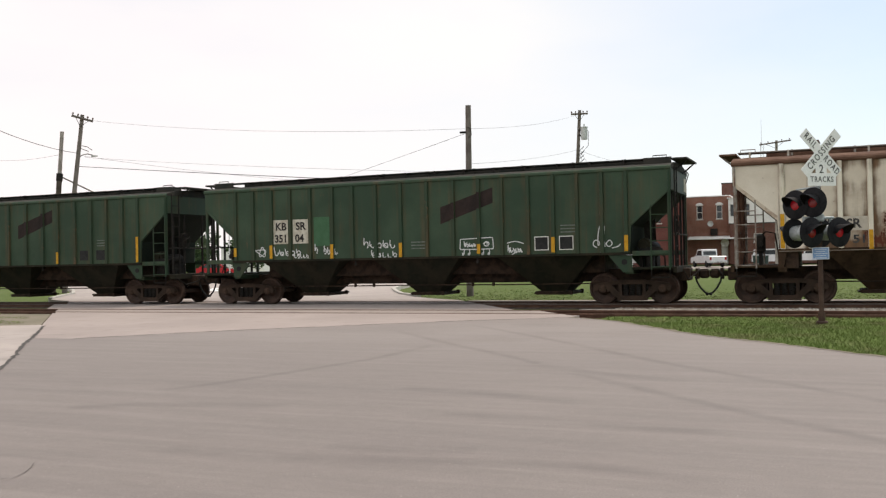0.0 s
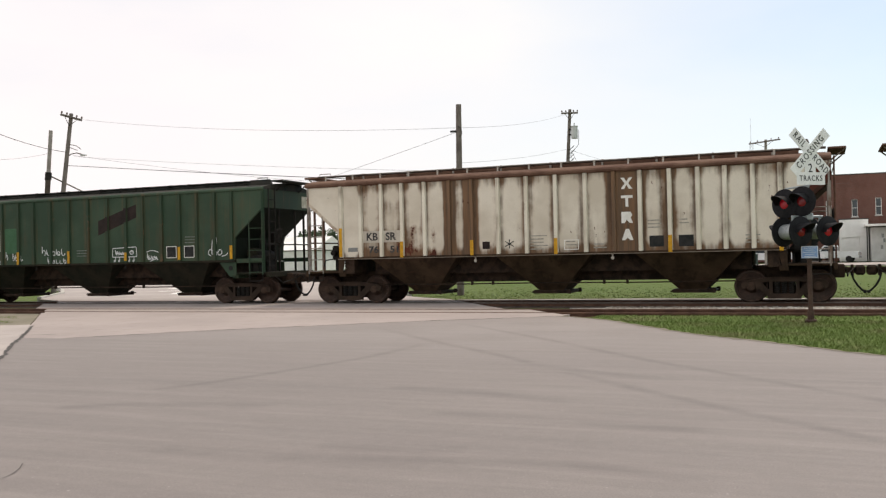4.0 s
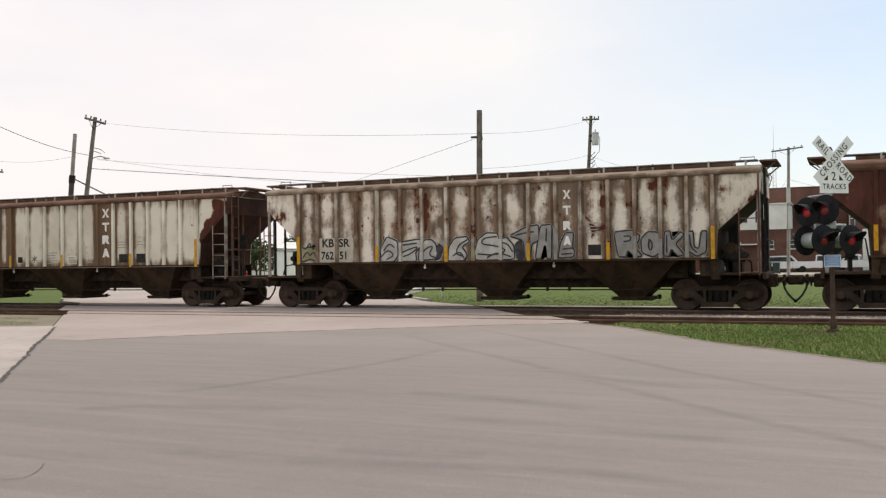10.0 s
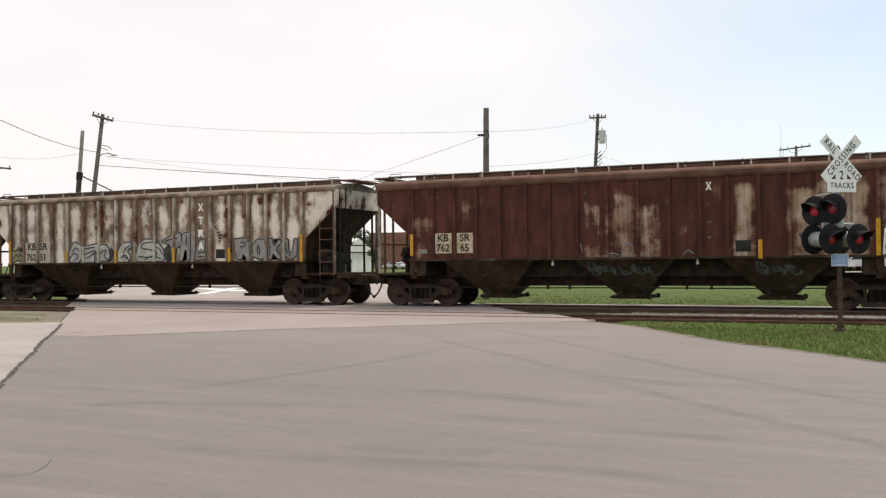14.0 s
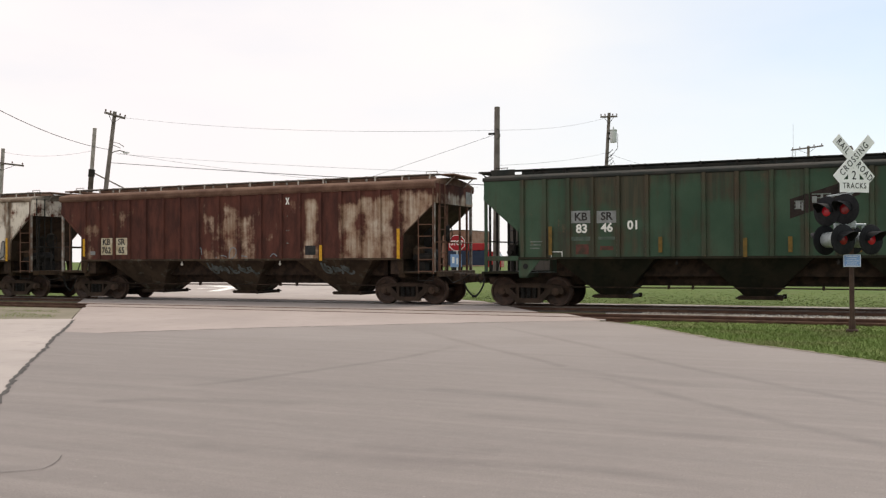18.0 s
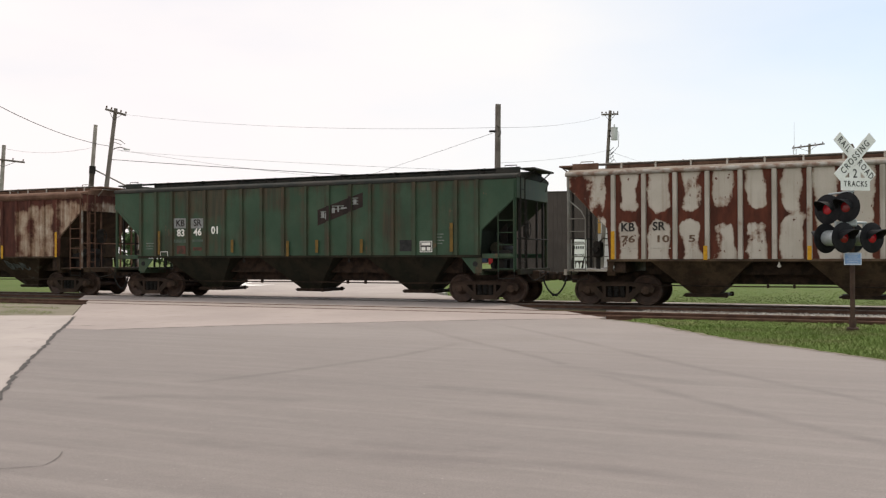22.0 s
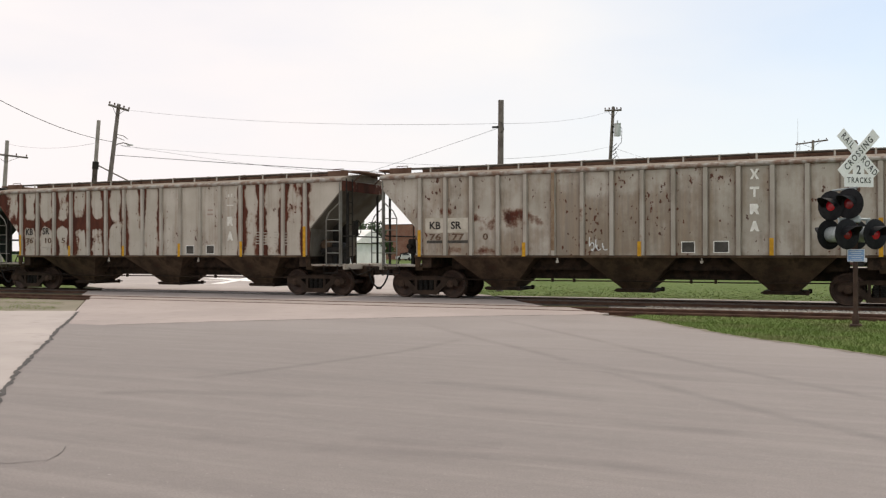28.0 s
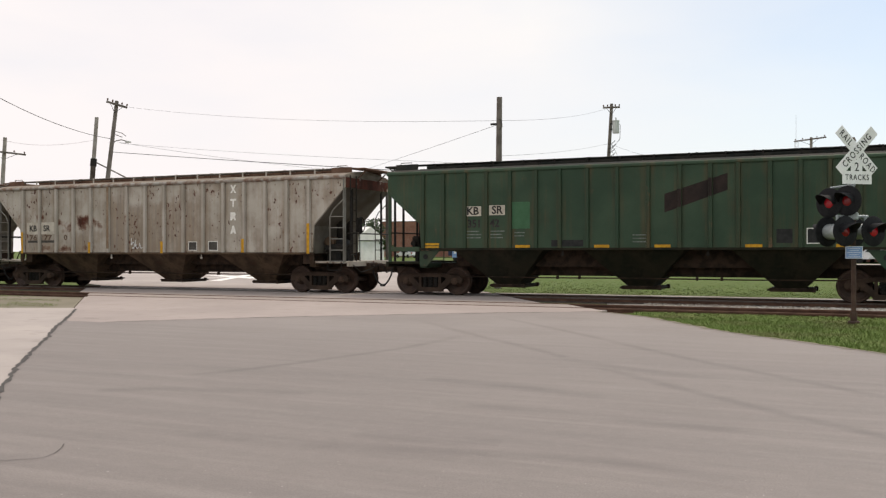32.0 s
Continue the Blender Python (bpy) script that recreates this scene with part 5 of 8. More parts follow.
            hw.tube([(end + 0.06, -0.6, 2.35), (end + 0.06, -0.6 + 0.27 * math.cos(a), 2.35 + 0.27 * math.sin(a))], 0.014, 5)
        hw.box(end - 0.06, end + 0.04, -0.75, -0.45, 2.1, 2.6, 0.03)
        part("hand_brake_wheel", kept(("hw", kind), lambda: hw.mesh("hand_brake_wheel", M["bar_dark"])), None, car)
    pipe = part("air_pipe", kept("apipe", lambda: Shape().tube([(-6.2, -0.95, 0.70), (-5.6, -0.95, 0.62), (-3.0, -0.95, 0.605), (0.0, -0.95, 0.62), (3.0, -0.95, 0.605), (5.6, -0.95, 0.62), (6.0, -0.95, 0.70)], 0.02, 6).mesh("air_pipe", M["cast_iron"])), None, car)
    for x in (-2.5, -1.8, 1.75, 2.45):
        part("pipe_clamp", kept("clamp", lambda: Shape().box(-0.035, 0.035, -1.0, -0.90, 0.57, 0.68, 0.01).mesh("pipe_clamp", M["cast_iron"])), None, pipe, at=(x, 0, 0))
    # valve and pipes over the leading truck
    valve = part("control_valve", kept("valve", lambda: Shape().box(-7.62, -7.36, -0.85, -0.50, 1.45, 1.95, 0.05).box(-7.54, -7.44, -0.75, -0.60, 1.10, 1.46).tube([(-7.5, -0.85, 1.7), (-7.5, -1.0, 1.7)], 0.09, 10).mesh("control_valve", M["bar_dark"], 35)), None, car, "dark brake control valve")
    part("valve_pipe", kept("vpipe", lambda: Shape().tube([(-7.5, -0.6, 1.9), (-7.35, -0.6, 2.05), (-7.1, -0.6, 2.0), (-7.0, -0.6, 1.3)], 0.022, 6).tube([(-7.6, -0.7, 1.5), (-7.9, -0.8, 1.45), (-7.95, -0.9, 1.12)], 0.022, 6).mesh("valve_pipe", M["bar_dark"], 40)), None, valve)
    # brake cylinder over the trailing truck
    drum = part("brake_cylinder", kept(("drum", spec["under"]), lambda: Shape().tube([(7.24, -1.0, 1.75), (7.24, -0.96, 1.75), (7.24, -0.62, 1.75)], 0.2, 16).tube([(7.24, -1.06, 1.75), (7.24, -1.0, 1.75)], 0.11, 12).tube([(7.24, -0.80, 1.75), (7.24, -0.76, 1.75)], 0.215, 16).mesh("brake_cylinder", under, 35)), None, car, "dusty brake cylinder")
    part("cylinder_bracket", kept("drumbr", lambda: Shape().box(7.02, 7.52, -0.90, -0.60, 1.42, 1.56, 0.02).box(7.08, 7.16, -0.86, -0.62, 1.06, 1.43).box(7.40, 7.48, -0.86, -0.62, 1.06, 1.43).tube([(7.45, -0.7, 1.62), (7.78, -0.7, 1.40), (7.8, -0.7, 1.1)], 0.03, 6).mesh("cylinder_bracket", M["bar_dark"])), None, drum)
    for k in (-1, 1):
        # stay plate under the slope sheet, and a ladder up the end
        if k > 0:
            part("stay_plate", kept(("sp", k), lambda: Shape().prism([(k * 7.12, 1.10), (k * 7.40, 1.10), (k * 7.36, 2.58), (k * 7.12, 2.38)], -0.30, -0.27).prism([(k * 7.12, 1.10), (k * 7.40, 1.10), (k * 7.36, 2.58), (k * 7.12, 2.38)], 0.27, 0.30).mesh("stay_plate", M["bar_dark"])), None, car)
        near, far = (-1.38, -0.98) if k > 0 else (0.98, 1.38)
        lad = part("end_ladder", kept(("elad", k, spec["post2"], kind), lambda: Shape().tube([(k * (end + 0.09), near, 1.10), (k * (end + 0.09), near, top + 0.05)], 0.022, 6).tube([(k * (end + 0.09), far, 1.10), (k * (end + 0.09), far, top + 0.05)], 0.022, 6).mesh("end_ladder", M[spec["post2"]], 40)), None, car)
        for i in range(7):
            part("rung", kept(("erung", k, spec["post2"], kind), lambda: Shape().tube([(k * (end + 0.09), near, 0), (k * (end + 0.09), far, 0)], 0.014, 6).mesh("rung", M[spec["post2"]], 40)), None, lad, at=(0, 0, 1.32 + 0.38 * i))
    part("brake_chain_rod", kept(("bcr", kind), lambda: Shape().tube([(end + 0.0, -0.6, 2.2), (end + 0.02, -0.6, 1.1), (end - 0.2, -0.5, 0.95)], 0.018, 6).mesh("brake_chain_rod", M["bar_dark"])), None, car)
    if kind == "A" and "placard" in spec:
        part("placard", Shape().box(end + 0.017, end + 0.026, 0.95, 1.48, 3.40, 3.82, 0.003), M[spec["placard"]], car, "small plate on the end sheet")
    # three discharge hoppers with sliding gates
    for i, c in enumerate((-4.3, 0.0, 4.3)):
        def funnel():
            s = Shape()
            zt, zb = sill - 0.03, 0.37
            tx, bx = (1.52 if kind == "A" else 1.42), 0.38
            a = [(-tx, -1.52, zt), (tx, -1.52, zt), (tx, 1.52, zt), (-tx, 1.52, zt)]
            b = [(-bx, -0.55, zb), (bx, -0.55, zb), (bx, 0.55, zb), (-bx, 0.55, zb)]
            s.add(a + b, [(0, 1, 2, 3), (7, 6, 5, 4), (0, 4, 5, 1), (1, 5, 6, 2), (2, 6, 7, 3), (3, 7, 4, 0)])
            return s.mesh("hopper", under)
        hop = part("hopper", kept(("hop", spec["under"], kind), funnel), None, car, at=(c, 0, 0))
        for which, x0, x1, n in spec.get("under_scrawl", ()):
            if which == i:
                pen, s = random.Random(90 + i), Shape()
                for line in scribble(pen, x0, x1, -0.62, -0.10, n) + scribble(pen, x0 + 0.1, x1 - 0.2, -0.5, -0.15, n):
                    s.ribbon(line, 0.085, -0.015)
                part("scrawl", s, M["spray_pale"], hop, "faded blue-grey sprayed scrawl", at=pose(0, -1.52, sill - 0.03, math.degrees(math.atan2(0.97, sill - 0.40))))
        part("outlet_gate", kept("gate", lambda: Shape().box(-0.58, 0.58, -0.6, 0.6, 0.27, 0.38, 0.012).box(-0.66, -0.55, -0.5, 0.5, 0.29, 0.33).box(-0.60, 0.60, -0.62, -0.57, 0.33, 0.36).box(-0.60, 0.60, 0.57, 0.62, 0.33, 0.36).mesh("outlet_gate", M["cast_iron"])), None, hop)
        part("gate_crank", kept("crank", lambda: Shape().tube([(0.62, -0.75, 0.34), (0.62, 0.75, 0.34)], 0.024, 8).box(0.57, 0.68, -0.82, -0.72, 0.27, 0.41, 0.02).box(0.57, 0.68, 0.5, 0.6, 0.27, 0.41, 0.02).mesh("gate_crank", M["cast_iron"], 35)), None, hop)
    # tape on the posts, patches, letters and drawings
    for x, z0, z1, w in spec["tape"]:
        part("reflective_strip", Shape().box(x - w / 2, x + w / 2, SIDE - 0.082 if w < 0.2 else SIDE - 0.006, SIDE - 0.0765 if w < 0.2 else SIDE - 0.002, z0, z1), M[spec.get("tape_mat", "yellow")], car, "yellow reflective strip")
    for x0, x1, z0, z1, mat in spec.get("patch", ()):
        part("painted_patch", Shape().box(x0, x1, SIDE - 0.006 - (0.004 if mat in ("letter_white", "plate_grey") else 0.0), SIDE - 0.001, z0, z1), M[mat], car)
    for words, x, z, size, wide, mat in spec.get("words", ()):
        part("lettering", text_mesh(words, size, M[mat], wide), None, car, at=(x, SIDE - 0.010, z))
    for x0, x1, z0, z1 in spec.get("frames", ()):
        s = Shape()
        t = 0.022
        s.box(x0, x1, SIDE - 0.010, SIDE - 0.007, z0, z0 + t).box(x0, x1, SIDE - 0.010, SIDE - 0.007, z1 - t, z1).box(x0, x0 + t, SIDE - 0.010, SIDE - 0.007, z0 + t, z1 - t).box(x1 - t, x1, SIDE - 0.010, SIDE - 0.007, z0 + t, z1 - t)
        part("stencil_box", s, M["letter_white"], car, "white outlined stencil box")
    if "logo" in spec:
        part("faded_mark", Shape().prism([(0.93, 2.56), (2.70, 3.17), (2.70, 3.65), (0.93, 3.10)], SIDE - 0.006, SIDE - 0.001), M["plate_mud"], car, "faded dark slanted patch")
        for x in (1.37, 2.23):
            z = 2.56 + (x - 0.93) * 0.345
            part("faded_mark", Shape().box(x - 0.052, x + 0.052, SIDE - 0.084, SIDE - 0.074, z, z + 0.52), M["plate_mud"], car, "faded dark patch on a post")
    for x0, x1, z, n in spec.get("bars", ()):
        rnd = random.Random(number * 31 + int(x0 * 10))
        for i in range(n):
            cut = rnd.uniform(0.0, 0.25) * (x1 - x0)
            s = Shape().box(x0, x1 - cut, SIDE - 0.009, SIDE - 0.006, z - 0.10 * i, z - 0.10 * i + 0.032)
            part("stencil_line", s, M[spec.get("bar_ink", "stencil_pale")], car, "small stencilled data line")
    if "mark" in spec:
        x, w, mat, zs = spec["mark"]
        for k, z in list(enumerate(zs))[spec.get("mark_from", 0):]:
            brand_shape(car, x, z, w, spec.get("mark_tall", min(0.33, w * 1.4)), k, M[mat], 0.05 if "spray" in spec else 0.0)
    rnd = random.Random(number)
    for x0, x1, z0, z1, n in spec.get("scrawl", ()):
        s = Shape()
        for line in scribble(rnd, x0, x1, z0, z1, n):
            s.ribbon(line, 0.030, SIDE - 0.008)
        part("scrawl", s, M["chalk"], car, "white hand-drawn scrawl")
    for line in spec.get("chalk", ()):
        part("chalk_line", Shape().ribbon(rounded(list(line), 2), 0.028, SIDE - 0.009), M[spec.get("chalk_ink", "chalk")], car, "hand-drawn line")
    for k, row in enumerate(spec.get("spray", ())):
        sprayed(car, k, *row)
    for x, fill, z1 in spec.get("sprayed_posts", ()):
        part("sprayed_post_face", Shape().box(x - 0.052, x + 0.052, SIDE - 0.084, SIDE - 0.074, 1.55, z1), M[fill], car, "post face covered by spray paint")
    wheelsets = truck(car, -6.86) + truck(car, 6.86)
    return car, wheelsets


def tape(rows, w=0.11):
    return [(x, z0, z1, w) for x, z0, z1 in rows]


SPRAY = []


def spray(fill, points, marks=()):
    SPRAY.append((fill, points, marks))


spray("spray_white", [(-3.73, 1.54), (-3.73, 1.98), (-3.49, 2.37), (-3.1, 2.21), (-3.07, 1.73), (-3.25, 1.54)], [[(-3.7, 1.7), (-3.45, 1.95), (-3.2, 1.75), (-3.5, 1.62)], [(-3.6, 1.9), (-3.4, 2.15), (-3.2, 2.0)]])
spray("spray_white", [(-3.04, 1.54), (-3.0, 2.18), (-2.29, 2.27), (-2.25, 2.02), (-2.45, 1.85), (-2.42, 1.54)], [[(-3.1, 1.75), (-2.8, 1.9), (-2.3, 2.05), (-2.6, 1.8), (-2.9, 1.7)], [(-2.9, 2.08), (-2.4, 2.13)]])
spray("spray_white", [(-2.37, 1.56), (-2.32, 1.98), (-2.12, 2.24), (-1.87, 2.23), (-1.73, 2.08), (-1.66, 1.61)], [[(-2.3, 1.7), (-2.1, 1.95), (-1.8, 2.05), (-2.0, 1.75), (-1.75, 1.65)]])
spray("spray_black", [(-1.8, 1.56), (-1.65, 2.11), (-1.48, 1.96), (-1.6, 1.63)])
spray("spray_white", [(-1.33, 1.54), (-1.3, 1.98), (-1.08, 2.27), (-0.67, 2.31), (-0.57, 2.14), (-0.83, 1.98), (-0.65, 1.73), (-0.75, 1.54)], [[(-0.65, 2.2), (-0.95, 2.05), (-1.05, 1.75), (-0.8, 1.7)], [(-1.15, 1.7), (-0.9, 1.85), (-0.75, 1.6)]])
spray("spray_white", [(-0.38, 1.54), (-0.42, 1.81), (-0.3, 2.21), (-0.01, 2.41), (0.36, 2.39), (0.42, 2.18), (0.65, 2.27), (0.9, 1.98), (0.92, 1.56)], [[(0.35, 2.28), (-0.1, 2.25), (-0.2, 2.05), (0.3, 2.0), (0.7, 1.85), (0.3, 1.7), (-0.3, 1.75)], [(0.0, 1.62), (0.35, 1.8), (0.8, 1.65)], [(0.45, 2.1), (0.7, 2.05), (0.85, 1.8)]])
spray("spray_black", [(0.92, 2.02), (1.13, 2.18), (1.23, 1.58), (1.0, 1.55)])
spray("spray_silver", [(0.73, 2.29), (1.31, 2.56), (1.7, 2.62), (1.72, 2.14), (1.48, 2.02), (1.43, 1.56), (1.25, 1.56), (1.2, 2.14)], [[(0.95, 2.3), (1.3, 2.38), (1.55, 2.4)]])
spray("spray_silver", [(1.74, 2.59), (2.13, 2.62), (2.1, 1.56), (1.94, 1.56), (1.9, 2.02), (1.77, 1.56), (1.57, 1.56)], [[(1.95, 2.5), (1.93, 2.1)]])
spray("spray_silver", [(2.29, 1.58), (2.36, 2.0), (2.52, 2.34), (2.80, 2.36), (2.76, 1.9), (2.83, 1.78), (2.77, 1.6)], [[(2.4, 1.7), (2.75, 1.72)], [(2.45, 1.85), (2.75, 1.88)]])
spray("spray_silver", [(4.12, 1.6), (4.0, 2.33), (4.55, 2.38), (4.78, 2.22), (4.74, 2.02), (4.58, 1.92), (4.86, 1.6), (4.6, 1.58), (4.42, 1.78), (4.36, 1.58)], [[(4.3, 2.2), (4.52, 2.2), (4.5, 2.06), (4.3, 2.04)]])
spray("spray_silver", [(4.82, 1.7), (4.8, 2.1), (5.0, 2.32), (5.3, 2.3), (5.42, 2.05), (5.38, 1.7), (5.15, 1.57)], [[(5.05, 2.1), (5.15, 1.95), (5.1, 1.75), (5.02, 1.85), (5.05, 2.1)]])
spray("spray_silver", [(5.45, 1.6), (5.48, 2.32), (5.65, 2.32), (5.7, 2.05), (5.95, 2.3), (6.05, 2.2), (5.8, 1.95), (6.05, 1.62), (5.85, 1.58), (5.68, 1.8), (5.62, 1.58)], [[(5.55, 2.2), (5.55, 1.7)]])
spray("spray_silver", [(6.1, 1.75), (6.12, 2.3), (6.3, 2.3), (6.32, 1.85), (6.45, 1.8), (6.52, 2.3), (6.68, 2.3), (6.66, 1.7), (6.4, 1.57)], [[(6.2, 2.2), (6.22, 1.85), (6.4, 1.68)]])
spray("spray_olive", [(-6.74, 1.56), (-6.76, 2.12), (-6.58, 2.0), (-6.42, 2.22), (-6.28, 1.98), (-6.1, 2.16), (-6.08, 1.58), (-6.4, 1.66)], [[(-6.68, 1.7), (-6.5, 1.95), (-6.4, 1.75), (-6.25, 1.95), (-6.15, 1.7)], [(-6.6, 2.02), (-6.42, 2.1), (-6.22, 2.0)]])
XT = (3.36, 2.84, 2.36, 1.86)
SPECS = []
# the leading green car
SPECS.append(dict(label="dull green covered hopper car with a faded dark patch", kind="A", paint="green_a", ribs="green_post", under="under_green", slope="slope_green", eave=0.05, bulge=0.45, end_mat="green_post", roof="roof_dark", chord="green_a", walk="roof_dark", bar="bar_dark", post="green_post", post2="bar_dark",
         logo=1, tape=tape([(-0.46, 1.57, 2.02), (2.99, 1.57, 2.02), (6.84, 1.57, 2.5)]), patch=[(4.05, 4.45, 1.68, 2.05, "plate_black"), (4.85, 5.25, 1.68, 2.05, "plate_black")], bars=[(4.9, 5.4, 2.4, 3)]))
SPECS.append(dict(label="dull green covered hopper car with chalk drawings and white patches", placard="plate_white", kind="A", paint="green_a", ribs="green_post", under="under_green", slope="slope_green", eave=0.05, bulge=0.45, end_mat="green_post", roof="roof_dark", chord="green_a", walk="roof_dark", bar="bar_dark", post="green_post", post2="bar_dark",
         logo=1, tape=tape([(-6.84, 1.68, 1.98), (-5.37, 1.59, 2.04), (-2.99, 1.55, 2.02), (-0.46, 1.55, 2.01), (2.23, 1.6, 1.9), (4.63, 1.59, 2.05), (6.84, 1.58, 2.05)]),
         patch=[(-5.32, -4.72, 2.08, 2.90, "plate_white"), (-4.53, -3.93, 2.08, 2.90, "plate_white"), (-3.71, -3.10, 1.98, 2.95, "plate_green"), (4.05, 4.45, 1.68, 2.06, "plate_black"), (4.82, 5.22, 1.68, 2.06, "plate_black")],
         words=[("KB", -5.0, 2.66, 0.36, 1.0, "letter_black"), ("SR", -4.22, 2.66, 0.36, 1.0, "letter_black"), ("351", -5.0, 2.25, 0.36, 0.95, "letter_black"), ("04", -4.27, 2.25, 0.36, 0.95, "letter_black")],
         frames=[(4.03, 4.47, 1.66, 2.08), (4.8, 5.24, 1.66, 2.08)], bars=[(4.85, 5.35, 2.38, 3), (-0.1, 0.5, 2.0, 3)],
         scrawl=[(-5.3, -4.2, 1.68, 2.0, 5), (-4.5, -3.9, 1.58, 1.78, 5), (-3.7, -3.55, 1.72, 2.05, 1), (-3.35, -2.8, 1.68, 1.98, 4), (-1.85, -0.65, 1.85, 2.2, 5), (-1.55, -0.6, 1.54, 1.8, 5), (1.72, 2.12, 1.82, 2.0, 5), (3.16, 3.66, 1.62, 1.85, 6)],
         chalk=[[(-6.06, 1.88), (-5.5, 1.91), (-5.95, 1.56), (-5.76, 2.12), (-5.58, 1.56), (-6.06, 1.88)], [(1.6, 2.06), (1.58, 1.76), (1.6, 1.74), (2.68, 1.74), (2.7, 1.76), (2.68, 2.09), (2.66, 2.1), (1.6, 2.06)],
                [(1.72, 1.74), (1.72, 1.58), (1.66, 1.56), (1.66, 1.64), (1.72, 1.62)], [(1.9, 1.74), (1.92, 1.58), (1.85, 1.56), (1.86, 1.63), (1.92, 1.61)], [(2.36, 1.74), (2.38, 1.58), (2.31, 1.56), (2.32, 1.63), (2.38, 1.61)], [(2.56, 1.75), (2.58, 1.58), (2.51, 1.56), (2.52, 1.63), (2.58, 1.61)],
                [(2.36, 1.9), (2.46, 1.99), (2.58, 1.92), (2.5, 1.82), (2.38, 1.86), (2.42, 1.95), (2.52, 1.95), (2.48, 1.88)], [(3.14, 1.9), (3.4, 1.97), (3.68, 1.88)], [(3.3, 1.56), (3.5, 1.64), (3.62, 1.66)],
                [(5.95, 1.7), (5.82, 1.78), (5.9, 1.95), (6.06, 1.86), (5.98, 1.7), (6.0, 2.2), (6.1, 2.42), (6.2, 2.36), (6.16, 1.95), (6.2, 1.72)], [(6.22, 1.8), (6.34, 1.95), (6.44, 1.8), (6.3, 1.7), (6.22, 1.82)], [(6.4, 1.68), (6.6, 1.72), (6.66, 1.8)]]))
SPECS.append(dict(label="chalky white covered hopper car with brown stained panels", kind="A", placard="plate_black", lip="roof_pale", left_ladder=1, flange="flange_rust", flange_tail="slope_rust", paint="white_a", ribs="white_post", under="under_brown", slope="slope_rust", end_mat="slope_rust", roof="roof_rust", chord="roof_rust", walk="roof_rust", board="walk_grey", bar="bar_pale", post="bar_pale", post2="bar_rust",
         eave=0.09, tape=tape([(-6.84, 1.56, 2.5), (-4.63, 1.5, 2.01), (-2.23, 1.52, 1.99), (0.46, 1.5, 1.98), (3.84, 1.49, 1.98), (6.84, 1.46, 2.45)]),
         patch=[(3.24, 3.65, 1.65, 1.97, "plate_black"), (4.07, 4.49, 1.64, 1.97, "plate_black"), (-6.05, -4.68, 2.0, 2.38, "plate_pale"), (-6.6, -6.25, 1.72, 1.85, "plate_grey"), (-1.9, -1.66, 1.70, 1.93, "plate_mud")], chalk_ink="letter_black", chalk=[[(-1.02, 1.98), (-1.02, 1.70)], [(-1.16, 1.92), (-0.88, 1.76)], [(-0.88, 1.92), (-1.16, 1.76)]],
         frames=[(0.7, 1.15, 1.62, 1.92)],
         words=[("KB", -5.72, 2.18, 0.34, 1.0, "letter_blue"), ("SR", -5.05, 2.18, 0.34, 1.0, "letter_blue"), ("76", -5.66, 1.76, 0.3, 1.2, "letter_blue"), ("51", -4.9, 1.76, 0.3, 1.2, "letter_blue")],
         mark=(2.44, 0.34, "letter_white", XT), bars=[(3.2, 3.6, 2.4, 3), (4.1, 4.4, 2.4, 2), (-0.35, 0.2, 2.05, 5), (0.76, 1.1, 1.85, 2), (5.9, 6.3, 1.9, 3), (1.6, 2.0, 1.75, 2)], bar_ink="stencil_dark"))
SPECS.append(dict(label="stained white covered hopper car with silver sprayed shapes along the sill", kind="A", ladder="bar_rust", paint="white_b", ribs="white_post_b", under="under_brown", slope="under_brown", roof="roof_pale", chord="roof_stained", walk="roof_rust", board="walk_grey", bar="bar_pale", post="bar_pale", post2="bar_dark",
         eave=0.09, tape=tape([(-6.84, 1.5, 2.43), (-3.84, 1.56, 2.06), (-1.37, 1.52, 2.01), (1.37, 1.52, 2.05), (3.84, 1.52, 2.03), (6.84, 1.5, 2.43)]),
         patch=[(-6.05, -4.77, 1.55, 2.36, "plate_pale"), (3.22, 3.61, 1.65, 1.97, "plate_black")],
         words=[("KB", -5.72, 2.18, 0.38, 1.0, "letter_black"), ("SR", -5.1, 2.18, 0.38, 1.0, "letter_black"), ("762", -5.74, 1.76, 0.36, 0.9, "letter_black"), ("51", -5.12, 1.76, 0.36, 0.9, "letter_black")],
         mark=(2.48, 0.24, "letter_white", (3.36, 2.89, 2.42, 1.97)), mark_tall=0.27, spray=SPRAY, sprayed_posts=[(-2.99, "spray_white", 2.16), (-2.23, "spray_white", 2.12), (-0.46, "spray_olive", 2.0), (0.46, "spray_white", 2.2), (2.23, "spray_silver", 2.5), (4.63, "spray_silver", 2.2), (5.37, "spray_silver", 2.1), (6.12, "spray_silver", 2.2)],
         bars=[(3.2, 3.6, 2.6, 4)], bar_ink="stencil_dark"))
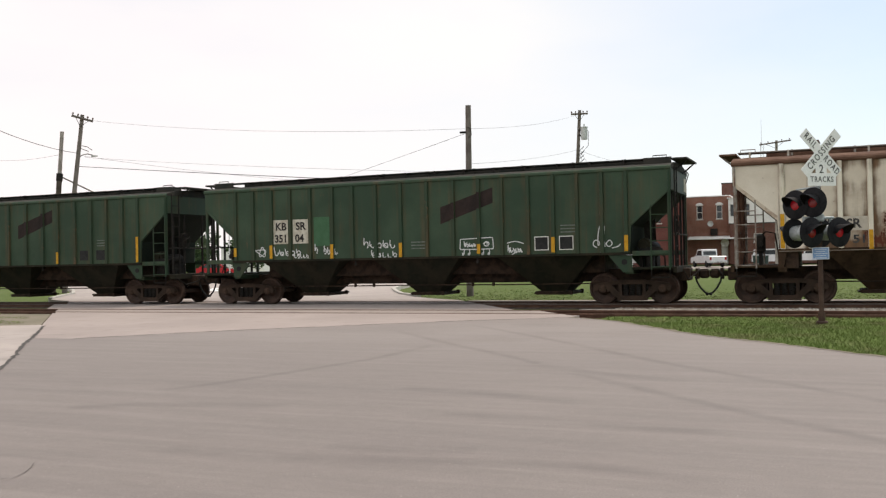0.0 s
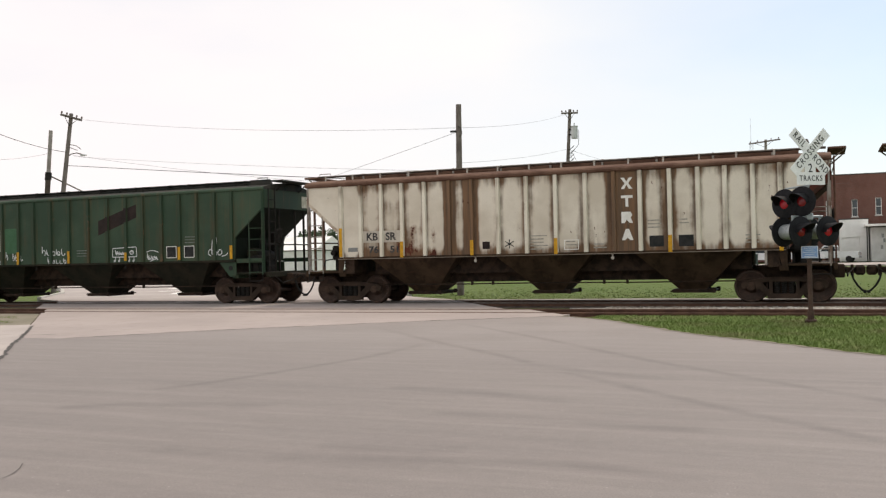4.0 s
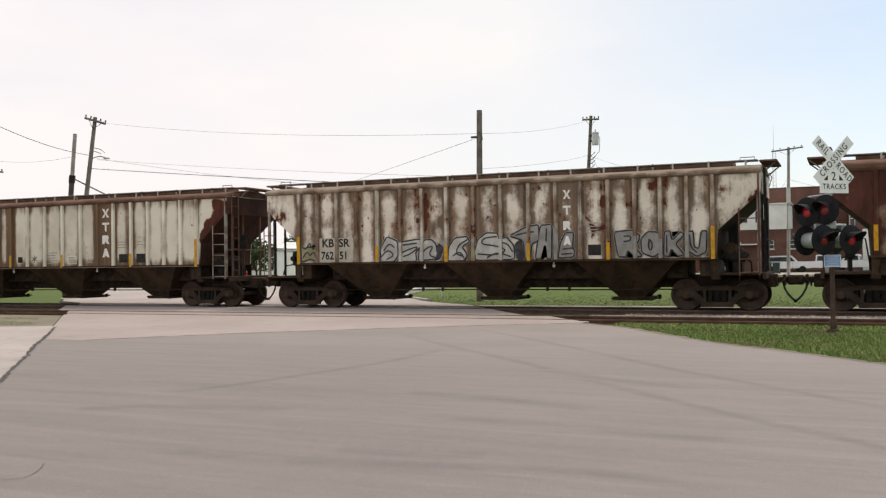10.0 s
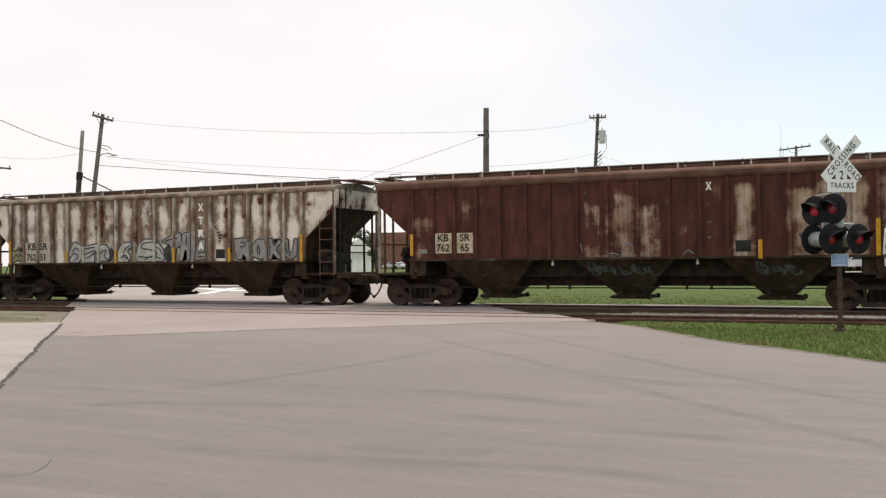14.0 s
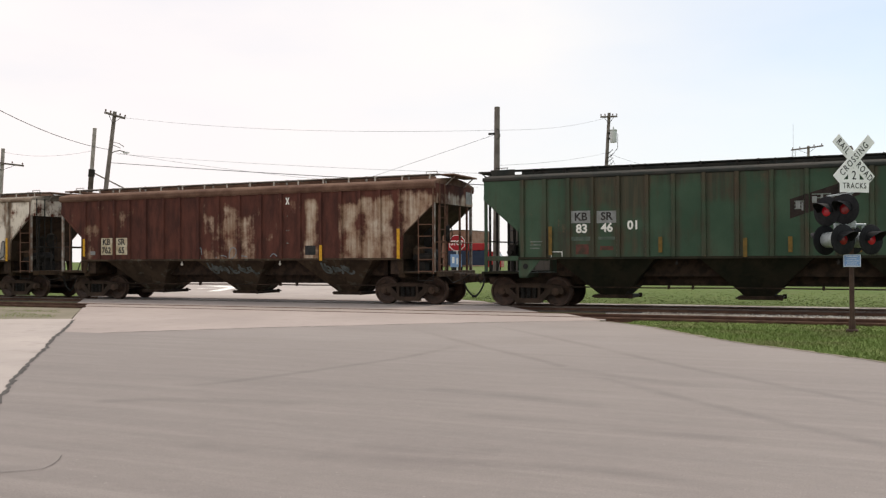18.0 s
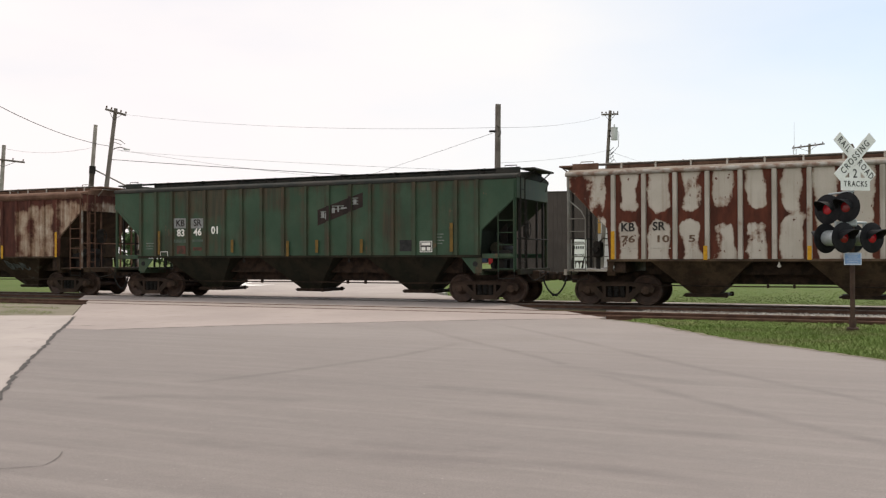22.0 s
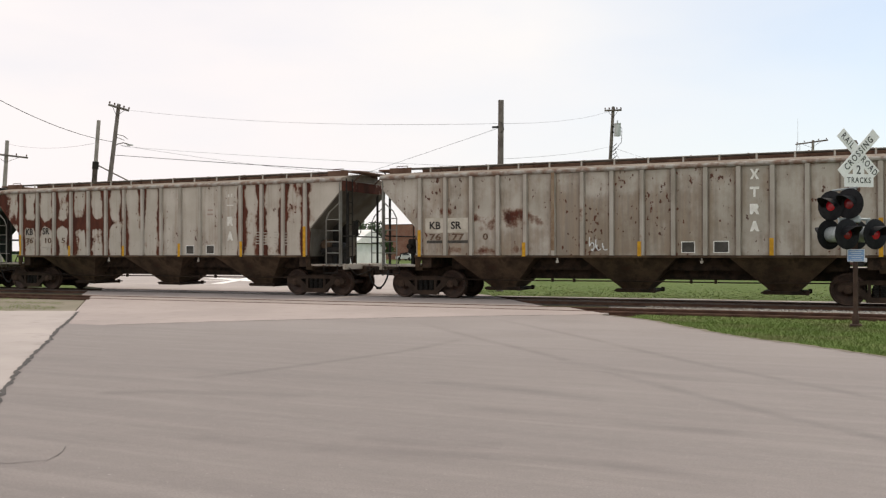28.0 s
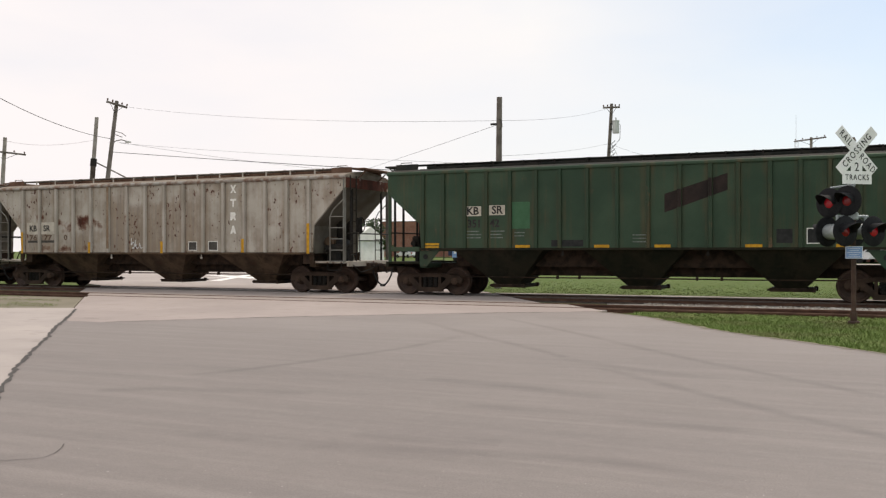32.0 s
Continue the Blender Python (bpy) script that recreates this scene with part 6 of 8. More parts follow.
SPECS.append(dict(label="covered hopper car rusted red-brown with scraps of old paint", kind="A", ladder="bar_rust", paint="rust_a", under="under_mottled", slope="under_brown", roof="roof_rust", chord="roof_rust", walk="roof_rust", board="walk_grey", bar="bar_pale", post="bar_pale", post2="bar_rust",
         eave=0.17, tape=tape([(-6.86, 1.66, 2.35), (3.87, 1.46, 1.99), (6.84, 1.52, 2.5)]), placard="plate_grey",
         patch=[(-6.09, -5.48, 1.72, 2.36, "plate_cream"), (-5.32, -4.75, 1.72, 2.36, "plate_cream"), (3.2, 3.62, 1.66, 1.98, "plate_black"), (-6.6, -6.35, 1.72, 1.86, "plate_grey")],
         words=[("KB", -5.78, 2.20, 0.32, 1.0, "letter_black"), ("SR", -5.03, 2.20, 0.32, 1.0, "letter_black"), ("762", -5.78, 1.88, 0.33, 0.92, "letter_black"), ("65", -5.03, 1.88, 0.33, 0.92, "letter_black")],
         mark=(2.40, 0.17, "letter_white", (3.42,)), bars=[(2.46, 2.50, 3.0, 1), (2.43, 2.48, 2.5, 1), (2.52, 2.56, 2.5, 1), (2.44, 2.54, 2.06, 1)], chalk_ink="spray_blue", under_scrawl=((1, -1.1, 1.1, 5), (2, -0.6, 0.7, 3)),
         chalk=[[(-1.3, 1.5), (-1.34, 1.9), (-1.26, 1.98), (-1.22, 1.7)], [(0.0, 1.56), (0.02, 1.84), (0.14, 1.96), (0.32, 1.9), (0.28, 1.62), (0.1, 1.56)], [(0.35, 1.58), (0.55, 1.66), (0.8, 1.6)], [(1.75, 1.6), (1.9, 1.74), (2.05, 1.62)], [(-0.6, 1.58), (-0.3, 1.68), (-0.1, 1.6)]]))
# top chord coloured darker than the body to cancel light from above
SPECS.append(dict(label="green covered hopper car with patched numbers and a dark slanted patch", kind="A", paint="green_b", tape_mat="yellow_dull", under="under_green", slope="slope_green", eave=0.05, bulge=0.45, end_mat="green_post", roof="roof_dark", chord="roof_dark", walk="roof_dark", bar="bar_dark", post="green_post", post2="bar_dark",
         logo=1, tape=tape([(-5.93, 1.6, 2.47), (-2.6, 1.66, 2.11), (-0.25, 1.52, 2.05), (0.94, 1.64, 2.07), (2.68, 1.63, 2.08), (5.97, 1.65, 2.57)]),
         patch=[(-5.29, -4.69, 2.56, 2.93, "plate_grey"), (-4.5, -3.91, 2.55, 2.91, "plate_grey"), (-5.15, -4.75, 1.62, 1.92, "plate_rust"), (-5.29, -4.69, 2.03, 2.15, "plate_faint"), (-4.45, -3.95, 2.05, 2.14, "plate_faint"), (-4.4, -4.0, 1.74, 1.86, "plate_rust"), (4.08, 4.52, 1.67, 2.04, "plate_black"), (4.88, 5.20, 1.86, 1.95, "letter_white"), (4.88, 5.02, 1.69, 1.80, "letter_white"), (5.07, 5.20, 1.69, 1.80, "letter_white"), (4.82, 5.26, 1.64, 2.0, "plate_dim"), (1.08, 1.20, 2.84, 3.02, "plate_grey"), (1.23, 1.28, 2.78, 3.0, "plate_grey"), (1.5, 1.62, 2.98, 3.16, "plate_grey"), (1.72, 1.78, 3.02, 3.2, "plate_grey"), (1.86, 2.08, 3.12, 3.17, "plate_grey"), (2.34, 2.46, 3.26, 3.42, "plate_grey")],
         words=[("KB", -4.99, 2.74, 0.33, 1.0, "letter_black"), ("SR", -4.2, 2.74, 0.33, 1.0, "letter_black"), ("83", -4.96, 2.38, 0.36, 1.0, "letter_white"), ("46", -4.19, 2.40, 0.36, 1.0, "letter_white"), ("01", -3.4, 2.46, 0.36, 1.0, "letter_white")],
         frames=[(4.82, 5.26, 1.64, 2.0), (-5.93, -5.57, 1.5, 1.71)], bars=[(5.3, 5.7, 2.2, 4), (-6.6, -6.2, 2.0, 3), (1.05, 1.3, 3.02, 3), (1.5, 2.1, 3.2, 2), (2.3, 2.6, 3.45, 3)]))
SPECS.append(dict(label="light grey covered hopper car with rust peeling beside its posts", kind="B", paint="grey_a", under="under_dusty", slope="slope_grey", end_mat="end_rust", roof="roof_pale", chord="bar_pale", walk="roof_rust", board="walk_grey", bar="bar_rust", post="ladder_grey", post2="bar_dark", ribs="grey_post", platform="grey_b", left_ladder=1,
         tape=tape([(-6.79, 1.40, 2.23), (-4.12, 1.38, 1.78), (-1.36, 1.38, 1.76), (1.33, 1.36, 1.84), (4.12, 1.36, 1.9), (6.79, 1.36, 2.4)]),
         patch=[(1.6, 1.98, 1.44, 1.77, "plate_dim"), (2.53, 2.9, 1.45, 1.78, "plate_dim"), (3.46, 3.74, 3.18, 3.22, "mark_faded"), (3.5, 3.56, 3.5, 3.6, "mark_faded"), (3.64, 3.7, 3.5, 3.62, "mark_faded"), (2.6, 2.82, 3.02, 3.07, "mud_pink"), (2.58, 2.84, 2.86, 2.92, "mud_pink")],
         words=[("KB", -6.36, 2.33, 0.34, 1.0, "letter_black"), ("SR", -5.45, 2.35, 0.34, 1.0, "letter_black"), ("76", -6.35, 1.98, 0.28, 1.5, "letter_brown"), ("10", -5.35, 1.98, 0.28, 1.5, "letter_brown"), ("5", -4.5, 1.98, 0.28, 1.5, "letter_brown")],
         frames=[(1.6, 1.98, 1.44, 1.77), (2.53, 2.9, 1.45, 1.78)], mark=(3.47, 0.26, "mark_faded", (3.48, 2.95, 2.46, 1.93)), mark_from=2, bars=[(-6.6, -6.0, 1.7, 1), (-5.7, -5.0, 1.7, 1), (4.72, 4.95, 2.2, 5), (5.0, 5.28, 2.18, 5), (5.5, 5.72, 2.2, 5), (5.8, 6.1, 2.16, 5)], bar_ink="stencil_faint"))
SPECS.append(dict(label="light grey covered hopper car with scattered rust spots", kind="B", paint="grey_b", under="under_dusty", slope="slope_grey", end_mat="end_rust", roof="roof_pale", chord="bar_pale", walk="roof_rust", board="walk_grey", bar="bar_rust", post="ladder_grey", post2="bar_dark", ribs="grey_post", platform="grey_b", left_ladder=1,
         tape=tape([(-6.79, 1.36, 2.22), (-3.2, 1.37, 1.8), (0.38, 1.38, 1.81), (4.05, 1.40, 1.88), (6.79, 1.36, 2.4)]),
         patch=[(1.58, 1.97, 1.47, 1.8, "plate_dim"), (2.48, 2.91, 1.47, 1.81, "plate_dim"), (-6.6, -5.1, 2.13, 2.6, "plate_pale"), (-6.55, -6.0, 1.79, 1.88, "plate_dim"), (-5.9, -5.1, 1.79, 1.88, "plate_dim")],
         words=[("KB", -6.26, 2.35, 0.33, 1.0, "letter_black"), ("SR", -5.52, 2.35, 0.33, 1.0, "letter_black"), ("76", -6.25, 1.98, 0.28, 1.5, "letter_brown"), ("77", -5.45, 1.98, 0.28, 1.5, "letter_brown"), ("0", -4.5, 1.98, 0.28, 1.3, "letter_brown")],
         frames=[(1.58, 1.97, 1.47, 1.8), (2.48, 2.91, 1.47, 1.81)], mark=(3.47, 0.25, "letter_white", (3.53, 3.03, 2.55, 2.07)), mark_tall=0.29, sprayed_posts=[(-2.263, "post_brown", 3.95)], scrawl=[(-1.15, -0.55, 1.55, 1.95, 3)]))
SPECS.append(dict(label="dull green covered hopper car with flat yellow strips along its sill", kind="A", paint="green_a", ribs="green_post", under="under_green", slope="slope_green", eave=0.05, bulge=0.45, end_mat="green_post", roof="roof_dark", chord="green_a", walk="roof_dark", bar="bar_dark", post="green_post", post2="bar_dark",
         logo=1, tape=[(-6.53, 1.53, 1.60, 0.5), (-6.53, 1.63, 1.70, 0.5), (-3.43, 1.53, 1.63, 0.48), (-0.93, 1.53, 1.63, 0.46), (0.87, 1.53, 1.63, 0.46), (3.4, 1.53, 1.63, 0.46), (5.75, 1.53, 1.63, 0.46)],
         patch=[(-5.39, -4.81, 2.55, 2.86, "plate_pale"), (-4.54, -4.01, 2.57, 2.88, "plate_pale"), (-3.77, -3.19, 2.14, 2.97, "plate_green"), (4.0, 4.42, 1.66, 2.05, "plate_black"), (4.8, 5.2, 1.66, 2.05, "plate_black"), (-2.5, -1.5, 1.58, 1.78, "plate_black")],
         words=[("KB", -5.1, 2.70, 0.34, 1.0, "letter_black"), ("SR", -4.27, 2.72, 0.34, 1.0, "letter_black"), ("351", -5.04, 2.30, 0.34, 0.95, "letter_black"), ("42", -4.35, 2.31, 0.34, 0.95, "letter_black")],
         frames=[(4.78, 5.22, 1.64, 2.07)], bars=[(-5.3, -4.8, 2.05, 3), (-4.5, -4.0, 2.05, 3), (-3.7, -3.3, 2.0, 2), (0.0, 0.6, 1.9, 3)]))
M["end_rust"] = car_paint("half_rusted_grey_end", GREY, GREY_WORN, 0.7, (6, 6, 6), streak=0.8)
M["ladder_grey"] = plain("weathered_grey_post_paint", (0.24, 0.235, 0.215), (0.15, 0.135, 0.115), 0.7, 0, 1.5)
TRAIN = [hopper_car(i, spec) for i, spec in enumerate(SPECS)]


# ---- the crossing signal ----
def crossing_signal():
    mast = thing("crossing_signal", pose(-0.28, -7.45, 0, 0, -0.1, 0), "rusty crossing signal mast with crossbuck and red flashing lamps", "crossing signal")
    part("mast", Shape().tube([(0, 0, -0.2), (0, 0, 3.76)], 0.05, 14).tube([(0, 0, 3.76), (0, 0, 3.80), (0, 0, 3.84)], 0.066, 14, 0.03), M["mast"], mast, smooth=40)
    part("base_flange", Shape().box(-0.12, 0.12, -0.12, 0.12, -0.12, -0.02, 0.02).tube([(0, 0, -0.04), (0, 0, 0.16)], 0.072, 12), M["mast"], mast, "rusty cast base")
    # signs face the street, turned 40 degrees
    face = pose(0, 0, 0, 0, 0, 40)
    for k, words in ((1, ("CROSSING", 0.0)), (-1, ("RAIL", -0.37, "ROAD", 0.37))):
        m = face @ pose(0, -0.10 - (0.012 if k > 0 else 0), 3.55, 0, -k * 45, 0)
        blade = part("crossbuck_blade", Shape().box(-0.62, 0.62, -0.004, 0.004, -0.118, 0.118), M["sign_white"], mast, at=m)
        for word, off in zip(words[::2], words[1::2]):
            part("lettering", text_mesh(word, 0.20, M["sign_black"], 0.80 if k > 0 else 0.74, 1.28), None, blade, at=(off, -0.008, 0.0))
    plate = part("count_plate", Shape().box(-0.14, 0.14, -0.105, -0.098, 3.02, 3.36), M["sign_white"], mast, at=face)
    part("lettering", text_mesh("2", 0.26, M["sign_black"], 0.9, 1.01), None, plate, at=(0, -0.109, 3.20))
    plate = part("tracks_plate", Shape().box(-0.36, 0.36, -0.118, -0.111, 2.85, 3.12), M["sign_white"], mast, at=face)
    part("lettering", text_mesh("TRACKS", 0.165, M["sign_black"], 0.82, 1.25), None, plate, at=(0, -0.122, 2.985))

    def lamp(x, y, z, yaw, lit):
        """One flasher: black target disc, housing, visor and red lens, facing -y of its own frame."""
        m = pose(x, y, z, 0, 0, yaw)
        disc = part("target_disc", Shape().turn([(0.10, -0.012), (0.305, -0.012), (0.32, 0.0), (0.305, 0.014), (0.10, 0.014)], 32), M["signal_black"], mast, "matt black round target disc", at=m, smooth=40)
        part("housing", Shape().turn([(0.15, 0.012), (0.165, 0.05), (0.165, 0.24), (0.12, 0.29), (0.02, 0.30)], 24), M["signal_silver"], disc, "silver lamp housing", smooth=40)
        part("lens", Shape().turn([(0.108, -0.014), (0.09, -0.028), (0.06, -0.038), (0.01, -0.042)], 24), M["lamp_lit" if lit else "lamp_dim"], disc, "red lamp lens", smooth=40)
        n = 14
        verts, faces = [], []
        for i in range(n + 1):
            a = radians(-10 + 200 * i / n)
            depth = 0.12 + 0.26 * max(0.0, math.sin(a))
            for r, yy in ((0.158, -0.01), (0.158, -depth), (0.166, -depth), (0.166, -0.01)):
                verts.append((r * math.cos(a), yy, r * math.sin(a)))
        for i in range(n):
            for j in range(4):
                faces.append((4 * i + j, 4 * i + (j + 1) % 4, 4 * i + 4 + (j + 1) % 4, 4 * i + 4 + j))
        faces += [(0, 1, 2, 3), (4 * n + 3, 4 * n + 2, 4 * n + 1, 4 * n)]
        part("visor", Shape().add(verts, faces), M["signal_black"], disc, smooth=40)

    # lower pairs, back to back, along the street
    arm = Vector((math.cos(radians(40)), math.sin(radians(40)), 0))
    out = Vector((arm.y, -arm.x, 0))
    for k, lit in ((-1, False), (1, True)):
        p = arm * (0.345 * k - 0.05) + out * 0.24
        lamp(p.x, p.y, 1.86, 44, lit)
        p = arm * (0.345 * k - 0.05) - out * 0.32
        lamp(p.x, p.y, 1.86, 224, not lit)
    part("cross_arm", Shape().tube([tuple(-arm * 0.42 + Vector((0, 0, 2.18))), tuple(arm * 0.36 + Vector((0, 0, 2.18)))], 0.028, 10).box(-0.1, 0.1, -0.1, 0.1, 2.1, 2.26, 0.02), M["signal_silver"], mast, "silver pipe arm")
    for k in (-1, 1):
        q = arm * (0.345 * k - 0.05)
        part("hanger", Shape().tube([(q.x, q.y, 2.20), (q.x, q.y, 1.98)], 0.03, 8), M["signal_silver"], mast)
    # upper pair for the side street
    lamp(-0.47, -0.02, 2.47, -34, True)
    lamp(-0.11, -0.22, 2.50, -30, False)
    part("cross_arm", Shape().tube([(-0.45, 0.14, 2.80), (0.04, -0.12, 2.84)], 0.022, 10).tube([(-0.42, 0.1, 2.8), (-0.42, 0.1, 2.6)], 0.028, 8).tube([(0, -0.1, 2.83), (0, -0.1, 2.64)], 0.028, 8), M["signal_silver"], mast, "silver pipe arm")
    part("junction_box", Shape().box(-0.14, 0.10, -0.11, 0.11, 2.52, 2.72, 0.03), M["signal_black"], mast)
    plate = part("notice_plate", Shape().box(-0.17, 0.17, -0.086, -0.078, 1.29, 1.55), M["sign_blue"], mast, "small blue notice plate with white lines", at=pose(0, 0, 0, 0, 0, 8))
    for i, w in enumerate((0.12, 0.09, 0.13, 0.10, 0.12)):
        part("notice_line", Shape().box(-w, w, -0.092, -0.089, 1.50 - 0.044 * i, 1.508 - 0.044 * i), M["sign_white"], plate)
    s = Shape()
    for x0, x1, z0, z1 in ((-0.165, 0.165, 1.535, 1.545), (-0.165, 0.165, 1.295, 1.305), (-0.165, -0.155, 1.305, 1.535), (0.155, 0.165, 1.305, 1.535)):
        s.box(x0, x1, -0.092, -0.089, z0, z1)
    part("notice_border", s, M["sign_white"], plate)
    return mast


crossing_signal()


# ---- poles and wires ----
def pole(base, top, r0, r1, label, arms=(), wood="wood_pole"):
    """A wooden utility pole from base to top; arms: height along it, half length, compass turn of the arm."""
    b, t = Vector(base), Vector(top)
    ob = thing("utility_pole", Matrix.Translation(b), label, "utility pole", "utility poles")
    d = t - b
    part("pole", Shape().tube([tuple(d * (i / 6) + Vector((0, 0, -0.3 if i == 0 else 0))) for i in range(7)], r0, 12, r1), M[wood], ob, smooth=40)
    for z, half, turn, *tilt in arms:
        p = d * (z / d.z)
        m = Matrix.Translation(p) @ pose(0, 0, 0, 0, *(tilt or (0,)), turn)
        arm = part("cross_arm", Shape().box(-half, half, -0.14 - r1, -r1, -0.06, 0.06, 0.01), M["wood_pole"], ob, at=m)
        for k in (-0.92, -0.45, 0.45, 0.92):
            part("insulator", kept("insulator", lambda: Shape().tube([(0, 0, 0.05), (0, 0, 0.12)], 0.022, 8).tube([(0, 0, 0.11), (0, 0, 0.17), (0, 0, 0.22)], 0.06, 8, 0.035).mesh("insulator", M["porcelain"], 40)), None, arm, at=(k * half, -0.07 - r1, 0))
        for k in (-1, 1):
            part("brace", Shape().tube([(k * half * 0.6, -0.1 - r1, -0.04), (0, -r1, -0.5)], 0.016, 5), M["bar_dark"], arm)
    return ob


pp = pole((-14.09, 7.53, 0), (-14.0, 7.53, 7.85), 0.15, 0.115, "plain grey wooden pole standing in the grass by the kerb")

part("wire_bracket", Shape().tube([(0.05, -0.1, 6.95), (0.22, -0.12, 6.85), (0.26, -0.12, 6.6), (0.08, -0.1, 6.45)], 0.018, 6).box(-0.25, 0.0, -0.16, -0.1, 6.68, 6.76), M["bar_dark"], pp, "small steel wire bracket")
rp = pole((-17.92, 38.8, 0), (-17.22, 38.96, 12.25), 0.165, 0.115, "leaning wooden utility pole with a short crossarm and transformer", [(11.95, 0.62, 12)])
part("transformer", Shape().tube([(0, 0, 0), (0, 0, 0.86)], 0.25, 18).tube([(0, 0, 0.86), (0, 0, 0.93)], 0.27, 18).tube([(0, 0, 0.93), (0, 0, 1.15)], 0.05, 8), M["can"], rp, "grey transformer can", at=(1.02, 0.1, 10.05), smooth=40)
for z in (10.3, 10.7):
    part("transformer_bracket", Shape().box(0.6, 0.85, 0.0, 0.2, z, z + 0.1), M["bar_dark"], rp)
coil = Shape()
for z in (8.3, 8.6, 8.9, 9.2):
    coil.tube([(0.5, -0.1, z), (0.75, -0.15, z + 0.06), (0.98, -0.2, z + 0.22), (1.05, -0.2, z + 0.3)], 0.025, 5)
part("service_racks", coil, M["bar_dark"], rp)
part("drop_loop", Shape().tube([(1.1, 0.1, 10.9), (1.35, 0.1, 10.6), (1.32, 0.1, 9.6), (0.75, 0.0, 8.9)], 0.02, 5), M["wire"], rp)
fp = pole((-4.95, 63.0, 0), (-4.74, 63.0, 11.75), 0.17, 0.12, "weathered utility pole with a long crossarm by the lot", [(11.55, 1.85, -40)], "pole_grey")
part("meter_box", Shape().box(-0.05, 0.32, -0.35, -0.12, 6.6, 8.0, 0.02).box(0.05, 0.42, -0.32, -0.12, 4.2, 6.3, 0.02), M["can"], fp, "grey boxes fixed to the pole")
part("conduit", Shape().tube([(0.12, -0.16, 0), (0.28, -0.16, 6.6)], 0.035, 6), M["can"], fp)
lp = pole((-42.36, 13.63, 0), (-41.50, 14.44, 10.55), 0.165, 0.11, "leaning wooden utility pole with a short crossarm and a lamp arm", [(10.3, 0.62, 50, 14)])
part("cable_arm", Shape().tube([(0.70, 0.66, 8.72), (1.05, 0.98, 8.62), (1.25, 1.16, 8.42)], 0.02, 6).tube([(0.70, 0.66, 8.55), (1.1, 1.02, 8.35)], 0.02, 6), M["wood_pole"], lp)
part("lamp_arm", Shape().tube([(0.64, 0.60, 7.92), (0.82, 0.77, 8.12), (1.05, 0.98, 8.2), (1.28, 1.19, 8.12)], 0.03, 6), M["wood_pole"], lp)
part("lamp_head", Shape().box(1.18, 1.52, 1.10, 1.34, 8.03, 8.12, 0.04), M["can"], lp, "grey street lamp head")
part("guy_brace", Shape().tube([(-0.15, -0.2, 6.9), (1.17, 1.1, 5.95), (3.2, 3.2, 4.5)], 0.042, 6), M["wood_pole"], lp)
sp = pole((-42.8, 13.2, 0), (-42.33, 13.65, 9.5), 0.135, 0.11, "leaning bare wooden pole beside the lamp pole", wood="pole_grey")
part("collar", Shape().tube([(0.0, 0.0, -0.2), (0.17, 0.16, 3.4), (0.34, 0.32, 6.9)], 0.15, 10), M["bark"], sp, "dark stub pole bound to its foot")
part("bolted_band", Shape().tube([(0.325, 0.305, 6.55), (0.35, 0.33, 7.0)], 0.185, 10), M["bar_dark"], sp, "dark steel band")
pole((-57.5, 19.3, 0), (-57.16, 19.68, 9.7), 0.18, 0.13, "wooden utility pole with one crossarm near the street corner", [(8.6, 1.45, 48, 5)], "pole_grey")
tower = thing("radio_mast", Matrix.Translation((-9.2, 110.8, 0)), "thin grey lattice radio mast behind the brick buildings", "radio mast")
lattice = Shape()
for a in range(3):
    x, y = 0.28 * math.cos(a * 2.094), 0.28 * math.sin(a * 2.094)
    x1, y1 = 0.28 * math.cos((a + 1) * 2.094), 0.28 * math.sin((a + 1) * 2.094)
    lattice.tube([(x, y, 0), (x, y, 16.5)], 0.03, 5)
    for i in range(33):
        lattice.tube([(x, y, i * 0.5), (x1, y1, i * 0.5 + 0.5)], 0.016, 4)
part("lattice", lattice, M["can"], tower)
part("whip", Shape().tube([(0, 0, 16.4), (0, 0, 20.3)], 0.03, 6, 0.015), M["can"], tower)


def wire(a, b, sag, r=0.018):
    a, b = Vector(a), Vector(b)
    pts = [tuple(a.lerp(b, i / 16) - Vector((0, 0, sag * 4 * (i / 16) * (1 - i / 16)))) for i in range(17)]
    ob = part("overhead_wire", Shape().tube(pts, r, 5), M["wire"])
    return tagged(ob, "thin dark overhead wire strung between the poles", "wire", "overhead wires")


WIRES_NEAR = [
    ((-41.72, 14.25, 8.23), (-35.0, -0.6, 8.6), 0.35, 0.024),
    ((-41.4, 14.5, 7.98), (-14.05, 7.53, 5.05), 0.12, 0.008),
    ((-41.35, 14.62, 10.24), (-14.03, 7.53, 6.88), 0.35, 0.007),
    ((-14.03, 7.53, 6.88), (-17.3, 38.9, 11.95), 0.25, 0.008),
    ((-41.7, 14.25, 7.44), (-14.05, 7.53, 4.56), 0.05, 0.024),
    ((-14.03, 7.53, 6.72), (-46.0, 36.0, 5.6), 0.1, 0.012),
    ((-14.03, 7.53, 5.4), (-17.5, 38.9, 9.3), 0.15, 0.009),
    ((-17.4, 38.9, 9.3), (-19.0, 79.5, 11.4), 0.3, 0.012),
]
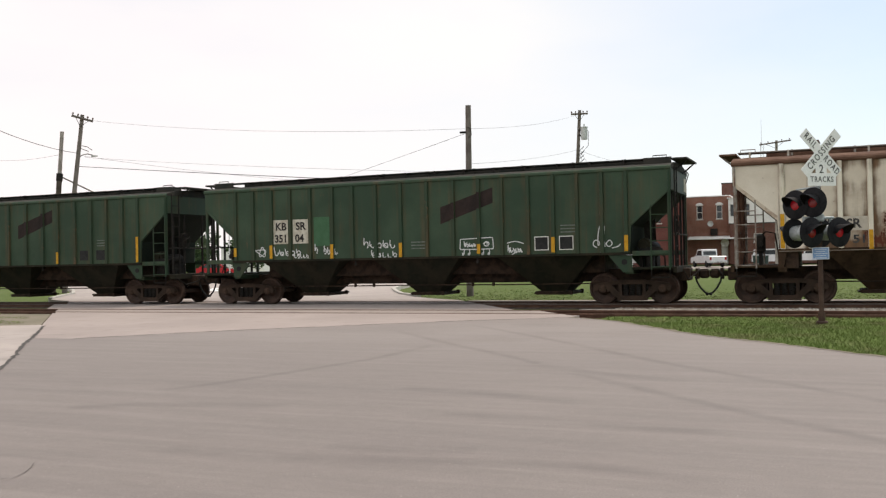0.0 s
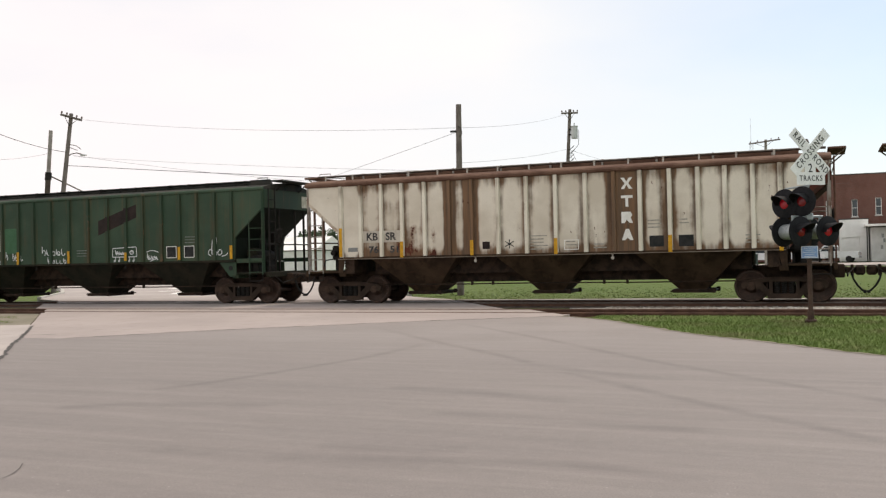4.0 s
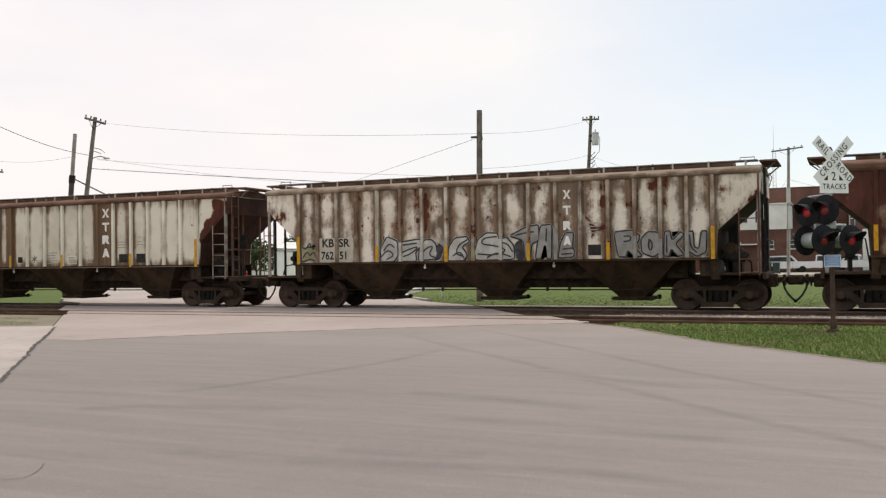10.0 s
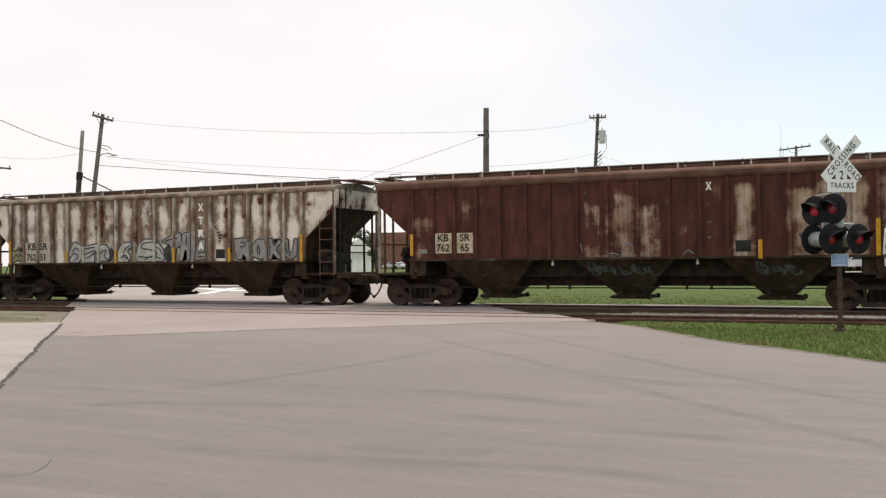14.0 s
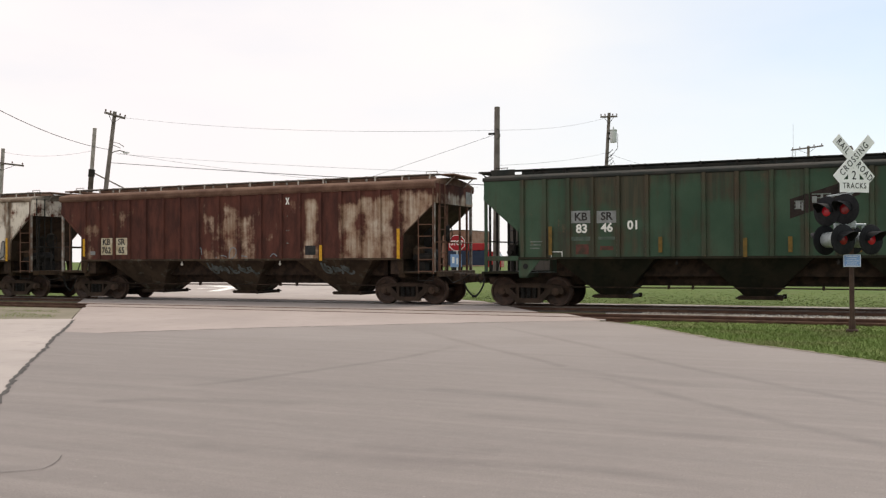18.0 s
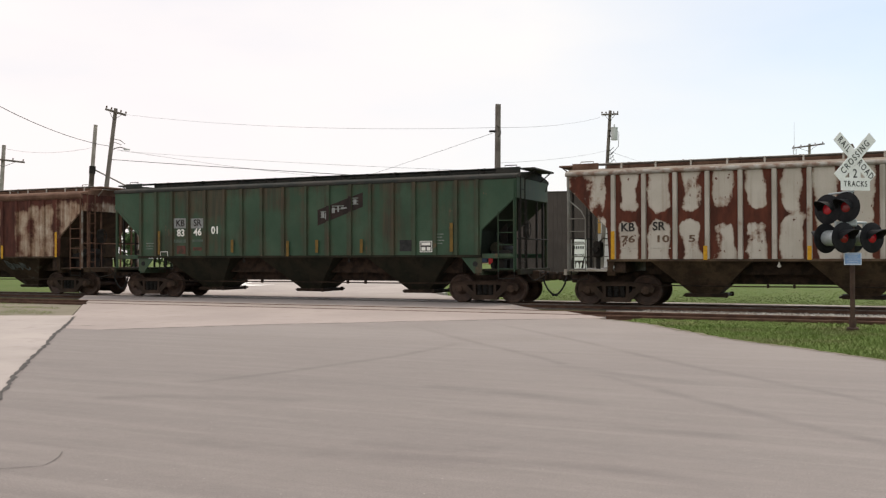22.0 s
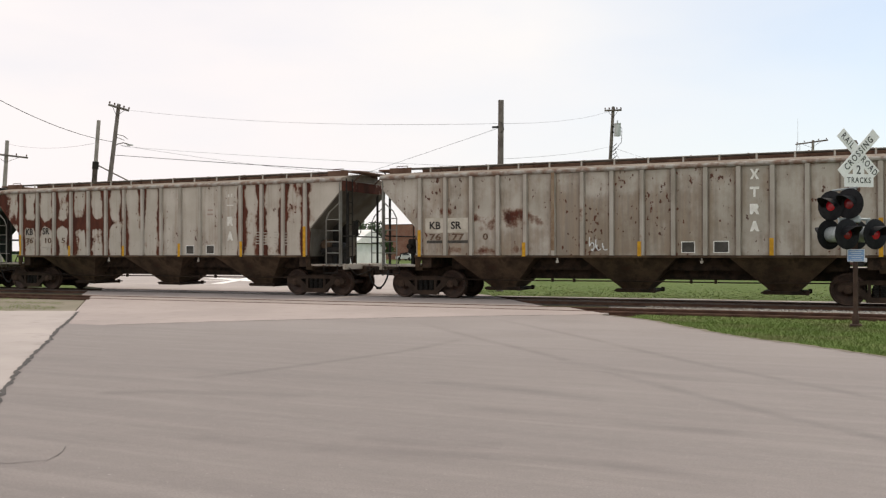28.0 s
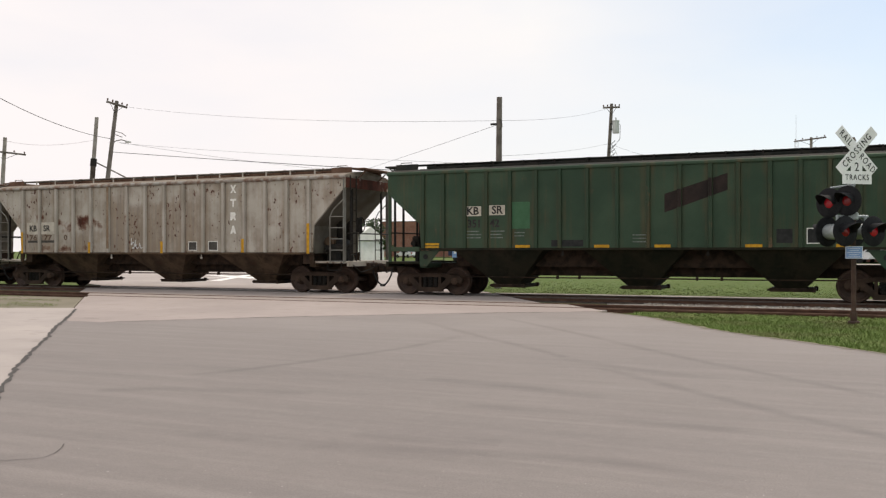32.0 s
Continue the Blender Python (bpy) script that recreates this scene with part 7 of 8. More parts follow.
WIRES_FAR = [
    ((-57.3, 19.5, 9.5), (-42.4, 13.6, 8.15), 0.35, 0.010),
    ((-41.47, 14.5, 8.05), (-30.0, 44.5, 7.6), 0.5, 0.012),
    ((-4.8, 63.0, 9.0), (-9.0, 89.6, 7.6), 0.4, 0.015),
    ((-4.8, 63.0, 8.4), (-12.0, 89.4, 6.4), 0.3, 0.015),
    ((-4.8, 63.0, 8.8), (3.0, 88.8, 9.0), 0.4, 0.015),
    ((-17.4, 38.9, 9.6), (-24.0, 80.4, 8.4), 0.5, 0.016),
    ((-17.4, 38.9, 9.3), (-25.0, 80.4, 8.0), 0.5, 0.016),
]
for a, b, sag, r in WIRES_NEAR + WIRES_FAR:
    wire(a, b, sag, max(0.006, r * 0.7))


# ---- buildings ----
def wall_holes(w, h, holes, thick=0.3):
    """A front wall along x, from y = 0 back to thick, pierced by holes of (x0, x1, z0, z1), as one joined shell."""
    xs = sorted({0.0, w, *(v for hole in holes for v in hole[:2])})
    zs = sorted({0.0, h, *(v for hole in holes for v in hole[2:4])})
    nx, nz = len(xs), len(zs)

    def solid(i, j):
        if not (0 <= i < nx - 1 and 0 <= j < nz - 1):
            return False
        mx, mz = (xs[i] + xs[i + 1]) / 2, (zs[j] + zs[j + 1]) / 2
        return not any(a < mx < b and c < mz < d for a, b, c, d in holes)

    def at(i, j, back):
        return (i * nz + j) * 2 + back
    faces = []
    for i in range(nx - 1):
        for j in range(nz - 1):
            if not solid(i, j):
                continue
            ring = [(i, j), (i + 1, j), (i + 1, j + 1), (i, j + 1)]
            faces += [tuple(at(*p, 0) for p in ring), tuple(at(*p, 1) for p in ring[::-1])]
            for (a, b), near in zip(zip(ring, ring[1:] + ring[:1]), ((i, j - 1), (i + 1, j), (i, j + 1), (i - 1, j))):
                if not solid(*near):
                    faces.append((at(*a, 0), at(*a, 1), at(*b, 1), at(*b, 0)))
    return Shape().add([(x, y, z) for x in xs for z in zs for y in (0.0, thick)], faces)


def building(name, label, x, y, w, d, h, wall, roof="roofing", windows=(), doors=(), cap="trim_dark", frame_mat="white_wall", arched=False, turn=0.0):
    ob = thing(name, pose(x, y, 0, 0, 0, turn), label, "building", "buildings beyond the tracks")
    holes = [(a, b, c, e) for a, b, c, e in windows] + [(a, b, 0.0, e) for a, b, e in doors]
    part("front_wall", wall_holes(w, h, holes), M[wall], ob)
    part("side_wall", Shape().box(0.0, 0.3, 0.302, d, 0, h), M[wall], ob)
    part("side_wall", Shape().box(w - 0.3, w, 0.302, d, 0, h), M[wall], ob)
    part("back_wall", Shape().box(0.302, w - 0.302, d - 0.3, d, 0, h), M[wall], ob)
    part("roof", Shape().box(0.31, w - 0.31, 0.31, d - 0.31, h - 0.5, h - 0.3), M[roof], ob)
    part("parapet_cap", Shape().box(-0.06, w + 0.06, -0.06, 0.36, h, h + 0.12, 0.02).box(-0.06, 0.36, 0.37, d, h, h + 0.12, 0.02).box(w - 0.36, w + 0.06, 0.37, d, h, h + 0.12, 0.02), M[cap], ob)
    for a, b, c, e in windows:
        f = Shape()
        t = 0.07
        f.box(a, b, 0.10, 0.18, c, c + t).box(a, b, 0.10, 0.18, e - t, e).box(a, a + t, 0.10, 0.18, c + t, e - t).box(b - t, b, 0.10, 0.18, c + t, e - t).box(a + t, b - t, 0.11, 0.17, (c + e) / 2 - 0.03, (c + e) / 2 + 0.03)
        win = part("window", f, M[frame_mat], ob, "white sash window frame")
        part("pane", Shape().box(a + t, b - t, 0.13, 0.15, c + t, (c + e) / 2 - 0.03), M["pane"], win)
        part("pane", Shape().box(a + t, b - t, 0.12, 0.14, (c + e) / 2 + 0.03, e - t), M["pane"], win)
        part("sill", Shape().box(a - 0.1, b + 0.1, -0.08, 0.10, c - 0.12, c, 0.01), M["kerb"], win)
        if arched:
            mid, half = (a + b) / 2, (b - a) / 2 + 0.12
            arc = [(mid + half * math.cos(radians(q)), e + 0.34 * math.sin(radians(q))) for q in range(0, 181, 20)] + [(mid - half + 0.2, e), (mid + half - 0.2, e)]
            part("arched_lintel", Shape().prism(arc, -0.06, -0.004), M["white_wall"], win, "white arched lintel")
    for a, b, e in doors:
        leaf = part("door", Shape().box(a + 0.02, b - 0.02, 0.12, 0.18, 0.0, e - 0.02), M["white_wall"], ob, "pale door")
        for i in range(4):
            part("door_panel", Shape().box(a + 0.12, b - 0.12, 0.10, 0.118, 0.1 + i * (e - 0.2) / 4, (i + 0.9) * (e - 0.2) / 4 + 0.05, 0.008), M["white_wall"], leaf)
    return ob


yb = building("ochre_building", "two-storey ochre painted building with white sash windows", -34.0, 80.4, 11.3, 12, 8.95, "yellow_wall",
              windows=[(7.5, 8.3, 6.2, 7.95), (9.65, 10.45, 6.2, 7.95), (9.7, 10.5, 1.6, 3.2)])
part("grey_ground_floor", Shape().box(3.0, 7.2, -0.12, -0.01, 0.0, 4.2, 0.02), M["grey_wall"], yb, "bare grey stucco on the ground floor")
dk = building("siding_building", "dark grey-brown building clad in ribbed metal siding", -30.7, 53.6, 8.3, 16, 7.45, "metal_siding", cap="trim_dark", turn=15)
for i in range(21):
    part("siding_rib", kept("siding_rib", lambda: Shape().prism([(-0.05, 0), (-0.03, -0.04), (0.03, -0.04), (0.05, 0)], 0.05, 7.4, "z").mesh("siding_rib", M["metal_siding"])), None, dk, at=(0.15 + 0.4 * i, -0.003, 0))
building("white_annex", "narrow white annex between the siding and ochre buildings", -25.6, 67.8, 1.6, 6, 5.6, "white_wall", turn=14)
building("maroon_building", "maroon brick building with bricked-up windows", -22.6, 77.0, 7.5, 13, 7.95, "brick_dark", windows=[(4.3, 4.7, 4.9, 6.4)], turn=9, frame_mat="brick_dark")
bb = building("brick_house", "two-storey red brick building with arched white lintels", -17.0, 90.0, 5.3, 9, 8.35, "brick_red", arched=True,
              windows=[(1.35, 2.05, 5.6, 7.3), (3.7, 4.4, 5.6, 7.3)], doors=[(4.2, 5.0, 2.3)], cap="white_wall")
part("satellite_dish", Shape().turn([(0.02, 0.10), (0.25, 0.04), (0.36, -0.05), (0.35, -0.06), (0.02, 0.08)], 18, (3.0, -0.3, 5.0)).tube([(3.0, -0.2, 5.0), (3.0, 0.0, 4.8)], 0.03, 6), M["can"], bb, "grey satellite dish")
part("satellite_dish", Shape().turn([(0.02, 0.10), (0.36, 0.04), (0.5, -0.05), (0.49, -0.06), (0.02, 0.08)], 18, (4.7, -0.4, 2.6)).tube([(4.7, -0.3, 2.6), (4.7, 0.0, 2.4)], 0.03, 6), M["white_wall"], bb, "white satellite dish")
part("awning", Shape().prism([(-1.6, 3.05), (0.0, 3.4), (0.0, 3.5), (-1.6, 3.15)], 0.4, 7.4, "x"), M["white_wall"], bb, "white metal awning")
part("air_conditioner", Shape().box(3.0, 3.8, -0.5, -0.01, 3.6, 4.4, 0.03), M["bar_dark"], bb, "dark air conditioner in the wall")
tb = building("tall_brick_block", "tall brown brick block with a plain parapet and chimney", -13.2, 95.6, 15.0, 16, 10.25, "brick_brown")
part("chimney", Shape().box(1.3, 1.9, 1.2, 2.1, 9.9, 10.95, 0.02), M["brick_brown"], tb)
wb = building("low_brick_store", "low dark brick store with small white-framed windows", -11.65, 89.0, 12.3, 6.3, 4.85, "brick_brown", windows=[(2.75, 3.75, 2.6, 3.65), (5.2, 6.4, 2.6, 3.65), (8.0, 9.0, 2.6, 3.65)])
bay = part("upper_bay", wall_holes(5.7, 3.0, [(0.2, 0.85, 0.85, 2.3), (1.75, 2.45, 0.85, 2.3)]), M["white_wall"], wb, "white clapboard upper bay", at=(-0.1, -0.1, 4.95))
for a in (0.2, 1.75):
    part("pane", Shape().box(a + 0.06, a + 0.62, 0.14, 0.16, 0.92, 2.24), M["pane"], bay)
part("bay_fill", Shape().box(0.0, 5.7, 0.32, 5.9, 0.0, 2.8), M["grey_wall"], bay)
part("bay_roof", Shape().box(-0.15, 5.9, -0.2, 6.1, 3.0, 3.12, 0.02), M["white_wall"], bay)
building("corner_brick_block", "long brown brick block with tall narrow white windows", 0.2, 89.0, 18.0, 14, 9.95, "brick_brown", windows=[(0.2, 0.8, 5.0, 7.0), (2.95, 3.6, 5.1, 7.1), (5.45, 6.1, 5.2, 7.2), (8.2, 8.85, 5.3, 7.3)])
wg = building("white_garage", "white clapboard garage with a panelled overhead door", 1.7, 83.0, 2.9, 5.6, 4.6, "white_wall", doors=[(0.22, 2.0, 2.64)])
for i in range(14):
    part("clapboard", Shape().prism([(-0.03, 0.16 + 0.32 * i), (-0.004, 0.47 + 0.32 * i), (-0.004, 0.16 + 0.32 * i)], 2.06, 2.88, "x"), M["white_wall"], wg)
gs = building("grey_metal_shed", "grey metal shed with a flat overhanging roof and faded paint marks", 4.75, 80.0, 7.0, 7, 3.6, "grey_wall")
part("overhanging_roof", Shape().box(-0.6, 7.2, -1.2, 7.1, 3.73, 3.95, 0.02), M["white_wall"], gs, "flat white overhanging roof")
for x in (-0.45, 2.9):
    part("porch_post", Shape().box(x - 0.06, x + 0.06, -1.1, -0.98, 0.0, 3.72), M["bar_dark"], gs)
for x, z in ((1.0, 1.3), (1.25, 2.0), (1.1, 2.5)):
    part("paint_smear", Shape().box(x - 0.12, x + 0.12, -0.012, -0.004, z, z + 0.42), M["plate_grey"], gs)
building("white_gable_shed", "long white shed with a pale metal roof", -78.0, 81.5, 14.2, 9, 2.7, "white_wall", roof="white_wall")
gr = part("gable_roof", Shape().prism([(-0.3, 2.7), (9.3, 2.7), (4.5, 4.6)], -0.3, 14.5, "x"), M["white_wall"])
gr.matrix_basis = pose(-78.0, 81.5, 0.13)
tagged(gr, "pale metal gable roof on the long white shed", "roof", kind="structure")
building("low_brick_hall", "low red brick hall with a flat roof", -94.8, 147.2, 20.0, 14, 7.4, "brick_red")
building("far_white_store", "far white storefront with a flat roof", -69.3, 66.0, 4.5, 8, 3.2, "white_wall")


# ---- signs and small things beyond the tracks ----
def stop_sign():
    ob = thing("stop_sign", pose(-17.58, 11.46, 0, 0, 0, 8), "red stop sign with a blue plate below it on a post", "stop sign")
    part("post", Shape().box(-0.03, 0.03, 0.012, 0.06, -0.2, 2.6), M["can"], ob)
    for r, y0, y1, mat, name in ((0.38, 0.0, 0.008, "sign_white", "rim"), (0.352, -0.004, -0.001, "sign_red", "face")):
        octo = [(r / math.cos(math.pi / 8) * math.cos(radians(22.5 + 45 * i)), 2.25 + r / math.cos(math.pi / 8) * math.sin(radians(22.5 + 45 * i))) for i in range(8)]
        part(name, Shape().prism(octo, y0, y1), M[mat], ob)
    part("lettering", text_mesh("STOP", 0.30, M["sign_white"], 0.85), None, ob, at=(0, -0.008, 2.25))
    plate = part("blue_plate", Shape().box(-0.32, 0.22, 0.0, 0.008, 1.12, 1.72), M["sign_blue"], ob, "pale blue plate with white marks")
    part("white_bars", Shape().box(-0.24, -0.12, -0.006, -0.002, 1.3, 1.6).box(-0.02, 0.04, -0.006, -0.002, 1.25, 1.55).box(0.08, 0.14, -0.006, -0.002, 1.25, 1.55), M["sign_white"], plate)


stop_sign()


def wash_sign():
    ob = thing("board_sign", pose(-22.2, 47.9, 0), "white changeable-letter board sign above a row of white pickets", "sign")
    part("board", Shape().box(-0.66, 0.66, -0.06, 0.06, 1.12, 2.92, 0.04), M["sign_white"], ob)
    for x in (-0.5, -0.17, 0.17, 0.5):
        part("picket", Shape().prism([(x - 0.12, -0.1), (x + 0.12, -0.1), (x + 0.12, 0.82), (x, 1.0), (x - 0.12, 0.82)], -0.02, 0.02), M["sign_white"], ob)
    part("rail", Shape().box(-0.62, 0.62, 0.022, 0.06, 0.42, 0.52), M["sign_white"], ob)
    for x in (-0.45, 0.45):
        part("leg", Shape().box(x - 0.05, x + 0.05, 0.062, 0.12, -0.1, 1.12), M["can"], ob)
    for z, n, h in ((2.62, 8, 0.1), (2.1, 5, 0.26)):
        s = Shape()
        for i in range(n):
            s.box(-0.48 + i * 0.96 / n, -0.48 + (i + 0.62) * 0.96 / n, -0.07, -0.063, z, z + h)
        part("letter_row", s, M["sign_black"], ob, "row of small dark letters")
    part("lettering", text_mesh("CAR WASH", 0.24, M["sign_black"], 0.9), None, ob, at=(0, -0.066, 1.6))


wash_sign()
rs = thing("round_sign", pose(-52.5, 44.2, 0), "round red sign with a white rim on a pole", "sign")
part("pole", Shape().tube([(0, 0.1, -0.2), (0, 0.1, 4.3)], 0.05, 8), M["can"], rs)
part("rim", Shape().turn([(0.01, 0.0), (0.36, 0.0), (0.36, 0.05), (0.01, 0.05)], 20, (0, 0, 4.5)), M["sign_white"], rs)
part("face", Shape().turn([(0.01, -0.012), (0.30, -0.012), (0.30, -0.004), (0.01, -0.004)], 20, (0, 0, 4.5)), M["sign_red"], rs)
part("band", Shape().box(-0.24, 0.24, -0.02, -0.014, 4.44, 4.56), M["sign_white"], rs)
im = thing("ice_chest", pose(-17.95, 69.6, 0), "red and white ice chest against the maroon building", "ice chest")
part("cabinet", Shape().box(-0.55, 0.5, -0.35, 0.4, 0.0, 0.95, 0.03), M["car_white"], im)
part("red_top", Shape().box(-0.55, 0.5, -0.35, 0.4, 0.96, 1.65, 0.03), M["car_red"], im)
part("lid", Shape().box(-0.55, 0.5, -0.36, 0.4, 1.66, 1.78, 0.03), M["car_white"], im)
sh = thing("display_rack", pose(-19.6, 69.6, 0), "white metal display rack against the maroon building", "rack")
part("shelf", Shape().box(-0.95, 0.95, -0.3, 0.3, 1.30, 1.42, 0.01), M["car_white"], sh)
part("shelf", Shape().box(-0.2, 0.95, -0.3, 0.3, 0.55, 0.62, 0.01), M["car_white"], sh)
for x in (-0.9, -0.2, 0.9):
    part("leg", Shape().box(x - 0.04, x + 0.04, -0.28, 0.28, 0.0, 1.3), M["car_white"], sh)
part("crate", Shape().box(-0.1, 0.85, -0.25, 0.25, 0.63, 1.1, 0.02), M["grey_wall"], sh)
tr = thing("utility_trailer", pose(-17.2, 49.2, 0), "dark utility trailer carrying a red tank", "trailer")
part("bed", Shape().box(-0.95, 0.95, -0.9, 0.9, 0.6, 2.4, 0.04), M["bar_dark"], tr)
part("tank", Shape().tube([(-0.4, 0, 2.72), (0.75, 0, 2.84)], 0.32, 14), M["car_red"], tr, "red tank", smooth=40)
for x in (-0.5, 0.5):
    for y in (-0.95, 0.95):
        part("wheel", Shape().turn([(0.1, -0.1), (0.33, -0.1), (0.35, 0), (0.33, 0.1), (0.1, 0.1)], 18, (x, y, 0.35)), M["rubber"], tr, smooth=40)
part("draw_bar", Shape().tube([(0.95, 0, 0.6), (1.9, 0, 0.5), (2.0, 0, 0.0)], 0.04, 6), M["bar_dark"], tr)
for x, y in ((-6.95, 65.9), (-6.2, 66.1)):
    b = thing("wheeled_bin", pose(x, y, 0), "dark green wheeled bin standing on the lot", "bin", "wheeled bins")
    part("body", Shape().prism([(-0.28, 0.06), (0.28, 0.06), (0.33, 1.02), (-0.33, 1.02)], -0.32, 0.32), M["bin_green"], b)
    part("lid", Shape().box(-0.36, 0.36, -0.36, 0.36, 1.025, 1.1, 0.02), M["bin_green"], b)
    for k in (-0.25, 0.25):
        part("wheel", Shape().turn([(0.02, -0.03), (0.1, -0.03), (0.1, 0.03), (0.02, 0.03)], 12, (k, 0.3, 0.1)), M["rubber"], b)


# ---- parked vehicles ----
def vehicle(name, label, x, y, turn, length, paint, kind):
    """A parked vehicle along its own x axis, 1.8 m wide."""
    ob = thing(name, pose(x, y, 0, 0, 0, turn), label, "vehicle", "parked vehicles")
    a, w = length / 2, 0.88
    if kind == "pickup":
        prof = [(-a, 0.45), (-a, 1.05), (-a + 0.1, 1.12), (-0.35, 1.12), (0.0, 1.15), (a - 1.3, 1.12), (a - 0.1, 0.98), (a, 0.85), (a, 0.45)]
        cab, side = [(-0.45, 1.10), (-0.35, 1.75), (-0.15, 1.82), (0.85, 1.80), (1.45, 1.12)], [(-0.30, 1.18), (-0.24, 1.66), (0.75, 1.68), (1.2, 1.18)]
    elif kind == "suv":
        prof = [(-a, 0.4), (-a, 1.0), (-a + 0.1, 1.1), (a - 1.2, 1.08), (a - 0.1, 0.92), (a, 0.8), (a, 0.4)]
        cab, side = [(-a + 0.05, 1.06), (-a + 0.3, 1.72), (0.5, 1.76), (a - 1.15, 1.06)], [(-a + 0.4, 1.14), (-a + 0.55, 1.6), (0.4, 1.62), (a - 1.5, 1.14)]
    else:
        prof = [(-a, 0.35), (-a, 0.85), (-a + 0.15, 0.95), (-a + 0.7, 0.98), (a - 1.3, 0.92), (a - 0.15, 0.78), (a, 0.65), (a, 0.35)]
        cab, side = [(-a + 0.55, 0.95), (-a + 1.15, 1.40), (0.35, 1.42), (a - 1.2, 0.92)], [(-a + 0.9, 1.0), (-a + 1.25, 1.33), (0.25, 1.35), (a - 1.6, 1.0)]
    part("body", Shape().prism(prof, -w, w), M[paint], ob)
    part("cabin", Shape().prism(cab, -w + 0.1, w - 0.1), M[paint], ob)
    for k in (-1, 1):
        part("side_glass", Shape().prism(side, k * (w - 0.105), k * (w - 0.085)), M["pane"], ob)
        for px in (-a + 0.95, a - 0.95):
            wheel = part("wheel", Shape().turn([(0.18, k * -0.10), (0.31, k * -0.10), (0.34, k * -0.06), (0.34, k * 0.06), (0.31, k * 0.1), (0.18, k * 0.1)], 20, (px, k * (w - 0.08), 0.34)), M["rubber"], ob, smooth=40)
            part("rim", Shape().turn([(0.02, k * 0.08), (0.19, k * 0.09), (0.19, k * -0.05), (0.02, k * -0.05)], 14, (px, k * (w - 0.08), 0.34)), M["chrome"], wheel)
        part("tail_lamp", Shape().box(-a - 0.02, -a + 0.05, k * (w - 0.22), k * (w - 0.02), 0.72, 1.0), M["tail_red"], ob)
        part("head_lamp", Shape().box(a - 0.05, a + 0.02, k * (w - 0.30), k * (w - 0.04), 0.62, 0.78), M["sign_white"], ob)
    back = cab[0][0] + 0.06
    part("rear_glass", Shape().prism([(cab[0][0] - 0.012, cab[0][1] + 0.12), (cab[1][0] - 0.012, cab[1][1] - 0.1), (cab[1][0] + 0.02, cab[1][1] - 0.1), (back, cab[0][1] + 0.12)], -w + 0.22, w - 0.22), M["pane"], ob)
    top, foot = cab[-2], cab[-1]
    part("windscreen", Shape().prism([(top[0] + 0.06, top[1] - 0.06), (foot[0] + 0.012, foot[1] + 0.06), (foot[0] - 0.06, foot[1] + 0.06), (top[0] - 0.02, top[1] - 0.06)], -w + 0.2, w - 0.2), M["pane"], ob)
    for k, px in ((-1, -a - 0.08), (1, a - 0.04)):
        part("bumper", Shape().box(px, px + 0.12, -w + 0.04, w - 0.04, 0.42, 0.6, 0.03), M["chrome"], ob)
    return ob


vehicle("pickup_truck", "white pickup truck parked on the lot, tailgate towards the tracks", -11.8, 68.6, 118, 5.2, "car_white", "pickup")
vehicle("sport_utility_vehicle", "white sport utility vehicle parked by the brick store", -5.9, 76.8, 8, 4.7, "car_white", "suv")
vehicle("pickup_truck", "white pickup truck parked beside the pole", -2.6, 77.0, 4, 5.3, "car_white", "pickup")
vehicle("sedan", "white sedan parked near the ochre building", -19.6, 57.5, 20, 4.4, "car_white", "sedan")
vehicle("pickup_truck", "white pickup parked at the white garage", 1.0, 79.5, 170, 5.2, "car_white", "pickup")
vehicle("sedan", "white sedan parked before the brick hall", -76.6, 122.9, 160, 4.6, "car_white", "sedan")
vehicle("sport_utility_vehicle", "silver-blue van parked before the white shed", -78.7, 110.4, 165, 4.6, "car_silver", "suv")
vehicle("sedan", "bright red sedan parked beyond the street", -56.4, 47.6, 28, 4.5, "car_red", "sedan")
vehicle("sport_utility_vehicle", "white van facing the tracks beyond the street corner", -61.0, 45.0, -50, 4.8, "car_white", "suv")
bt = thing("box_truck", pose(-40.5, 68.0, 0, 0, 0, 12), "dark blue box truck with a red top band", "vehicle", "parked vehicles")
part("box", Shape().box(-2.6, 2.0, -1.1, 1.1, 0.8, 2.45, 0.05), M["car_blue"], bt)
part("red_band", Shape().box(-2.62, 2.02, -1.12, 1.12, 2.46, 3.25, 0.05), M["car_red"], bt)
part("cab", Shape().prism([(2.1, 0.6), (3.6, 0.6), (3.6, 1.4), (3.2, 2.3), (2.1, 2.35)], -1.0, 1.0), M["car_red"], bt)
part("windscreen", Shape().prism([(3.58, 1.45), (3.62, 1.45), (3.25, 2.22), (3.2, 2.22)], -0.9, 0.9), M["pane"], bt)
for px in (-1.6, 2.8):
    for k in (-1, 1):
        part("wheel", Shape().turn([(0.15, -0.14), (0.45, -0.14), (0.48, 0), (0.45, 0.14), (0.15, 0.14)], 18, (px, k * 0.95, 0.48)), M["rubber"], bt, smooth=40)


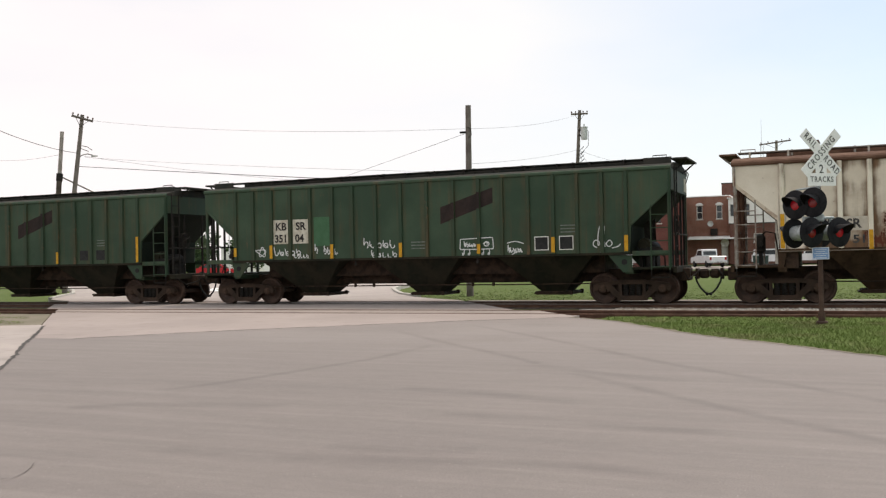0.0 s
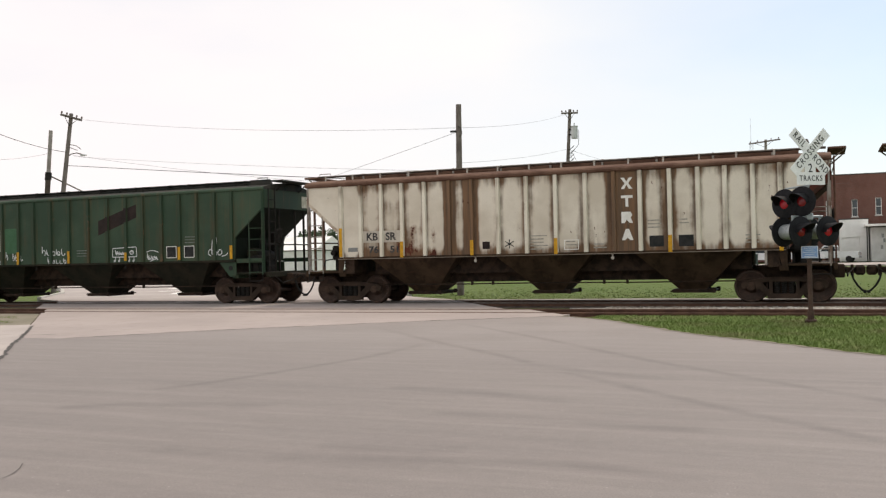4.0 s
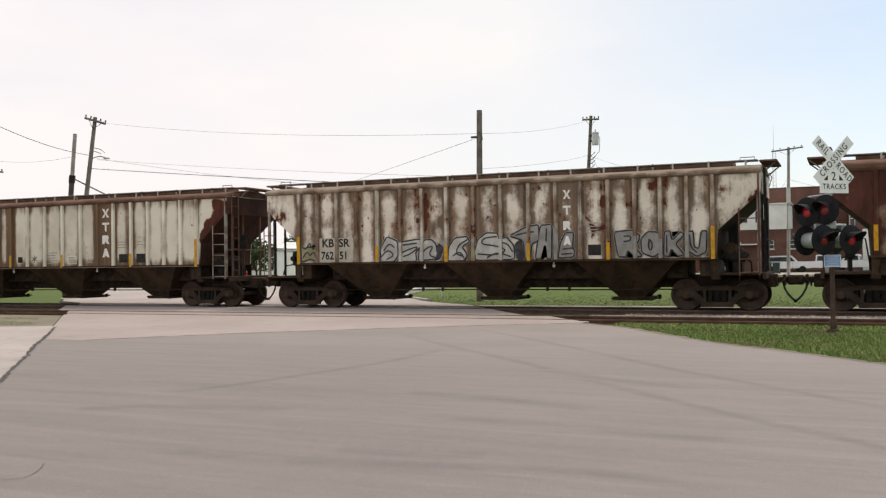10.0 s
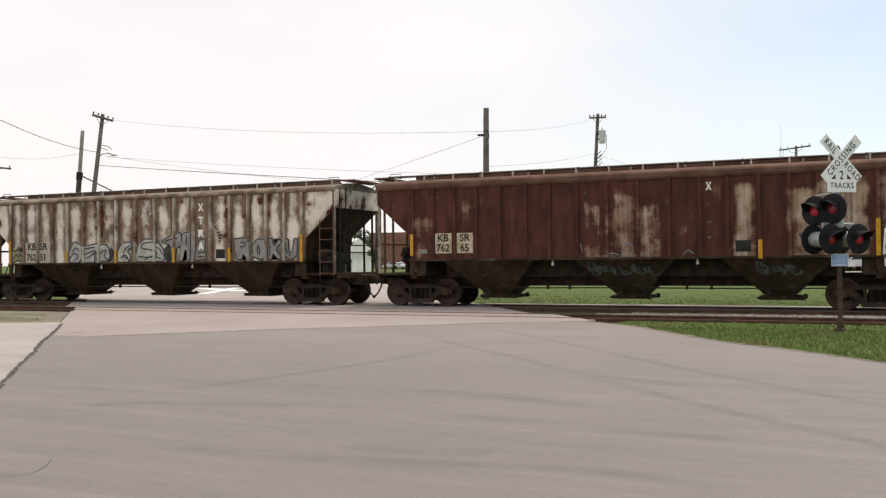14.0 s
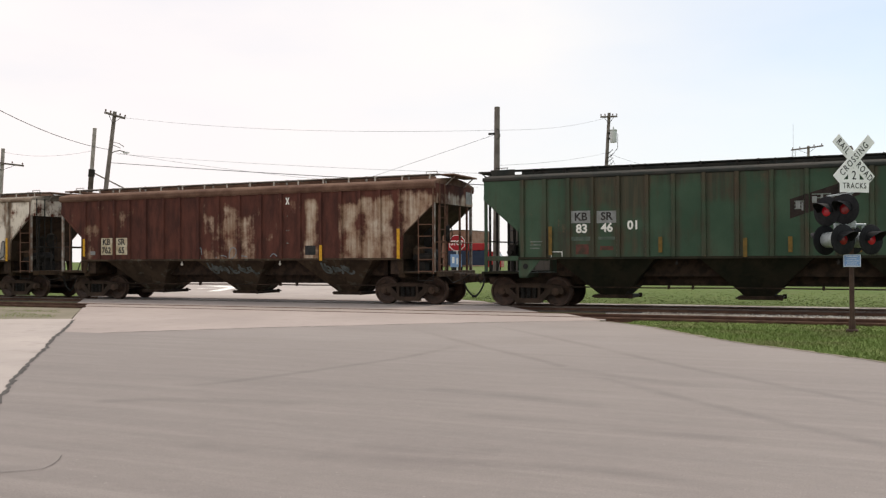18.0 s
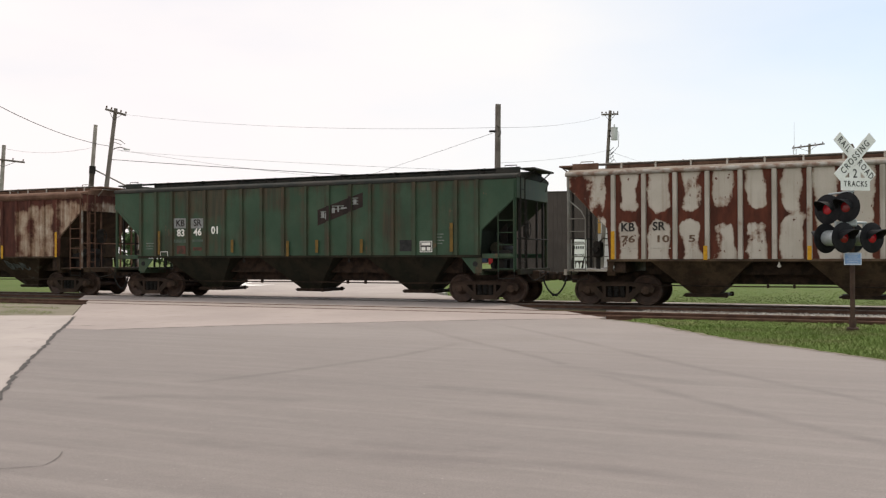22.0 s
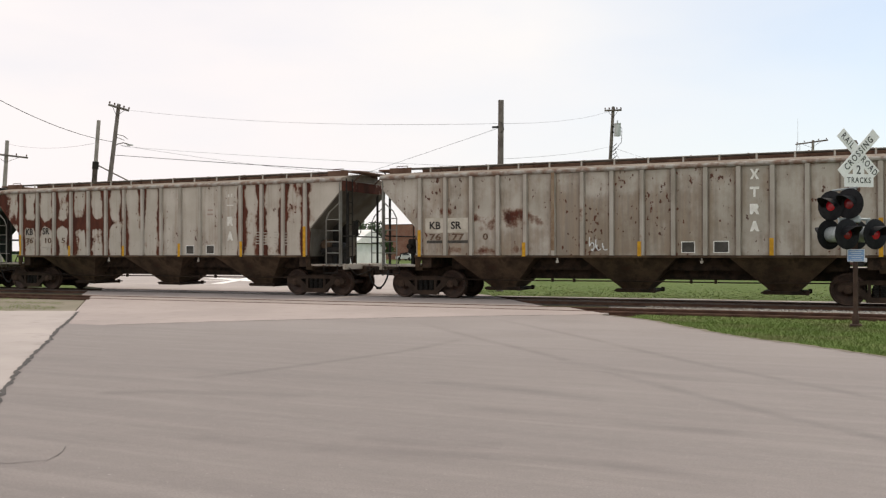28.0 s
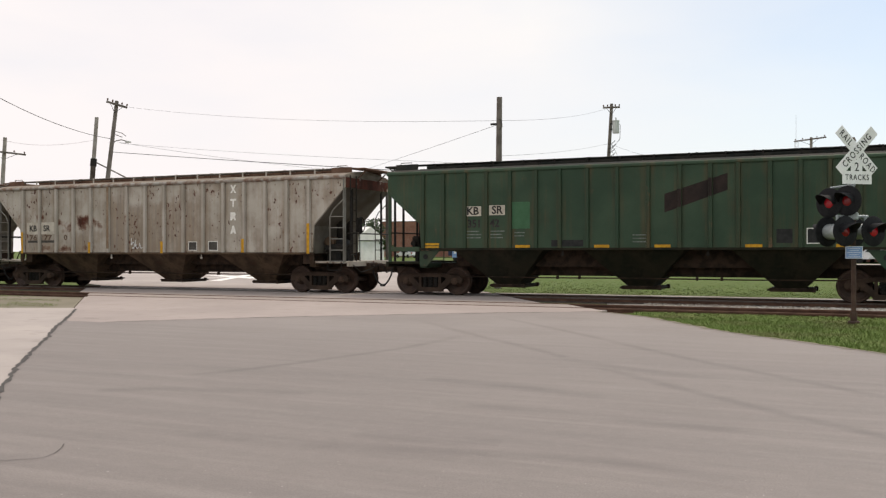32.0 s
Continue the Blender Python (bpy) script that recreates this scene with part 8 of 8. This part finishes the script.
# ---- trees, bush and grass ----
def tree(x, y, height, spread, stem, leaf, label, name="tree", seed=1, leaves=1500, size=0.35):
    rnd = random.Random(seed)
    ob = thing(name, Matrix.Translation((x, y, -0.1)), label, name, "trees beyond the street")
    trunk = Shape().tube([(0, 0, 0), (0.05, 0.02, stem * 0.5), (0.0, 0.05, stem), (0.08, 0.0, height * 0.7)], 0.06 * spread + 0.04, 8, 0.03)
    clumps = []
    for i in range(9):
        a, r = rnd.uniform(0, 6.28), spread * rnd.uniform(0.2, 0.75)
        c = Vector((r * math.cos(a), r * math.sin(a), stem + (height - stem) * rnd.uniform(0.15, 0.85)))
        clumps.append((c, spread * rnd.uniform(0.32, 0.55)))
        trunk.tube([(0, 0, stem * rnd.uniform(0.7, 1.1)), tuple(c * 0.6 + Vector((0, 0, stem * 0.35))), tuple(c)], 0.02 * spread + 0.02, 5, 0.012)
    part("trunk", trunk, M["bark"], ob, smooth=40)
    verts, faces = [], []
    for i in range(leaves):
        c, r = clumps[i % len(clumps)]
        d = Vector((rnd.gauss(0, 1), rnd.gauss(0, 1), rnd.gauss(0, 0.8))).normalized() * r * rnd.uniform(0.55, 1.05)
        p = c + d
        u = Vector((rnd.gauss(0, 1), rnd.gauss(0, 1), rnd.gauss(0, 1))).normalized()
        v = u.orthogonal().normalized()
        s = size * rnd.uniform(0.6, 1.3)
        k = len(verts)
        verts += [tuple(p - u * s * 0.5), tuple(p + v * s * 0.32), tuple(p + u * s * 0.5), tuple(p - v * s * 0.32)]
        faces.append((k, k + 1, k + 2, k + 3))
    crown = Shape().add(verts, faces)
    part("crown", crown.mesh("crown", M[leaf], tidy=False), None, ob)
    return ob


tree(-54.8, 74.5, 3.3, 1.0, 1.0, "leaf", "dense dark green round bush on a short stem", "bush", 5, 1500, 0.16)
rows = [(-98, 101, 7), (-92, 104, 6.2), (-86, 107, 6.4), (-81, 110, 7), (-79, 112, 6.4), (-104, 96, 10), (-110, 90, 9)]
for i, (x, y, h) in enumerate(rows):
    tree(x, y, h, h * 0.52, h * 0.25, "leaf_far", "full green tree in the row behind the sheds", "tree", 20 + i, 1100, 0.6)
for i, (x, y, h) in enumerate(((-63, 52, 3.3), (-67.5, 50.5, 3.7), (-60.2, 58, 3.9), (-72, 49, 4.2))):
    tree(x, y, h, h * 0.56, 0.9, "leaf", "dark green tree behind the parked cars", "tree", 41 + i, 1600, 0.32)
pole((-54.9, 66.4, 0), (-54.9, 66.4, 7.6), 0.14, 0.1, "far utility pole with a crossarm before the trees", [(7.2, 0.8, 25)])


def grass_field(name, label, spots, seed, low, high, kind="blade", base=-0.14):
    """Grass blades, three to a tuft, over spots of (x, y)."""
    rnd = random.Random(seed)
    verts, faces = [], []
    for x, y in spots:
        for _ in range(3):
            a, h, w = rnd.uniform(0, 6.28), rnd.uniform(low, high), rnd.uniform(0.008, 0.018)
            px, py = x + rnd.uniform(-0.05, 0.05), y + rnd.uniform(-0.05, 0.05)
            dx, dy = math.cos(a), math.sin(a)
            k = len(verts)
            verts += [(px - dx * w, py - dy * w, base), (px + dx * w, py + dy * w, base), (px + rnd.uniform(-0.11, 0.11), py + rnd.uniform(-0.11, 0.11), base + h)]
            faces.append((k, k + 1, k + 2))
    me = Shape().add(verts, faces).mesh(name, M[kind], tidy=False)
    return tagged(part(name, me, None), label, "grass", kind="stuff")


def edge_x(y):
    """The street's grass edge at that y."""
    ys = [p[1] for p in GRASS_EDGE][::-1]
    xs = [p[0] for p in GRASS_EDGE][::-1]
    return float(np.interp(y, ys, xs))


rnd = random.Random(77)
spots = []
while len(spots) < 26000:
    y = rnd.uniform(-16.5, -7.15)
    x = rnd.uniform(-6, 8)
    if x > edge_x(y) + rnd.uniform(-0.05, 0.12):
        spots.append((x, y))
grass_field("lawn_blades", "short spring grass beside the street and rails", spots, 3, 0.04, 0.11)
spots = [(rnd.uniform(-5.2, 8), rnd.uniform(-7.3, -5.78)) for _ in range(9000)]
grass_field("rail_grass_blades", "thin grass creeping up to the near rail", spots, 8, 0.02, 0.065, base=-0.092)
spots = []
while len(spots) < 9000:
    y, x = 2.3 + abs(rnd.gauss(0, 6)), rnd.uniform(-21, 16)
    if x > float(np.interp(y, [2, 4.6, 8.8, 12.8, 18.9, 40], [-12.6, -15.2, -18.0, -20.0, -22.0, -27.8])):
        spots.append((x, y))
grass_field("verge_blades", "rough grass on the far side of the tracks", spots, 4, 0.025, 0.055, "blade_far")
spots = [(rnd.uniform(-36, -20), rnd.uniform(-12, -6.6)) for _ in range(9000)]
spots = [(x, y) for x, y in spots if x + y < -30.2 and (y > -11.4 or x < -30) and noise.noise((x * 0.45, y * 1.3, 3.0)) > 0.02]
grass_field("weed_blades", "thin weeds growing in the dirt strip", spots, 6, 0.12, 0.17)


# ---- track ties ----
def ties():
    rnd = random.Random(12)
    for track_name, yc, spans in (("track_far", 0.0, ((-48, -29.2), (-10.0, 22))), ("track_near", -4.89, ((-45, -24.2), (-6.0, 16)))):
        owner = bpy.data.objects[track_name]
        for lo, hi in spans:
            for i in range(int((hi - lo) / 0.55)):
                part("tie", kept(("tie", i % 3), lambda: Shape().box(-0.115, 0.115, -1.3, 1.3, -0.26, -0.116 - 0.004 * (i % 3), 0.012).mesh("tie", M["tie"])), None, owner, at=pose(lo + 0.55 * i, rnd.uniform(-0.06, 0.06), 0, 0, 0, rnd.uniform(-1.5, 1.5)))


ties()


# ---- loose stones on and between the tracks ----
rnd = random.Random(31)
stones = Shape()
for _ in range(5200):
    x, y = rnd.uniform(-5.6, 10.5), rnd.uniform(-5.6, -2.85)
    if min(abs(y + 5.64), abs(y + 4.14)) < 0.09:
        continue
    r, z = rnd.uniform(0.018, 0.04), -0.115 if y < -4.1 else -0.02
    stones.add([(x + r * rnd.uniform(0.6, 1.2), y, z), (x, y + r, z + r * 0.2), (x - r * rnd.uniform(0.6, 1.2), y, z), (x, y - r, z), (x + r * rnd.uniform(-0.3, 0.3), y, z + r * rnd.uniform(0.6, 1.1))],
               [(0, 1, 4), (1, 2, 4), (2, 3, 4), (3, 0, 4)])
M["stone"] = blades("broken_pale_stone", (0.17, 0.147, 0.124), (0.43, 0.40, 0.35), (0.14, 0.10, 0.08))
tagged(part("ballast_stones", stones.mesh("ballast_stones", M["stone"], tidy=False), None), "loose pale crushed stones along the near track", "stones", kind="stuff")


def motions():
    """The train rolls to the left; every wheelset turns with the way it goes."""
    beats = [(i, travel(i)) for i in np.arange(0, 32.01, 0.5)]
    spins = [(k * 4 / FPS, travel(min(k * 4 / FPS, 32.0))) for k in range(int(32 * FPS / 4) + 1)]
    for number, (car, wheelsets) in enumerate(TRAIN):
        x = stand(number)
        walk(car, [(t, pose(x - s, 0, 0)) for t, s in beats])
        for ws, at in wheelsets:
            walk(ws, [(t, pose(at, 0, WHEEL_R + 0.002, 0, -math.degrees(s / WHEEL_R) + 37 * number, 0)) for t, s in spins])


motions()
